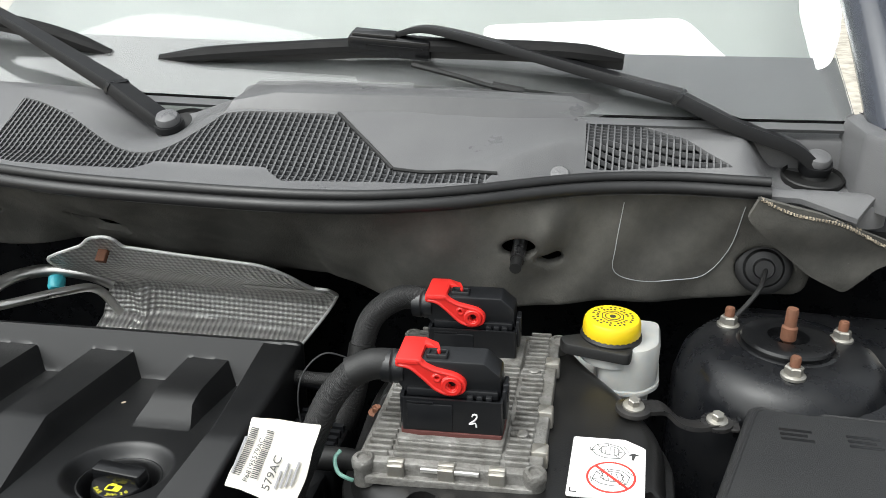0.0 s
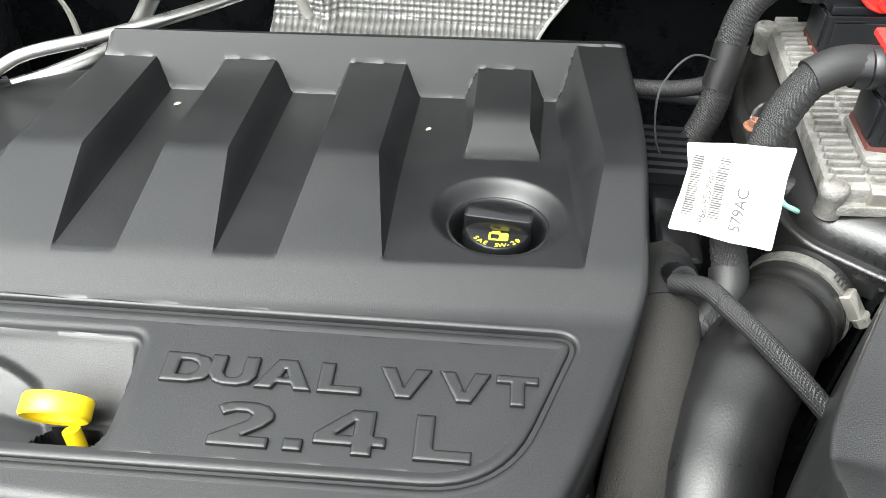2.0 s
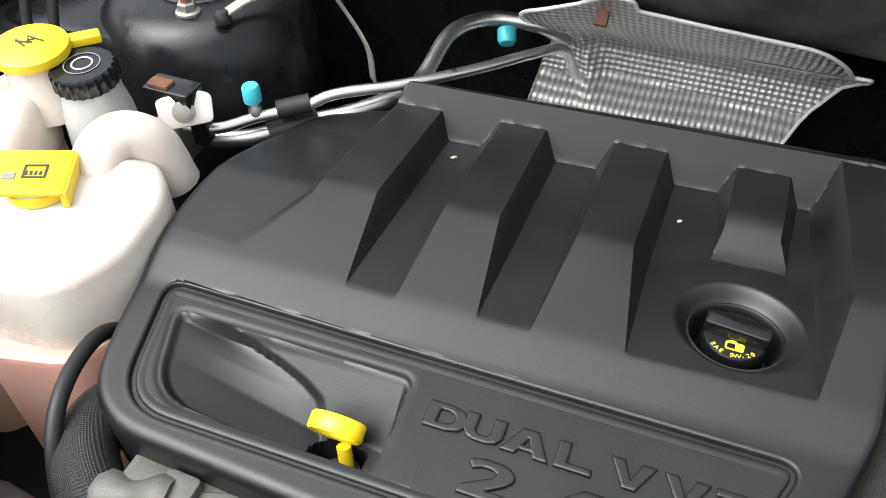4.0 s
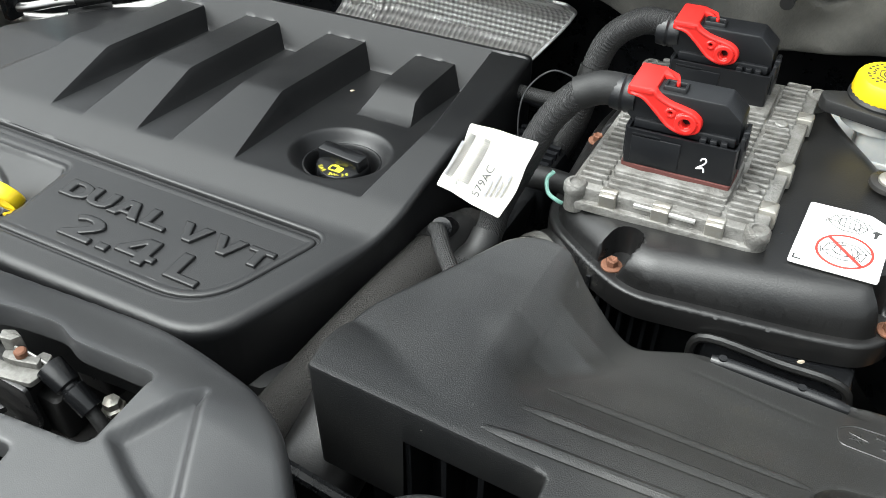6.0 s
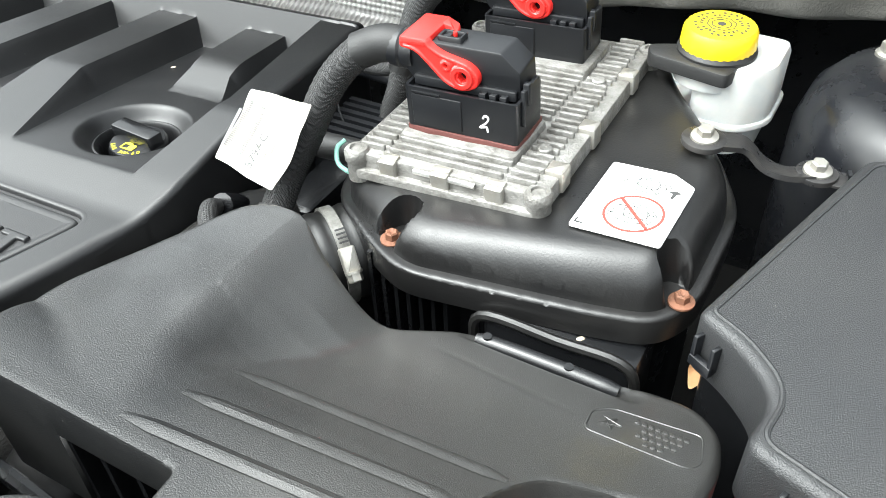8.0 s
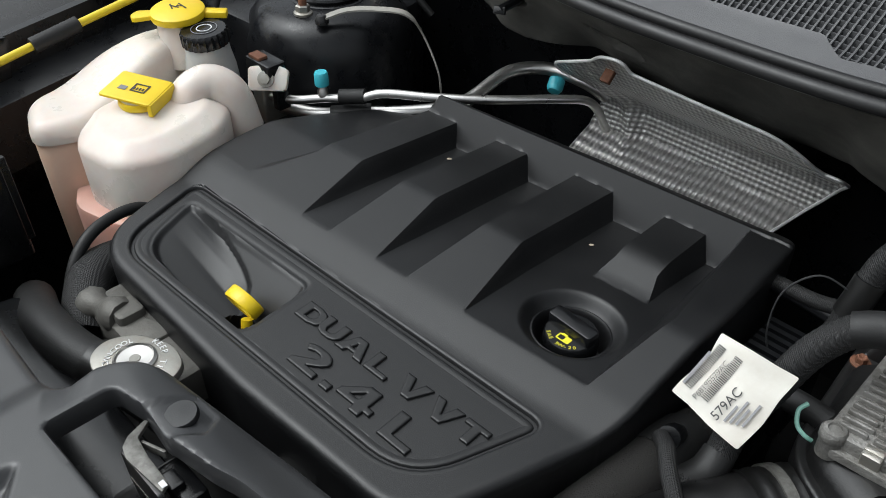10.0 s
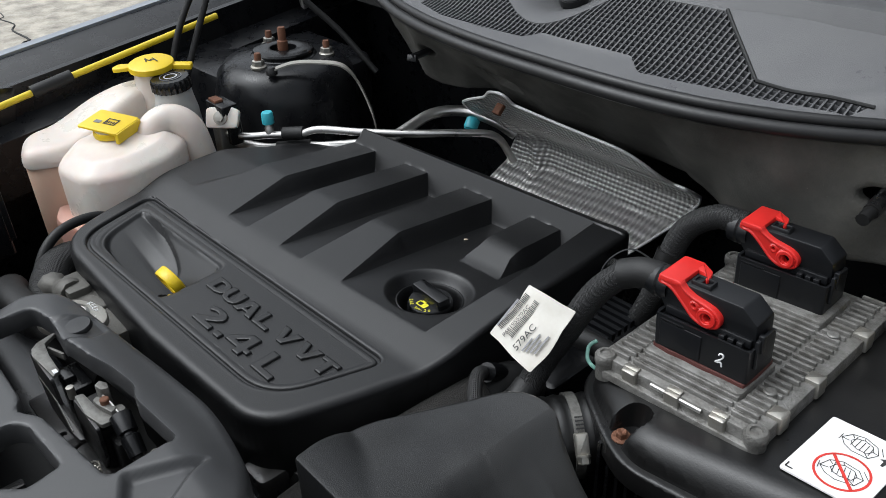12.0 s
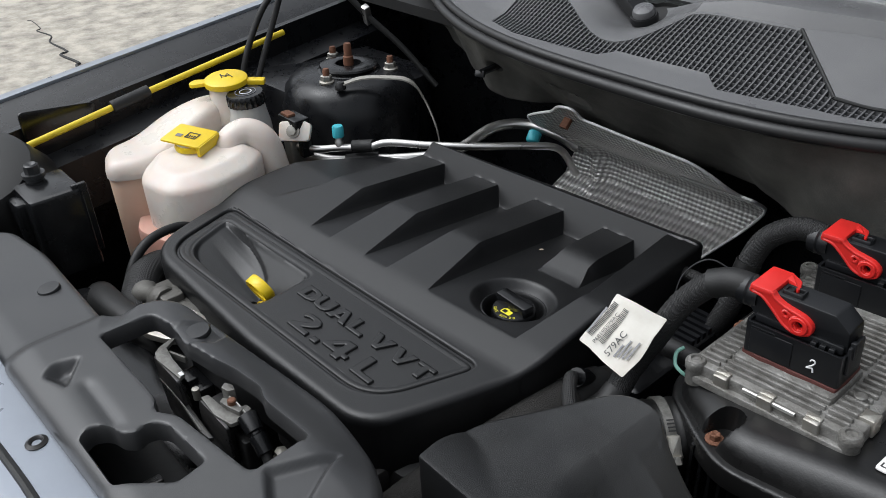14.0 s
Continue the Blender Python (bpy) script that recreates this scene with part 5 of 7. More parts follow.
part("print_disc", moved(lathe([(0.0, 0), (0.0035, 0), (0.0035, 0.0004), (0.0, 0.0004)], 16), pose(BX, BY, 0.9501)), ink, cap_top)
for k in range(26):
    a = 2 * math.pi * k / 26
    for rr, w in ((0.0165, 0.0011), (0.0215, 0.0012)):
        if (k * 7 + int(rr * 1e4)) % 5:
            part("print_stroke", moved(prism(rect(-0.0013, -w, 0.0013, w), 0, 0.0003), pose(BX, BY, 0.9501, 0, 0, math.degrees(a)) @ pose(rr, 0, 0)), ink, cap_top)

# ---- strut towers ----


def strut_tower(label, m, side, nuts):
    s = thing("strut_tower", label, "strut tower", "strut towers")
    dome = lathe([(0.0, -0.32), (0.118, -0.32), (0.116, -0.05), (0.108, -0.02), (0.094, -0.004), (0.078, 0.0), (0.05, 0.003), (0.0, 0.003)], 48)
    part("tower_dome", dome, tower_paint, s)
    part("apron_web", prism(rounded([(-0.06 * side, 0.1), (0.0, -0.1), (0.2 * side, -0.11), (0.2 * side, 0.16), (-0.03 * side, 0.16)], 0.03, 4), -0.32, -0.022, 0.012), tower_paint, s)
    part("mount_cup", lathe([(0.0, 0.0), (0.052, 0.0), (0.053, 0.003), (0.05, 0.0045), (0.047, 0.005), (0.0475, 0.0075), (0.049, 0.009), (0.0475, 0.012), (0.042, 0.0135), (0.024, 0.0145), (0.0215, 0.0135), (0.0205, 0.003), (0.0, 0.003)], 40), gloss_plastic, s, "dark round mount cup")
    part("piston_rod", lathe([(0.0, 0.0), (0.0085, 0.01), (0.0085, 0.024), (0.0065, 0.026), (0.0065, 0.043), (0.0055, 0.046), (0.0, 0.046)], 14), rust, s, "rusty threaded rod")
    for a in nuts:
        q = pose(0.069 * math.cos(radians(a)), 0.069 * math.sin(radians(a)), 0.0)
        nut = part("nut", moved(joined(lathe([(0.0, 0), (0.0125, 0), (0.0125, 0.003), (0.0105, 0.0045), (0.0, 0.0045)], 24), lathe([(0.0, 0.003), (0.0098, 0.003), (0.0095, 0.0115), (0.008, 0.013), (0.0, 0.013)], 6)), q), zinc, s)
        part("stud", moved(lathe([(0.0, 0.01), (0.0055, 0.01), (0.0055, 0.021), (0.0045, 0.0235), (0.0, 0.0235)], 12), q), rust, nut, "rusty stud")
    s.matrix_basis = m
    return s


strut_tower("black painted strut tower with three zinc nuts and a rusty rod", pose(0.612, 0.872, 0.922, -2, 0, 0), 1, (265, 25, 145))
strut_tower("black painted strut tower with rusty studs beside the coolant tank", pose(-0.688, 0.83, 0.934, -2, 0, 0) @ Matrix.Scale(1.1, 4), -1, (-66, 50, 168))

bracket = thing("steel_bracket", "dark stamped steel bracket fixed by two flanged bolts", "bracket")
strip = tube([(0.448, 0.733, 0.911), (0.461, 0.737, 0.911), (0.477, 0.744, 0.908), (0.493, 0.745, 0.895), (0.51, 0.745, 0.8915), (0.531, 0.754, 0.892)], 1.0, 4, 8, section=[(0.0105, 0.0022), (-0.0105, 0.0022), (-0.0105, -0.0022), (0.0105, -0.0022)])
ends = [moved(prism(ring(0, 0, r, 28), -0.002, 0.0024, 0.0008), pose(x, y, z)) for x, y, z, r in ((0.448, 0.733, 0.911, 0.017), (0.531, 0.754, 0.892, 0.0155))]
part("strap", joined(strip, *ends), dark_steel, bracket, sharp=30)
part("strap_tail", block(0.528, 0.745, 0.8892, 0.553, 0.766, 0.8915, 0.004, 0.0008), dark_steel, bracket)
for x, y, z in ((0.448, 0.733, 0.9135), (0.531, 0.754, 0.8945)):
    part("bolt", moved(joined(lathe([(0.0, 0), (0.0108, 0), (0.0104, 0.0022), (0.007, 0.0035), (0.0, 0.0035)], 24), lathe([(0.0, 0.003), (0.0064, 0.003), (0.0062, 0.0085), (0.0052, 0.0095), (0.0, 0.0095)], 6)), pose(x, y, z, 5, 0, 20)), zinc, bracket, "zinc flanged bolt")

# ---- firewall with its felt ----
SEAL_X = [-0.95, -0.75, -0.62, -0.516, -0.42, -0.334, -0.24, -0.141, 0.03, 0.12, 0.185, 0.271, 0.359, 0.455, 0.52, 0.585, 0.75]
SEAL_Y = [1.13, 1.06, 0.985, 0.915, 0.868, 0.838, 0.82, 0.812, 0.812, 0.82, 0.836, 0.874, 0.935, 0.966, 0.972, 0.968, 0.968]


def seal_y(x):
    x = np.asarray(x, float)
    return (np.interp(x, SEAL_X, SEAL_Y) + np.interp(x - 0.04, SEAL_X, SEAL_Y) + np.interp(x + 0.04, SEAL_X, SEAL_Y)) / 3


def upright(geo):
    """Turns a sheet modelled over (x, z) with height -y into an upright one."""
    return [(x, -h, z) for x, z, h in geo[0]], [f[::-1] for f in geo[1]]


FELT = rounded([(-0.76, 1.068), (-0.74, 0.97), (-0.66, 0.945), (-0.5, 0.915), (-0.36, 0.922), (-0.28, 0.935), (-0.02, 0.905), (0.1, 0.92), (0.2, 0.915), (0.37, 0.918), (0.5, 0.9), (0.655, 0.92), (0.66, 0.99), (0.6, 1.064)],
               [0, 0.03, 0.05, 0.04, 0.03, 0.04, 0.05, 0.03, 0.03, 0.03, 0.03, 0.02, 0.01, 0], 5)


def felt_shape(x, z, d):
    y = seal_y(x) + (1.068 - z) * np.interp(x, [-0.7, -0.4, -0.3, 0.06, 0.25, 0.36, 0.5, 0.6], [0.4, 0.6, 1.0, 1.0, 0.05, 0.0, 0.15, 0.3])
    y = y - 0.016 * np.exp(-((x - 0.345) / 0.02) ** 2) * np.clip((1.07 - z) / 0.05, 0, 1) * np.clip((z - 0.95) / 0.06, 0, 1)
    y = y + 0.004 * np.sin(x * 23 + z * 9) * np.clip((1.06 - z) / 0.03, 0, 1) + 0.003 * np.sin(x * 61 - z * 40)
    dent = np.exp(-((x + 0.2) / 0.03) ** 2 - ((z - 0.985) / 0.02) ** 2)
    return -(y + 0.015 * dent) - bullnose(d, 0.006)


stud_hole = [(0.312 + 0.02 * math.cos(a), 0.999 + 0.011 * math.sin(a)) for a in [2 * math.pi * i / 20 for i in range(20)]]
tear_hole = rounded([(0.332, 0.985), (0.358, 0.992), (0.363, 0.978), (0.345, 0.975)], 0.006, 3)
gap_hole = [(-0.262, 0.998), (-0.205, 0.992), (-0.19, 0.972), (-0.235, 0.975)]
wire_hole = [(0.602 + 0.033 * math.cos(a), 0.958 + 0.03 * math.sin(a)) for a in [2 * math.pi * i / 24 for i in range(24)]]
clip_hole = [(-0.385 + 0.014 * math.cos(a), 0.992 + 0.008 * math.sin(a)) for a in [2 * math.pi * i / 14 for i in range(14)]]
firewall = thing("firewall_insulation", "dark grey pressed felt insulation on the firewall", "insulation")
part("felt_sheet", upright(moulded([FELT, stud_hole, tear_hole, gap_hole, wire_hole, clip_hole], felt_shape, 0.006, 0.012)), felt, firewall, sharp=60)


def felt_at(x, z, off=0.0):
    a = np.array([float(x)])
    return Vector((x, -float(felt_shape(a, np.array([float(z)]), np.array([1.0]))[0]) - off, z))


cut_line = [(0.428, 1.045), (0.423, 0.99), (0.424, 0.955), (0.455, 0.938), (0.5, 0.938), (0.535, 0.944), (0.558, 0.985), (0.565, 1.045)]
part("score_line", tube([felt_at(x, z, 0.0012) for x, z in cut_line], 0.0006, 6, 10), pad_foam, firewall, "thin pale scored outline")
flap = thing("felt_flap", "stiff grey felt flap with a frayed pale edge", "insulation")
flap_line = rounded([(0.572, 1.07), (0.563, 1.042), (0.6, 1.005), (0.645, 0.968), (0.69, 0.944), (0.722, 0.98), (0.76, 0.99), (0.76, 1.0), (0.71, 1.022), (0.64, 1.052)], [0.004, 0.006, 0, 0.01, 0.006, 0.01, 0, 0, 0, 0], 3)


def flap_shape(x, z, d):
    return -(0.93 + 0.3 * (1.07 - z) + 0.12 * (x - 0.57) + 0.004 * np.sin(x * 35 + z * 20) + 0.002 * np.sin(z * 90))


part("flap_sheet", upright(moulded([flap_line], flap_shape, 0.004, 0.008)), felt, flap)
for k in range(150):
    t = k / 149
    x, z = 0.572 + 0.18 * t, 1.071 - 0.068 * t - 0.004 * math.sin(t * 9)
    y = -float(flap_shape(np.array([x]), np.array([z]), np.array([1.0]))[0])
    size = random.uniform(0.5, 1.1)
    part("frayed_tuft", moved(block(-0.0009 * size, -0.0015, -0.002, 0.0009 * size, 0.005, 0.0016 * size, 0.0004, 0.0004), pose(x, y, z - 0.0005, random.uniform(-25, 25), random.uniform(-30, 30), random.uniform(-50, 50))), felt_edge if k % 3 else felt, flap)

grommet = thing("cable_grommet", "round black rubber grommet with a cable through it", "grommet")
gp = felt_at(0.602, 0.958, -0.008)
part("grommet_disc", moved(lathe([(0.0, 0), (0.033, 0), (0.033, 0.006), (0.029, 0.009), (0.024, 0.009), (0.021, 0.013), (0.013, 0.014), (0.011, 0.02), (0.0, 0.02)], 36), onto(gp, (-0.1, -1, 0.25))), seal_rubber, grommet)
part("cable", tube([gp + Vector((0, -0.018, 0.004)), gp + Vector((-0.012, -0.05, -0.012)), gp + Vector((-0.045, -0.075, -0.045)), gp + Vector((-0.08, -0.09, -0.07)), gp + Vector((-0.09, -0.11, -0.13))], 0.003, 8), rubber, grommet)
stud = thing("firewall_stud", "black threaded stud in a hole of the felt", "stud")
part("stud_shaft", tube([felt_at(0.312, 0.997, -0.03), felt_at(0.313, 0.99, 0.012)], 0.0085, 12, straight=True), dark_steel, stud)
part("stud_tip", tube([felt_at(0.3125, 0.991, 0.006), felt_at(0.313, 0.988, 0.03)], 0.0068, 12, straight=True), rubber, stud)
fclip = thing("felt_clip", "small black plastic clip in the felt", "clip")
part("clip_stem", tube([felt_at(-0.385, 0.992, -0.02), felt_at(-0.39, 0.986, 0.028)], 0.006, 8, straight=True), connector_plastic, fclip)
part("clip_head", moved(block(-0.008, -0.005, -0.003, 0.008, 0.005, 0.003, 0.001, 0.001), Matrix.Translation(felt_at(-0.39, 0.985, 0.028)) @ pose(0, 0, 0, 70, 0, 20)), connector_plastic, fclip)
back_wall = thing("bulkhead", "black painted steel bulkhead behind the felt", "bulkhead", kind="structure")
part("bulkhead_panel", joined(block(-0.95, 1.16, 0.4, 0.85, 1.19, 1.06, 0, 0)), tower_paint, back_wall)
# near-black floor: shade below the grille holes given by colour
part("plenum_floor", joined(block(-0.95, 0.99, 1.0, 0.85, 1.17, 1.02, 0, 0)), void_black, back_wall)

# ---- cowl panel, seal and grilles ----


def cobraid_linksz(x, y):
    u = y - seal_y(x)
    z = 1.072 + 0.25 * np.clip(u, -0.02, 0.05) + 0.5 * np.clip(u - 0.05, 0, 0.1) + 0.05 * np.clip(u - 0.15, 0, 0.2)
    right = ramp((x - 0.2) / 0.16)
    z = z * (1 - right) + right * (1.068 + 1.05 * np.clip(u - 0.002, -0.05, 0.04) + 0.25 * np.clip(u - 0.042, 0, 0.1))
    dip = np.exp(-((x + 0.15) / 0.065) ** 2 - ((y - 0.97) / 0.05) ** 2)
    z = z - 0.05 * ramp((x - 0.555) / 0.05) * ramp((y - 0.965) / 0.05)
    return z - 0.042 * dip


LEFT_GRILLE = rounded([(-0.354, 0.873), (-0.35, 0.9), (-0.355, 0.978), (-0.32, 0.965), (-0.25, 0.932), (-0.175, 0.889), (-0.147, 0.88), (-0.124, 0.88), (-0.1, 0.896), (-0.08, 0.932), (-0.063, 0.954), (0.006, 0.954), (0.084, 0.959), (0.13, 0.92),
                       (0.168, 0.889), (0.28, 0.908), (0.269, 0.891), (0.189, 0.87), (0.107, 0.855), (0.05, 0.847), (0.024, 0.869), (-0.061, 0.867), (-0.112, 0.867), (-0.133, 0.85), (-0.209, 0.849), (-0.29, 0.854)],
                      [0.004, 0.004, 0.004, 0.01, 0.02, 0.02, 0.012, 0.012, 0.02, 0.02, 0.006, 0, 0.003, 0, 0.003, 0.002, 0.002, 0, 0, 0.005, 0.004, 0, 0.004, 0.005, 0, 0], 3)
RIGHT_GRILLE = rounded([(0.379, 0.956), (0.47, 0.983), (0.549, 0.989), (0.42, 1.041), (0.376, 1.029)], 0.003, 3)
cobraid_linksline = [(float(x), float(seal_y(x)) - 0.004) for x in np.linspace(-0.78, 0.62, 57)] + [(0.68, 0.95), (0.72, 0.99), (0.68, 1.06), (0.62, 1.055), (0.5, 1.05), (0.42, 1.05), (0.2, 1.005), (-0.2, 1.0), (-0.5, 1.03), (-0.7, 1.1)]
cowl = thing("cobraid_linkspanel", "weathered grey plastic cowl panel with mesh grilles below the windscreen", "cowl panel")
part("panel", moulded([cobraid_linksline, LEFT_GRILLE, RIGHT_GRILLE], lambda x, y, d: cobraid_linksz(x, y), 0.005, 0.006), cobraid_linksplastic, cowl, sharp=45)


def crossings(line, axis, v):
    """Where the outline meets the line x = v or y = v."""
    out = []
    for a, b in zip(line, line[1:] + line[:1]):
        if (a[axis] > v) != (b[axis] > v):
            t = (v - a[axis]) / (b[axis] - a[axis])
            out.append(a[1 - axis] + t * (b[1 - axis] - a[1 - axis]))
    return sorted(out)


def grille_bar(line_points, half, drop, low=0.0):
    verts, faces = [], []
    for x, y, dx, dy in line_points:
        z = float(cobraid_linksz(np.float64(x), np.float64(y)))
        for sx, sz in ((-1, 0), (1, 0), (1, -drop), (-1, -drop)):
            verts.append((x + sx * half * dx, y + sx * half * dy, z + sz - 0.0005 - low))
    n = len(line_points)
    for i in range(n - 1):
        for j in range(4):
            a, b = i * 4 + j, i * 4 + (j + 1) % 4
            faces.append([a, b, b + 4, a + 4])
    faces += [[3, 2, 1, 0], [4 * n - 4, 4 * n - 3, 4 * n - 2, 4 * n - 1]]
    return verts, faces


for grille, x0, x1, y0, y1 in ((LEFT_GRILLE, -0.352, 0.28, 0.846, 0.98), (RIGHT_GRILLE, 0.38, 0.55, 0.958, 1.04)):
    x = x0
    while x < x1:
        c = crossings(grille, 0, x)
        for a, b in zip(c[::2], c[1::2]):
            if b - a > 0.003:
                part("slat", grille_bar([(x, a + (b - a) * k / 8, 1, 0) for k in range(9)], 0.001, 0.007), grille_plastic, cowl)
        x += 0.0077
    y = y0
    while y < y1:
        c = crossings(grille, 1, y)
        for a, b in zip(c[::2], c[1::2]):
            if b - a > 0.003:
                part("cross_slat", grille_bar([(a + (b - a) * k / 12, y, 0, 1) for k in range(13)], 0.0009, 0.006, 0.0014), grille_plastic, cowl)
        y += 0.0074 if grille is LEFT_GRILLE else 0.007
for line in ([(0.084, 0.96), (0.107, 0.94), (0.13, 0.921), (0.168, 0.89)], [(0.168, 0.89), (0.205, 0.896), (0.243, 0.902), (0.284, 0.909)]):
    part("panel_ridge", tube([(x, y, float(cobraid_linksz(np.float64(x), np.float64(y))) + 0.0008) for x, y in line], 0.0022, 8, 6), rubber, cowl, "dark grille edge")
part("push_clip", moved(lathe([(0.0, 0), (0.0125, 0), (0.0125, 0.002), (0.01, 0.0045), (0.0, 0.005)], 24), pose(0.352, 0.938, float(cobraid_linksz(0.352, 0.938)), 40)), cobraid_linksplastic, cowl)
shelf_v, shelf_f = [], []
SHELF = [(-0.072, 0.953), (-0.06, 0.957), (0.0, 0.957), (0.085, 0.962), (0.2, 0.985), (0.3, 1.011), (0.374, 1.032), (0.41, 1.047)]
for k, (x, y) in enumerate(SHELF):
    z = float(cobraid_linksz(np.float64(x), np.float64(y)))
    rise = 0.019 * min(1.0, k * 0.6, (len(SHELF) - 1 - k) * 0.8)
    shelf_v += [(x, y - 0.002, z - 0.004), (x, y + 0.001, z + 0.002), (x + 0.004, y + 0.011, z + rise), (x + 0.004, y + 0.016, z + rise + 0.0015), (x + 0.004, 1.066, 1.142 + 0.2 * rise), (x, 1.066, 1.09)]
for k in range(len(SHELF) - 1):
    shelf_f += [[6 * k + j, 6 * k + 6 + j, 6 * k + 7 + j, 6 * k + 1 + j] for j in range(5)]
shelf_f += [[5, 4, 3, 2, 1, 0], [6 * len(SHELF) - 6 + j for j in range(6)]]
part("raised_shelf", (shelf_v, shelf_f), cobraid_linksplastic, cowl, sharp=25)
# near-black discs added for the shade in the wells round the wiper pivots
for px_, py_, turn in ((-0.128, 0.975, 20), (0.645, 1.03, 8)):
    part("pivot_well_disc", moved(lathe([(0.0, -0.004), (0.035, -0.004), (0.036, 0.004), (0.0345, 0.0055), (0.033, 0.001), (0.0, 0.0)], 32), pose(px_, py_, float(cobraid_linksz(np.float64(px_), np.float64(py_))) + 0.001, turn)), void_black, cowl, "near-black disc in place of the open pivot well")
part("corner_shelf", prism(rounded([(0.42, 1.058), (0.6, 1.052), (0.735, 1.055), (0.735, 1.2), (0.42, 1.2)], 0.01, 3), 1.02, 1.108, 0.008), cobraid_linksplastic, cowl)
part("right_corner", joined(prism(rounded([(0.61, 0.975), (0.7, 0.965), (0.72, 0.98), (0.715, 1.08), (0.66, 1.08), (0.65, 1.02)], 0.01, 3), 1.03, 1.058, 0.006),
                            prism(rounded([(0.682, 0.99), (0.715, 0.95), (0.73, 1.02), (0.705, 1.1), (0.676, 1.075)], 0.008, 3), 1.05, 1.135, 0.01)), cobraid_linksplastic, cowl)

seal = thing("hood_seal", "black ribbed rubber weatherstrip along the cowl edge", "weatherstrip")
seal_line = [(float(x), float(seal_y(x)) - 0.006, 1.069) for x in np.linspace(-0.76, 0.588, 60)]
part("lower_bead", tube([(x, y - 0.002, z - 0.003) for x, y, z in seal_line], 0.0075, 10, 2), seal_rubber, seal)
part("upper_bead", tube([(x, y + 0.008, z + 0.007) for x, y, z in seal_line], 0.006, 10, 2), seal_rubber, seal)

# ---- windscreen and wipers ----


def glass_y(x):
    return 1.02 + 0.13 * np.clip(np.abs(np.asarray(x, float) + 0.06) - 0.25, 0, 1) ** 1.6


def glass_sheet(v0, v1, off, x0=-0.74, x1=0.69):
    verts, faces, nu, nv = [], [], 36, 6
    for layer in (0, 0.005):
        for i in range(nu + 1):
            x = x0 + (x1 - x0) * i / nu
            for j in range(nv + 1):
                v = v0 + (v1 - v0) * j / nv
                verts.append((x * (1 - 0.12 * v), float(glass_y(x)) + v * 0.866 + off * 0.5 + layer * 0.5, 1.13 + v * 0.5 - off * 0.866 - layer * 0.866))
    k, w = (nu + 1) * (nv + 1), nv + 1
    for i in range(nu):
        for j in range(nv):
            a = i * w + j
            faces += [[a, a + w, a + w + 1, a + 1], [k + a + 1, k + a + w + 1, k + a + w, k + a]]
    for i in range(nu):
        a, b = i * w, (i + 1) * w
        faces += [[a, k + a, k + b, b], [b + nv, k + b + nv, k + a + nv, a + nv]]
    for j in range(nv):
        faces += [[j + 1, k + j + 1, k + j, j], [nu * w + j, k + nu * w + j, k + nu * w + j + 1, nu * w + j + 1]]
    return verts, faces


windscreen = thing("window_1", "sloping windscreen with a black frit band along its foot", "windscreen", kind="structure")
pane = part("pane", glass_sheet(0.0, 0.95, 0.0), glass, windscreen)
pane.visible_shadow = False
part("frit_band", glass_sheet(-0.01, 0.118, 0.0065), frit, windscreen, "black frit band")
cabin = thing("cabin_trim", "pale dashboard, added backdrop and white glare patches behind the windscreen", "cabin trim", kind="structure")
part("dash_top", prism(rounded([(-0.7, 1.2), (0.66, 1.2), (0.7, 1.75), (-0.7, 1.75)], 0.05, 4), 0.95, 1.105, 0.02), dash, cabin)
# added backdrop panel that gives the glass its pale tone
part("pale_backdrop", moved(block(-0.7, -0.005, 0.0, 0.7, 0.005, 0.6, 0.05, 0.0), pose(0, 1.3, 1.1, -58)), dash, cabin, "pale green-grey backdrop panel added behind the glass")
# white patches below the pane stand in for bright reflections of the sky
part("glare_patch", moved(prism(rounded([(0.246, 0.1), (0.57, 0.115), (0.536, 0.16), (0.493, 0.226), (0.4, 0.215), (0.218, 0.195)], 0.02, 3), 0, 0.004), pose(0, 1.035, 1.104, 30)), glare_white, cabin, "white patch standing for sky glare on the glass")
part("glare_patch", moved(prism(rounded([(0.652, 0.125), (0.672, 0.14), (0.69, 0.2), (0.71, 0.33), (0.65, 0.33), (0.643, 0.25)], 0.02, 3), 0, 0.004), pose(0, 1.035, 1.104, 30)), glare_white, cabin, "white patch standing for sky glare on the glass")
pillar = thing("windscreen_pillar", "black painted pillar beside the windscreen", "pillar", kind="structure")
part("pillar_bar", tube([(0.73, 1.0, 1.1), (0.71, 1.2, 1.26), (0.68, 1.5, 1.46), (0.64, 1.85, 1.62)], 0.03, 12), body_paint, pillar)
part("pillar_bar", tube([(-0.8, 1.0, 1.1), (-0.78, 1.2, 1.26), (-0.75, 1.5, 1.46), (-0.71, 1.85, 1.62)], 0.03, 12), body_paint, pillar)


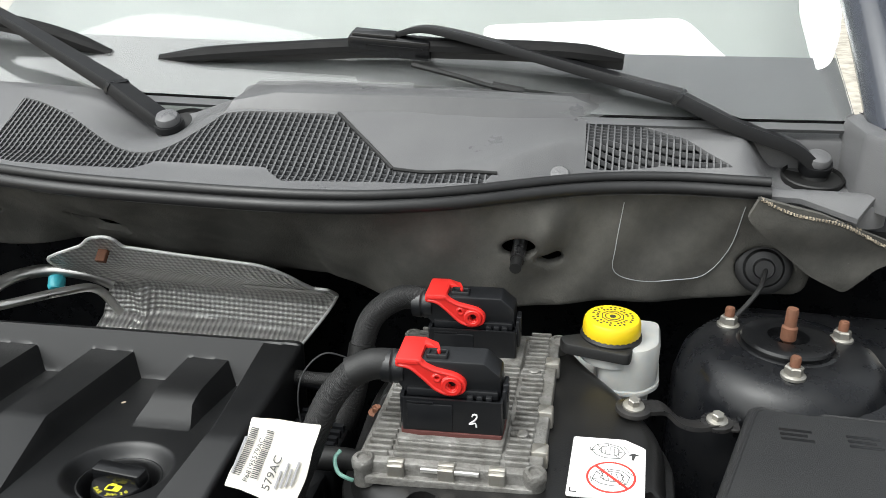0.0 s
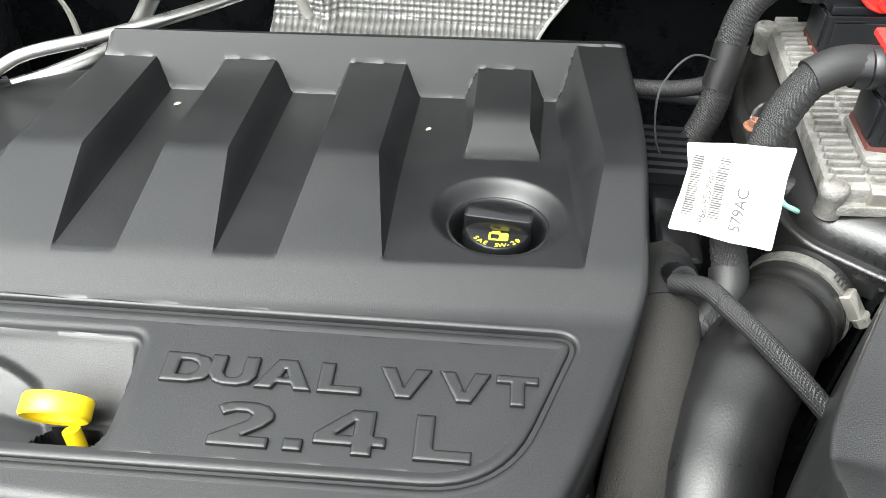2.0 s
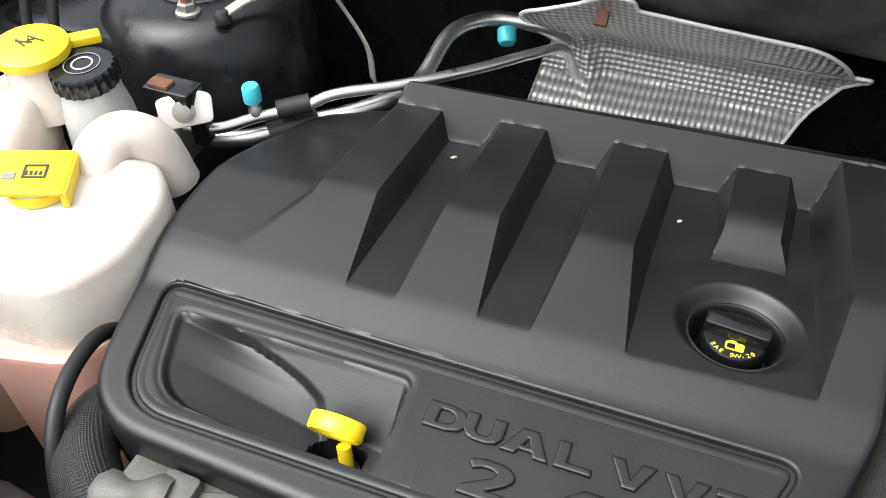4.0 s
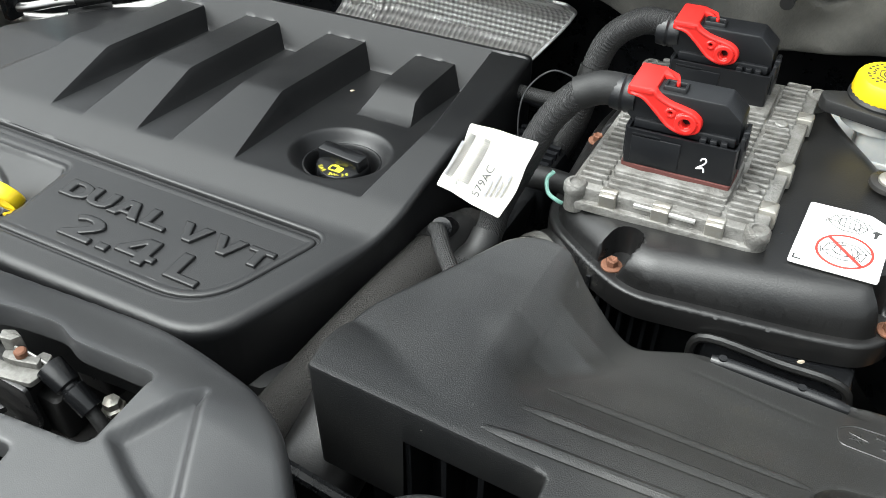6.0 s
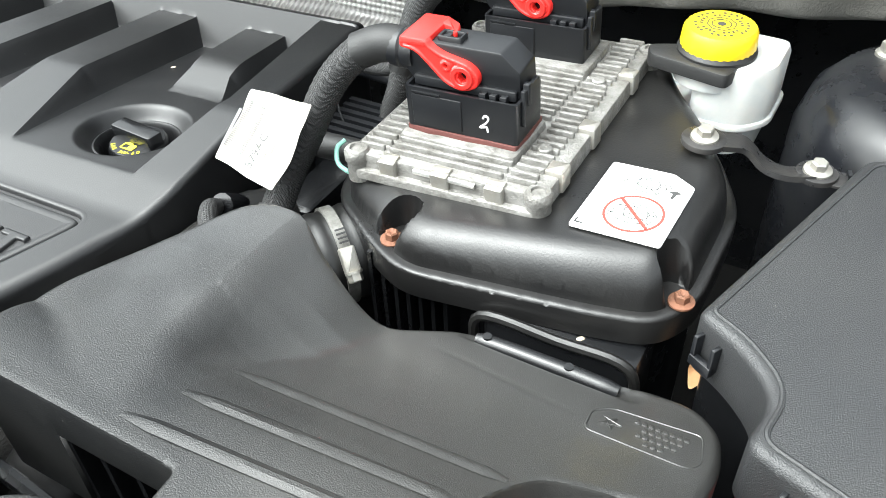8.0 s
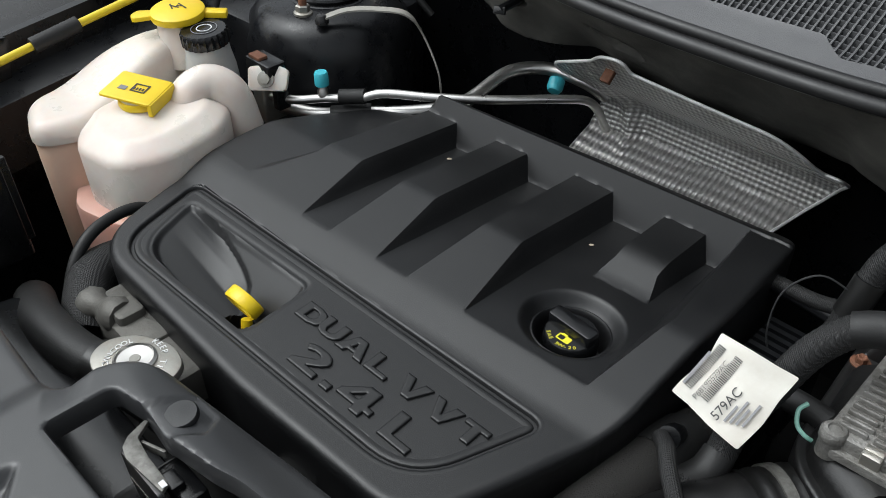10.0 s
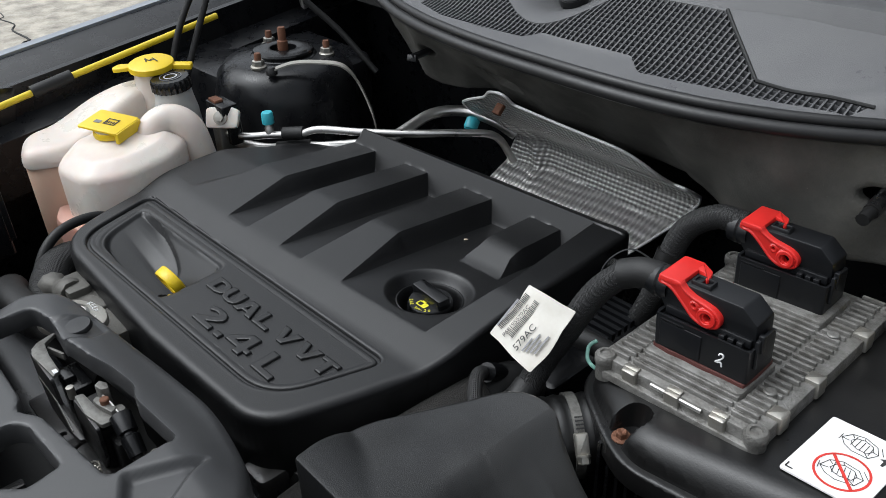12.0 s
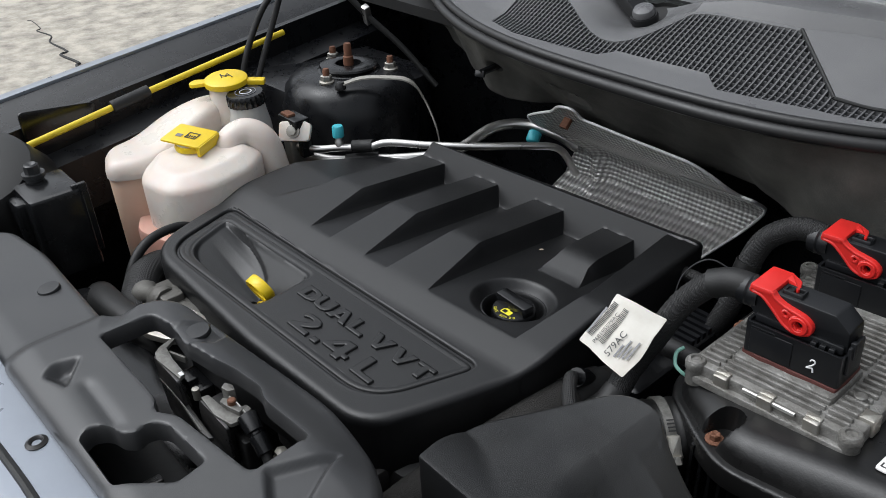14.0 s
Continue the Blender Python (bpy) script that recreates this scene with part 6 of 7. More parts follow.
def wiper(label, head, bar, blade):
    """head: from the pivot to the joint; bar: from the joint to the blade; blade: along its length."""
    w = thing("windscreen_wiper", label, "wiper", "windscreen wipers")
    head, bar, blade = [[Vector(p) for p in line] for line in (head, bar, blade)]
    pivot = head[0]
    slab = [(0.0135, 0.001), (0.0115, 0.006), (-0.0115, 0.006), (-0.0135, 0.001), (-0.0135, -0.007), (-0.011, -0.007), (-0.011, -0.003), (0.011, -0.003), (0.011, -0.007), (0.0135, -0.007)]
    part("arm_head", tube(head, 1.12, 10, 6, section=slab), wiper_black, w, sharp=30)
    part("arm_eye", moved(lathe([(0.0, -0.008), (0.0185, -0.008), (0.0195, 0.0), (0.018, 0.005), (0.0, 0.005)], 28), onto(pivot, (0.05, -0.4, 1))), wiper_black, w)
    part("arm_joint", tube([head[-1].lerp(head[-2], 0.12), bar[0].lerp(bar[1], 0.03)], 1.22, 10, 2, section=slab), gloss_plastic, w, sharp=30)
    part("arm_bar", tube(bar, lambda t: 1.12 - 0.62 * t, 10, 8, section=slab), wiper_black, w, sharp=30)
    part("pivot_cap", moved(lathe([(0.0, 0), (0.0155, 0), (0.0155, 0.006), (0.0135, 0.0095), (0.008, 0.0115), (0.0, 0.012)], 28), onto(pivot + Vector((0, -0.001, 0.004)), (0.05, -0.4, 1))), cobraid_linksplastic, w, "round grey pivot cap")
    part("pivot_post", moved(lathe([(0.0, 0), (0.017, 0), (0.015, 0.03), (0.0, 0.03)], 20), pose(pivot.x, pivot.y, pivot.z - 0.032)), rubber, w)
    fin = [(0.011, -0.007), (0.0105, 0.0), (0.006, 0.006), (0.0, 0.0085), (-0.005, 0.0085), (-0.0095, 0.001), (-0.011, -0.007)]
    part("blade", tube(blade, lambda t: 0.55 + 0.5 * min(1, 9 * t, 9 * (1 - t)), 7, 10, section=fin), blade_black, w, sharp=30)
    part("rubber_edge", tube([p + Vector((0, 0.0, -0.008)) for p in blade], lambda t: 0.8 + 0.2 * min(1, 9 * t, 9 * (1 - t)), 4, 10, section=[(0.002, 0.005), (-0.002, 0.005), (-0.001, -0.009), (0.001, -0.009)]), seal_rubber, w)
    mid = blade[len(blade) // 2]
    turn = Matrix.Translation(mid) @ pose(0, 0, 0, 15, 3, math.degrees(math.atan2(blade[-1].y - blade[0].y, blade[-1].x - blade[0].x)))
    part("blade_holder", moved(joined(block(-0.055, -0.013, -0.012, 0.055, 0.012, 0.012, 0.004, 0.004), block(-0.05, -0.01, 0.008, 0.01, 0.01, 0.0165, 0.003, 0.003)), turn), gloss_plastic, w)
    part("holder_seam", moved(block(-0.03, -0.0145, 0.002, 0.045, -0.0125, 0.004, 0, 0), turn), wiper_black, w)
    return w


wiper("black wiper with a long arm and blade on the windscreen",
      [(0.648, 1.037, 1.081), (0.62, 1.037, 1.101), (0.59, 1.037, 1.111), (0.55, 1.037, 1.124), (0.515, 1.04, 1.139), (0.482, 1.045, 1.153)],
      [(0.484, 1.045, 1.154), (0.414, 1.058, 1.167), (0.3, 1.075, 1.191), (0.199, 1.082, 1.212), (0.157, 1.085, 1.216), (0.125, 1.088, 1.208)],
      [(-0.214, 1.085, 1.164), (-0.115, 1.085, 1.176), (0.046, 1.087, 1.19), (0.116, 1.088, 1.194), (0.198, 1.087, 1.196), (0.342, 1.085, 1.196), (0.415, 1.085, 1.189)])
wiper("black wiper with its arm rising from the cowl well",
      [(-0.143, 0.963, 1.104), (-0.168, 0.97, 1.117), (-0.198, 0.98, 1.131), (-0.226, 0.99, 1.144)],
      [(-0.224, 0.99, 1.144), (-0.333, 1.03, 1.182), (-0.425, 1.06, 1.215), (-0.49, 1.08, 1.233), (-0.53, 1.1, 1.22)],
      [(-0.8, 1.13, 1.2), (-0.66, 1.12, 1.212), (-0.54, 1.11, 1.212), (-0.4, 1.098, 1.195), (-0.29, 1.09, 1.166)])
cover_rod = thing("wiper_arm", "thin black second arm below the wiper blade", "wiper arm")
part("rod", tube([(0.15, 1.062, 1.174), (0.21, 1.06, 1.162), (0.262, 1.06, 1.15), (0.33, 1.06, 1.143), (0.4, 1.06, 1.134)], 0.0035, 8), rubber, cover_rod)
part("rod_joint", tube([(0.255, 1.06, 1.152), (0.275, 1.06, 1.149), (0.295, 1.06, 1.146)], 0.0062, 8), rubber, cover_rod)

# ---- heat shield and refrigerant lines ----
shield = thing("heat_shield", "embossed bright aluminium heat shield on the firewall", "heat shield")
SHIELD = rounded([(-0.338, 0.888), (-0.333, 0.915), (-0.302, 0.932), (-0.262, 0.948), (-0.238, 0.967), (-0.214, 0.973), (-0.2, 0.97), (-0.199, 0.954), (-0.12, 0.946), (-0.012, 0.938), (0.019, 0.912), (0.03, 0.882), (0.05, 0.882), (0.053, 0.86),
                  (0.013, 0.794), (-0.05, 0.722), (-0.312, 0.71), (-0.334, 0.738), (-0.334, 0.785), (-0.316, 0.838), (-0.3, 0.864), (-0.325, 0.874)],
                 [0.01, 0.012, 0.01, 0.006, 0.01, 0.01, 0.006, 0.006, 0, 0.03, 0.02, 0.003, 0.004, 0.01, 0.04, 0.006, 0.006, 0.01, 0.02, 0.02, 0.008, 0.008], 5)


def shield_shape(x, z, d):
    y = sum(np.interp(z + o, [0.755, 0.78, 0.83, 0.9, 0.964, 0.98], [1.035, 1.048, 1.058, 0.957, 0.9, 0.886]) for o in (-0.01, 0.0, 0.01)) / 3 - 0.012 * ramp((-0.25 - x) / 0.06)
    y = y - 1.7 * np.clip(0.782 + 0.004 * np.sin(x * 22) - z, 0, 1)
    along = np.clip((0.87 - z) / 0.11, 0, 1)
    fold = np.exp(-((x + 0.292 - 0.034 * along) / 0.013) ** 2) * ramp((0.885 - z) / 0.02) * ramp((z - 0.75) / 0.03)
    rim = 0.0025 * ramp(1 - d / 0.004)
    return -(y - 0.011 * fold) + rim


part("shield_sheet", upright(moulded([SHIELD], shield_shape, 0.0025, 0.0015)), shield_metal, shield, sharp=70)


def on_shield(x, z, off):
    return Vector((x, -float(shield_shape(np.array([x]), np.array([z]), np.array([1.0]))[0]) - off, z))


part("rolled_rim", tube([on_shield(x, z, 0.001) for x, z in SHIELD[:90]], 0.0022, 6, straight=True), flange_metal, shield, "bright rolled rim")
ledge_v, ledge_f = [], []
for k in range(11):
    q = on_shield(-0.086 + 0.124 * k / 10, 0.861 + 0.004 * k / 10, 0.002)
    h = 0.0062 + 0.0008 * math.sin(k * 2.3)
    ledge_v += [tuple(q + Vector((0, dy - 1.4 * dz, dz))) for dy, dz in ((-0.001, h), (-0.001, -h), (0.0005, -h), (0.0005, h))]
for k in range(10):
    ledge_f += [[4 * k + j, 4 * k + (j + 1) % 4, 4 * k + 4 + (j + 1) % 4, 4 * k + 4 + j] for j in range(4)]
ledge_f += [[0, 1, 2, 3], [43, 42, 41, 40]]
part("side_flange", (ledge_v, ledge_f), flange_metal, shield, "bright side flange")
part("shield_clip", moved(block(-0.007, -0.004, -0.014, 0.007, 0.004, 0.014, 0.002, 0.002), Matrix.Translation(on_shield(-0.236, 0.938, 0.003)) @ pose(0, 0, 0, -45)), rust, shield, "rusty clip")

lines = thing("refrigerant_line", "bare aluminium refrigerant line with a turquoise cap", "pipe", "refrigerant lines")
part("pipe", tube([(-0.62, 0.66, 0.862), (-0.58, 0.675, 0.862), (-0.55, 0.705, 0.864), (-0.51, 0.735, 0.868), (-0.48, 0.755, 0.879), (-0.42, 0.8, 0.878), (-0.36, 0.86, 0.875), (-0.31, 0.92, 0.872), (-0.285, 0.96, 0.86), (-0.275, 0.99, 0.81)], 0.0062, 12), tube_metal, lines)
part("valve", moved(lathe([(0.0, -0.012), (0.0075, -0.012), (0.0075, 0.0), (0.006, 0.002), (0.006, 0.012), (0.0, 0.012)], 14), pose(-0.552, 0.706, 0.876)), tube_metal, lines)
part("valve_cap", moved(lathe([(0.0, 0), (0.0098, 0), (0.01, 0.003), (0.0096, 0.0165), (0.008, 0.019), (0.0, 0.019)], 22), pose(-0.552, 0.706, 0.884)), cyan_plastic, lines, "turquoise cap")
part("pipe_block", block(-0.638, 0.648, 0.822, -0.612, 0.69, 0.878, 0.004, 0.003), zinc, lines, "cast pipe block")
lines_b = thing("refrigerant_line", "thick bare aluminium refrigerant line", "pipe", "refrigerant lines")
part("pipe", tube([(-0.62, 0.675, 0.838), (-0.56, 0.7, 0.838), (-0.52, 0.74, 0.84), (-0.47, 0.775, 0.846), (-0.43, 0.83, 0.848), (-0.425, 0.87, 0.85), (-0.42, 0.94, 0.866), (-0.385, 0.985, 0.868), (-0.33, 1.0, 0.862), (-0.3, 1.02, 0.84)], 0.0095, 14), tube_metal, lines_b)
part("valve_cap", moved(lathe([(0.0, 0), (0.0118, 0), (0.0118, 0.014), (0.009, 0.019), (0.0, 0.02)], 22), onto((-0.365, 0.985, 0.857), (0.3, -0.75, -0.55))), cyan_plastic, lines_b, "turquoise cap")
for a, b in (((-0.535, 0.722, 0.866), (-0.505, 0.742, 0.87)), ((-0.545, 0.712, 0.838), (-0.505, 0.752, 0.842))):
    part("rubber_sleeve", tube([a, b], 0.0105 if a[2] > 0.85 else 0.0125, 12, straight=True), rubber, lines_b)

# ---- fluid tanks ----
tank = thing("coolant_tank", "milky white coolant tank with pink fluid and a yellow flap cap", "coolant tank")
TANK = rounded([(-0.698, 0.435), (-0.64, 0.392), (-0.562, 0.405), (-0.528, 0.46), (-0.535, 0.54), (-0.575, 0.578), (-0.66, 0.56), (-0.696, 0.5)], [0.02, 0.025, 0.025, 0.03, 0.03, 0.02, 0.03, 0.02], 6)


def tank_top(x, y, d):
    return 0.899 + 0.012 * np.clip((y - 0.4) / 0.15, 0, 1) - bullnose(d, 0.012) - 0.012 * ramp((0.03 - d) / 0.026) + 0.016 * np.exp(-((x + 0.63) / 0.03) ** 2 - ((y - 0.485) / 0.03) ** 2)


part("tank_body", moulded([TANK], tank_top, 0.0035, lambda x, y, z: 0.8), tank_plastic, tank, sharp=60)
part("tank_foot", prism(rounded([(-0.715, 0.41), (-0.64, 0.37), (-0.56, 0.39), (-0.535, 0.45), (-0.55, 0.53), (-0.68, 0.53)], 0.02, 6), 0.62, 0.806, 0.008), coolant_plastic, tank, "lower part tinted by pink coolant")
part("side_lug", joined(block(-0.71, 0.395, 0.82, -0.68, 0.42, 0.838, 0.005, 0.004), moved(lathe([(0.0, 0), (0.007, 0), (0.007, 0.02), (0.0, 0.021)], 12), pose(-0.705, 0.4, 0.826, 90))), tank_plastic, tank)
TX, TY = -0.628, 0.487
part("filler_neck", moved(lathe([(0.0, 0), (0.026, 0), (0.026, 0.02), (0.0, 0.02)], 28), pose(TX, TY, 0.905)), tank_plastic, tank)
part("cap_ring", moved(lathe([(0.0, 0), (0.0285, 0), (0.0295, 0.004), (0.0285, 0.009), (0.0, 0.009)], 32), pose(TX, TY, 0.913)), yellow_plastic, tank, "yellow cap")
flap_cap = part("cap_flap", moved(prism(rounded([(-0.036, -0.028), (0.034, -0.028), (0.034, 0.028), (-0.036, 0.028)], 0.004, 3), 0, 0.003, 0.001), pose(TX - 0.004, TY - 0.002, 0.929, 4, 5, 28)), yellow_plastic, tank, "yellow square flap")
CAPM = pose(TX - 0.004, TY - 0.002, 0.9325, 4, 5, 28)
part("flap_hinge", moved(block(0.03, -0.027, -0.014, 0.036, 0.027, 0.002, 0.001, 0.001), pose(TX - 0.004, TY - 0.002, 0.929, 4, 5, 28)), yellow_plastic, tank)
sym = moulded([rect(-0.004, -0.009, 0.016, 0.008), rect(-0.002, -0.007, 0.014, 0.006)], lambda x, y, d: 0.0004 + 0 * x, 0.0012, 0.0004)
part("printed_symbol", moved(sym, CAPM), ink, flap_cap)
for k in range(4):
    part("printed_wave", moved(prism(rect(-0.002 + k * 0.004, -0.005, 0.0 + k * 0.004, 0.0), 0, 0.0004), CAPM), ink, flap_cap)
part("printed_symbol", moved(prism(rect(-0.02, -0.01, -0.0095, -0.002), 0, 0.0004), CAPM), grey_ink, flap_cap)

steering = thing("steering_fluid_reservoir", "white reservoir with a ribbed black screw cap", "reservoir")
PX, PY = -0.664, 0.607
part("neck", moved(lathe([(0.0, 0), (0.036, 0), (0.037, 0.03), (0.034, 0.07), (0.03, 0.09), (0.028, 0.106), (0.0, 0.106)], 32), pose(PX, PY, 0.838)), reservoir_plastic, steering)
part("outlet_hump", joined(tube([(-0.605, 0.515, 0.86), (-0.612, 0.54, 0.905), (-0.606, 0.568, 0.917), (-0.589, 0.588, 0.9), (-0.58, 0.596, 0.85)], 0.0245, 18, 8)), tank_plastic, steering)
part("mounting_ear", moved(prism(rounded([(-0.026, -0.016), (0.026, -0.016), (0.03, 0.012), (0.012, 0.02), (-0.026, 0.016)], 0.006, 3), -0.004, 0.004, 0.002), Matrix.Translation((-0.594, 0.648, 0.898)) @ pose(0, 0, 0, 60, 0, 42)), tank_plastic, steering)
part("ear_bolt", moved(joined(lathe([(0.0, 0), (0.0115, 0), (0.011, 0.003), (0.0, 0.004)], 20), lathe([(0.0, 0.002), (0.0075, 0.002), (0.007, 0.009), (0.0, 0.0095)], 6)), onto((-0.592, 0.6445, 0.9), (0.6, -0.62, 0.45))), zinc, steering, "zinc bolt")
pcap = part("screw_cap", moved(lathe([(0.0, 0), (0.031, 0), (0.0315, 0.003), (0.031, 0.016), (0.029, 0.019), (0.0, 0.0195)], 72, 24, 0.03), pose(PX, PY, 0.942, 3)), gloss_plastic, steering, "ribbed black cap")
for r0, r1 in ((0.009, 0.0105), (0.0165, 0.0175)):
    g = lathe([(r0, 0), (r1, 0), (r1, 0.0006), (r0, 0.0006)], 28)
    part("moulded_ring", moved((g[0], g[1][:-2]), pose(PX, PY, 0.9615, 3)), chalk if r0 < 0.01 else grey_ink, pcap)
part("bracket_arm", joined(block(-0.64, 0.645, 0.89, -0.585, 0.675, 0.918, 0.004, 0.003), block(-0.6, 0.655, 0.85, -0.585, 0.675, 0.9, 0.003, 0.002)), gloss_plastic, steering, "black bracket arm")
part("rusty_tab", block(-0.635, 0.648, 0.917, -0.61, 0.664, 0.922, 0.003, 0.002), rust, steering, "rusty tab")

washer = thing("washer_tank", "milky washer fluid tank with a round yellow cap", "washer tank")
WASH = rounded([(-0.77, 0.39), (-0.69, 0.36), (-0.66, 0.42), (-0.69, 0.52), (-0.71, 0.6), (-0.76, 0.62), (-0.79, 0.5)], 0.03, 6)
part("tank_body", moulded([WASH], lambda x, y, d: 0.9 + 0.04 * ramp((y - 0.42) / 0.16) - bullnose(d, 0.02), 0.004, lambda x, y, z: 0.872), tank_plastic, washer, sharp=60)
part("lower_body", prism(rounded([(-0.7685, 0.3915), (-0.691, 0.3625), (-0.662, 0.42), (-0.691, 0.519), (-0.711, 0.5985), (-0.759, 0.618), (-0.788, 0.5)], 0.03, 6), 0.65, 0.88, 0.004), wash_plastic, washer, "lower part tinted by peach fluid")
WCX, WCY = -0.718, 0.602
part("filler_neck", moved(lathe([(0.0, 0), (0.034, 0), (0.031, 0.05), (0.028, 0.07), (0.0, 0.07)], 28), pose(WCX, WCY, 0.9)), tank_plastic, washer)
part("cap", moved(lathe([(0.0, 0), (0.036, 0), (0.037, 0.003), (0.036, 0.009), (0.032, 0.0115), (0.0, 0.013)], 36), pose(WCX, WCY, 0.964, 3, 3)), yellow_plastic, washer, "round yellow cap")
part("cap_tab", moved(prism(rounded([(-0.012, -0.012), (0.014, -0.016), (0.02, 0.0), (0.014, 0.016), (-0.012, 0.012)], 0.006, 3), 0, 0.006, 0.002), pose(WCX - 0.025, WCY - 0.035, 0.964, 3, 3, 230)), yellow_plastic, washer)
part("cap_hinge", moved(block(0.0, -0.008, 0.0, 0.03, 0.008, 0.008, 0.002, 0.002), pose(WCX + 0.02, WCY + 0.028, 0.962, 3, 3, 50)), yellow_plastic, washer)
for k, (a, w) in enumerate(((-20, 0.016), (20, 0.016), (-55, 0.008), (55, 0.008), (0, 0.02))):
    part("printed_symbol", moved(prism(rect(-w / 2, -0.001, w / 2, 0.001), 0, 0.0004), pose(WCX + 0.002 * k - 0.004, WCY + 0.003 * (k - 2), 0.9772, 3, 3, a)), ink, washer)

# ---- wing, apron and prop rod ----
wing = thing("front_wing", "black painted front wing with a rolled inner flange", "car wing", kind="structure")


def wing_line(x, z, y0=0.05, y1=1.15, n=12):
    return [(x - 0.13 * ((y0 + (y1 - y0) * k / n) - 0.25) * (1 if x < 0 else -1) * 0.55, y0 + (y1 - y0) * k / n, z + 0.085 * (y0 + (y1 - y0) * k / n - 0.3)) for k in range(n + 1)]


part("outer_skin", tube(wing_line(-0.985, 0.93), 1.0, 6, 4, section=[(-0.002, 0.0), (-0.004, 0.014), (-0.022, 0.016), (-0.09, -0.03), (-0.14, -0.35), (-0.012, -0.02)]), panel_paint, wing, sharp=60)
part("inner_flange", tube(wing_line(-0.929, 0.915), 1.0, 6, 4, section=[(0.06, -0.004), (0.02, 0.008), (0.0, 0.016), (-0.057, 0.024), (-0.057, 0.016), (0.06, -0.012)]), tower_paint, wing)
part("apron", tube(wing_line(-0.875, 0.83), 1.0, 4, 4, section=[(0.01, 0.1), (-0.006, 0.1), (-0.02, -0.45), (0.0, -0.45)]), tower_paint, wing)
part("apron_rail", tube(wing_line(-0.845, 0.83), 1.0, 4, 4, section=[(0.03, 0.035), (-0.03, 0.05), (-0.03, -0.05), (0.03, -0.06)]), tower_paint, wing)
part("apron_plate", moved(prism(rounded([(0.0, 0.0), (0.11, 0.0), (0.13, 0.07), (0.0, 0.09)], 0.01, 3), 0, 0.004, 0.001), Matrix.Translation((-0.862, 0.3, 0.87)) @ pose(0, 0, 0, 90, 0, 96)), gloss_plastic, wing)
rod = thing("prop_rod", "yellow bonnet prop rod clipped along the wing", "prop rod")
part("rod_bar", tube([(-0.815, 0.2, 0.905), (-0.82, 0.36, 0.928), (-0.822, 0.5, 0.949), (-0.82, 0.73, 0.983), (-0.82, 0.78, 0.99)], 0.0056, 12), yellow_paint, rod)
grip_line = [Vector((-0.8215, 0.438, 0.94)), Vector((-0.8222, 0.506, 0.95))]
part("grip", tube([grip_line[0].lerp(grip_line[1], k / 30) for k in range(31)], lambda t: 0.0105 + 0.0008 * (round(t * 30) % 2), 14, straight=True), rubber, rod, "ribbed black rubber grip")
lift = thing("cable_loom", "black cable loom looping over the strut tower", "cable")
part("hose_run", tube([(-0.8, 0.66, 0.9), (-0.81, 0.7, 0.985), (-0.815, 0.76, 1.06), (-0.8, 0.83, 1.09), (-0.76, 0.88, 1.055), (-0.725, 0.913, 1.005), (-0.68, 0.95, 0.95), (-0.62, 0.98, 0.88)], 0.0058, 12), rubber, lift)
part("hose_run", tube([(-0.79, 0.685, 0.9), (-0.8, 0.72, 0.96), (-0.82, 0.78, 1.05), (-0.85, 0.85, 1.16)], 0.0058, 12), rubber, lift)
part("loom_clip", moved(block(-0.007, -0.007, -0.02, 0.007, 0.007, 0.02, 0.003, 0.003), pose(-0.73, 0.91, 1.012, 20, 20, 0)), clip_metal, lift)
strap = thing("ground_strap", "pale flat ground strap from the strut tower", "strap")
part("strap_band", tube([(-0.608, 0.762, 0.946), (-0.592, 0.79, 0.953), (-0.566, 0.82, 0.953), (-0.536, 0.85, 0.946), (-0.53, 0.875, 0.91), (-0.506, 0.881, 0.86), (-0.505, 0.888, 0.81)], 1.0, 4, 8, section=[(0.007, 0.0012), (-0.007, 0.0012), (-0.007, -0.0012), (0.007, -0.0012)]), strap_grey, strap)
part("terminal", moved(lathe([(0.0, 0), (0.01, 0), (0.01, 0.005), (0.006, 0.012), (0.0, 0.013)], 12), pose(-0.61, 0.758, 0.938)), dark_steel, strap)

wing_r = thing("front_wing", "dark right wing apron beside the fuse box", "car wing", kind="structure")
part("inner_flange", tube(wing_line(0.9, 0.93), 1.0, 4, 4, section=[(0.05, 0.01), (-0.05, 0.022), (-0.05, 0.016), (0.05, 0.004)]), body_paint, wing_r)
part("apron", tube(wing_line(0.86, 0.83), 1.0, 4, 4, section=[(0.01, 0.1), (-0.006, 0.1), (-0.02, -0.45), (0.0, -0.45)]), tower_paint, wing_r)

# ---- radiator support cover ----
CARRIER = rounded([(-0.6, 0.11), (-0.42, 0.085), (-0.19, 0.089), (0.02, 0.097), (0.2, 0.06), (0.27, 0.09), (0.24, 0.18), (0.165, 0.262), (0.13, 0.28), (0.08, 0.29), (0.04, 0.294), (-0.03, 0.287), (-0.12, 0.274), (-0.17, 0.266), (-0.197, 0.238), (-0.203, 0.194),
                   (-0.24, 0.193), (-0.44, 0.2), (-0.56, 0.19)],
                  [0.03, 0.05, 0, 0, 0.03, 0.05, 0.05, 0.02, 0.02, 0.02, 0.02, 0.02, 0.02, 0.02, 0.02, 0.006, 0.006, 0.02, 0.03], 5)
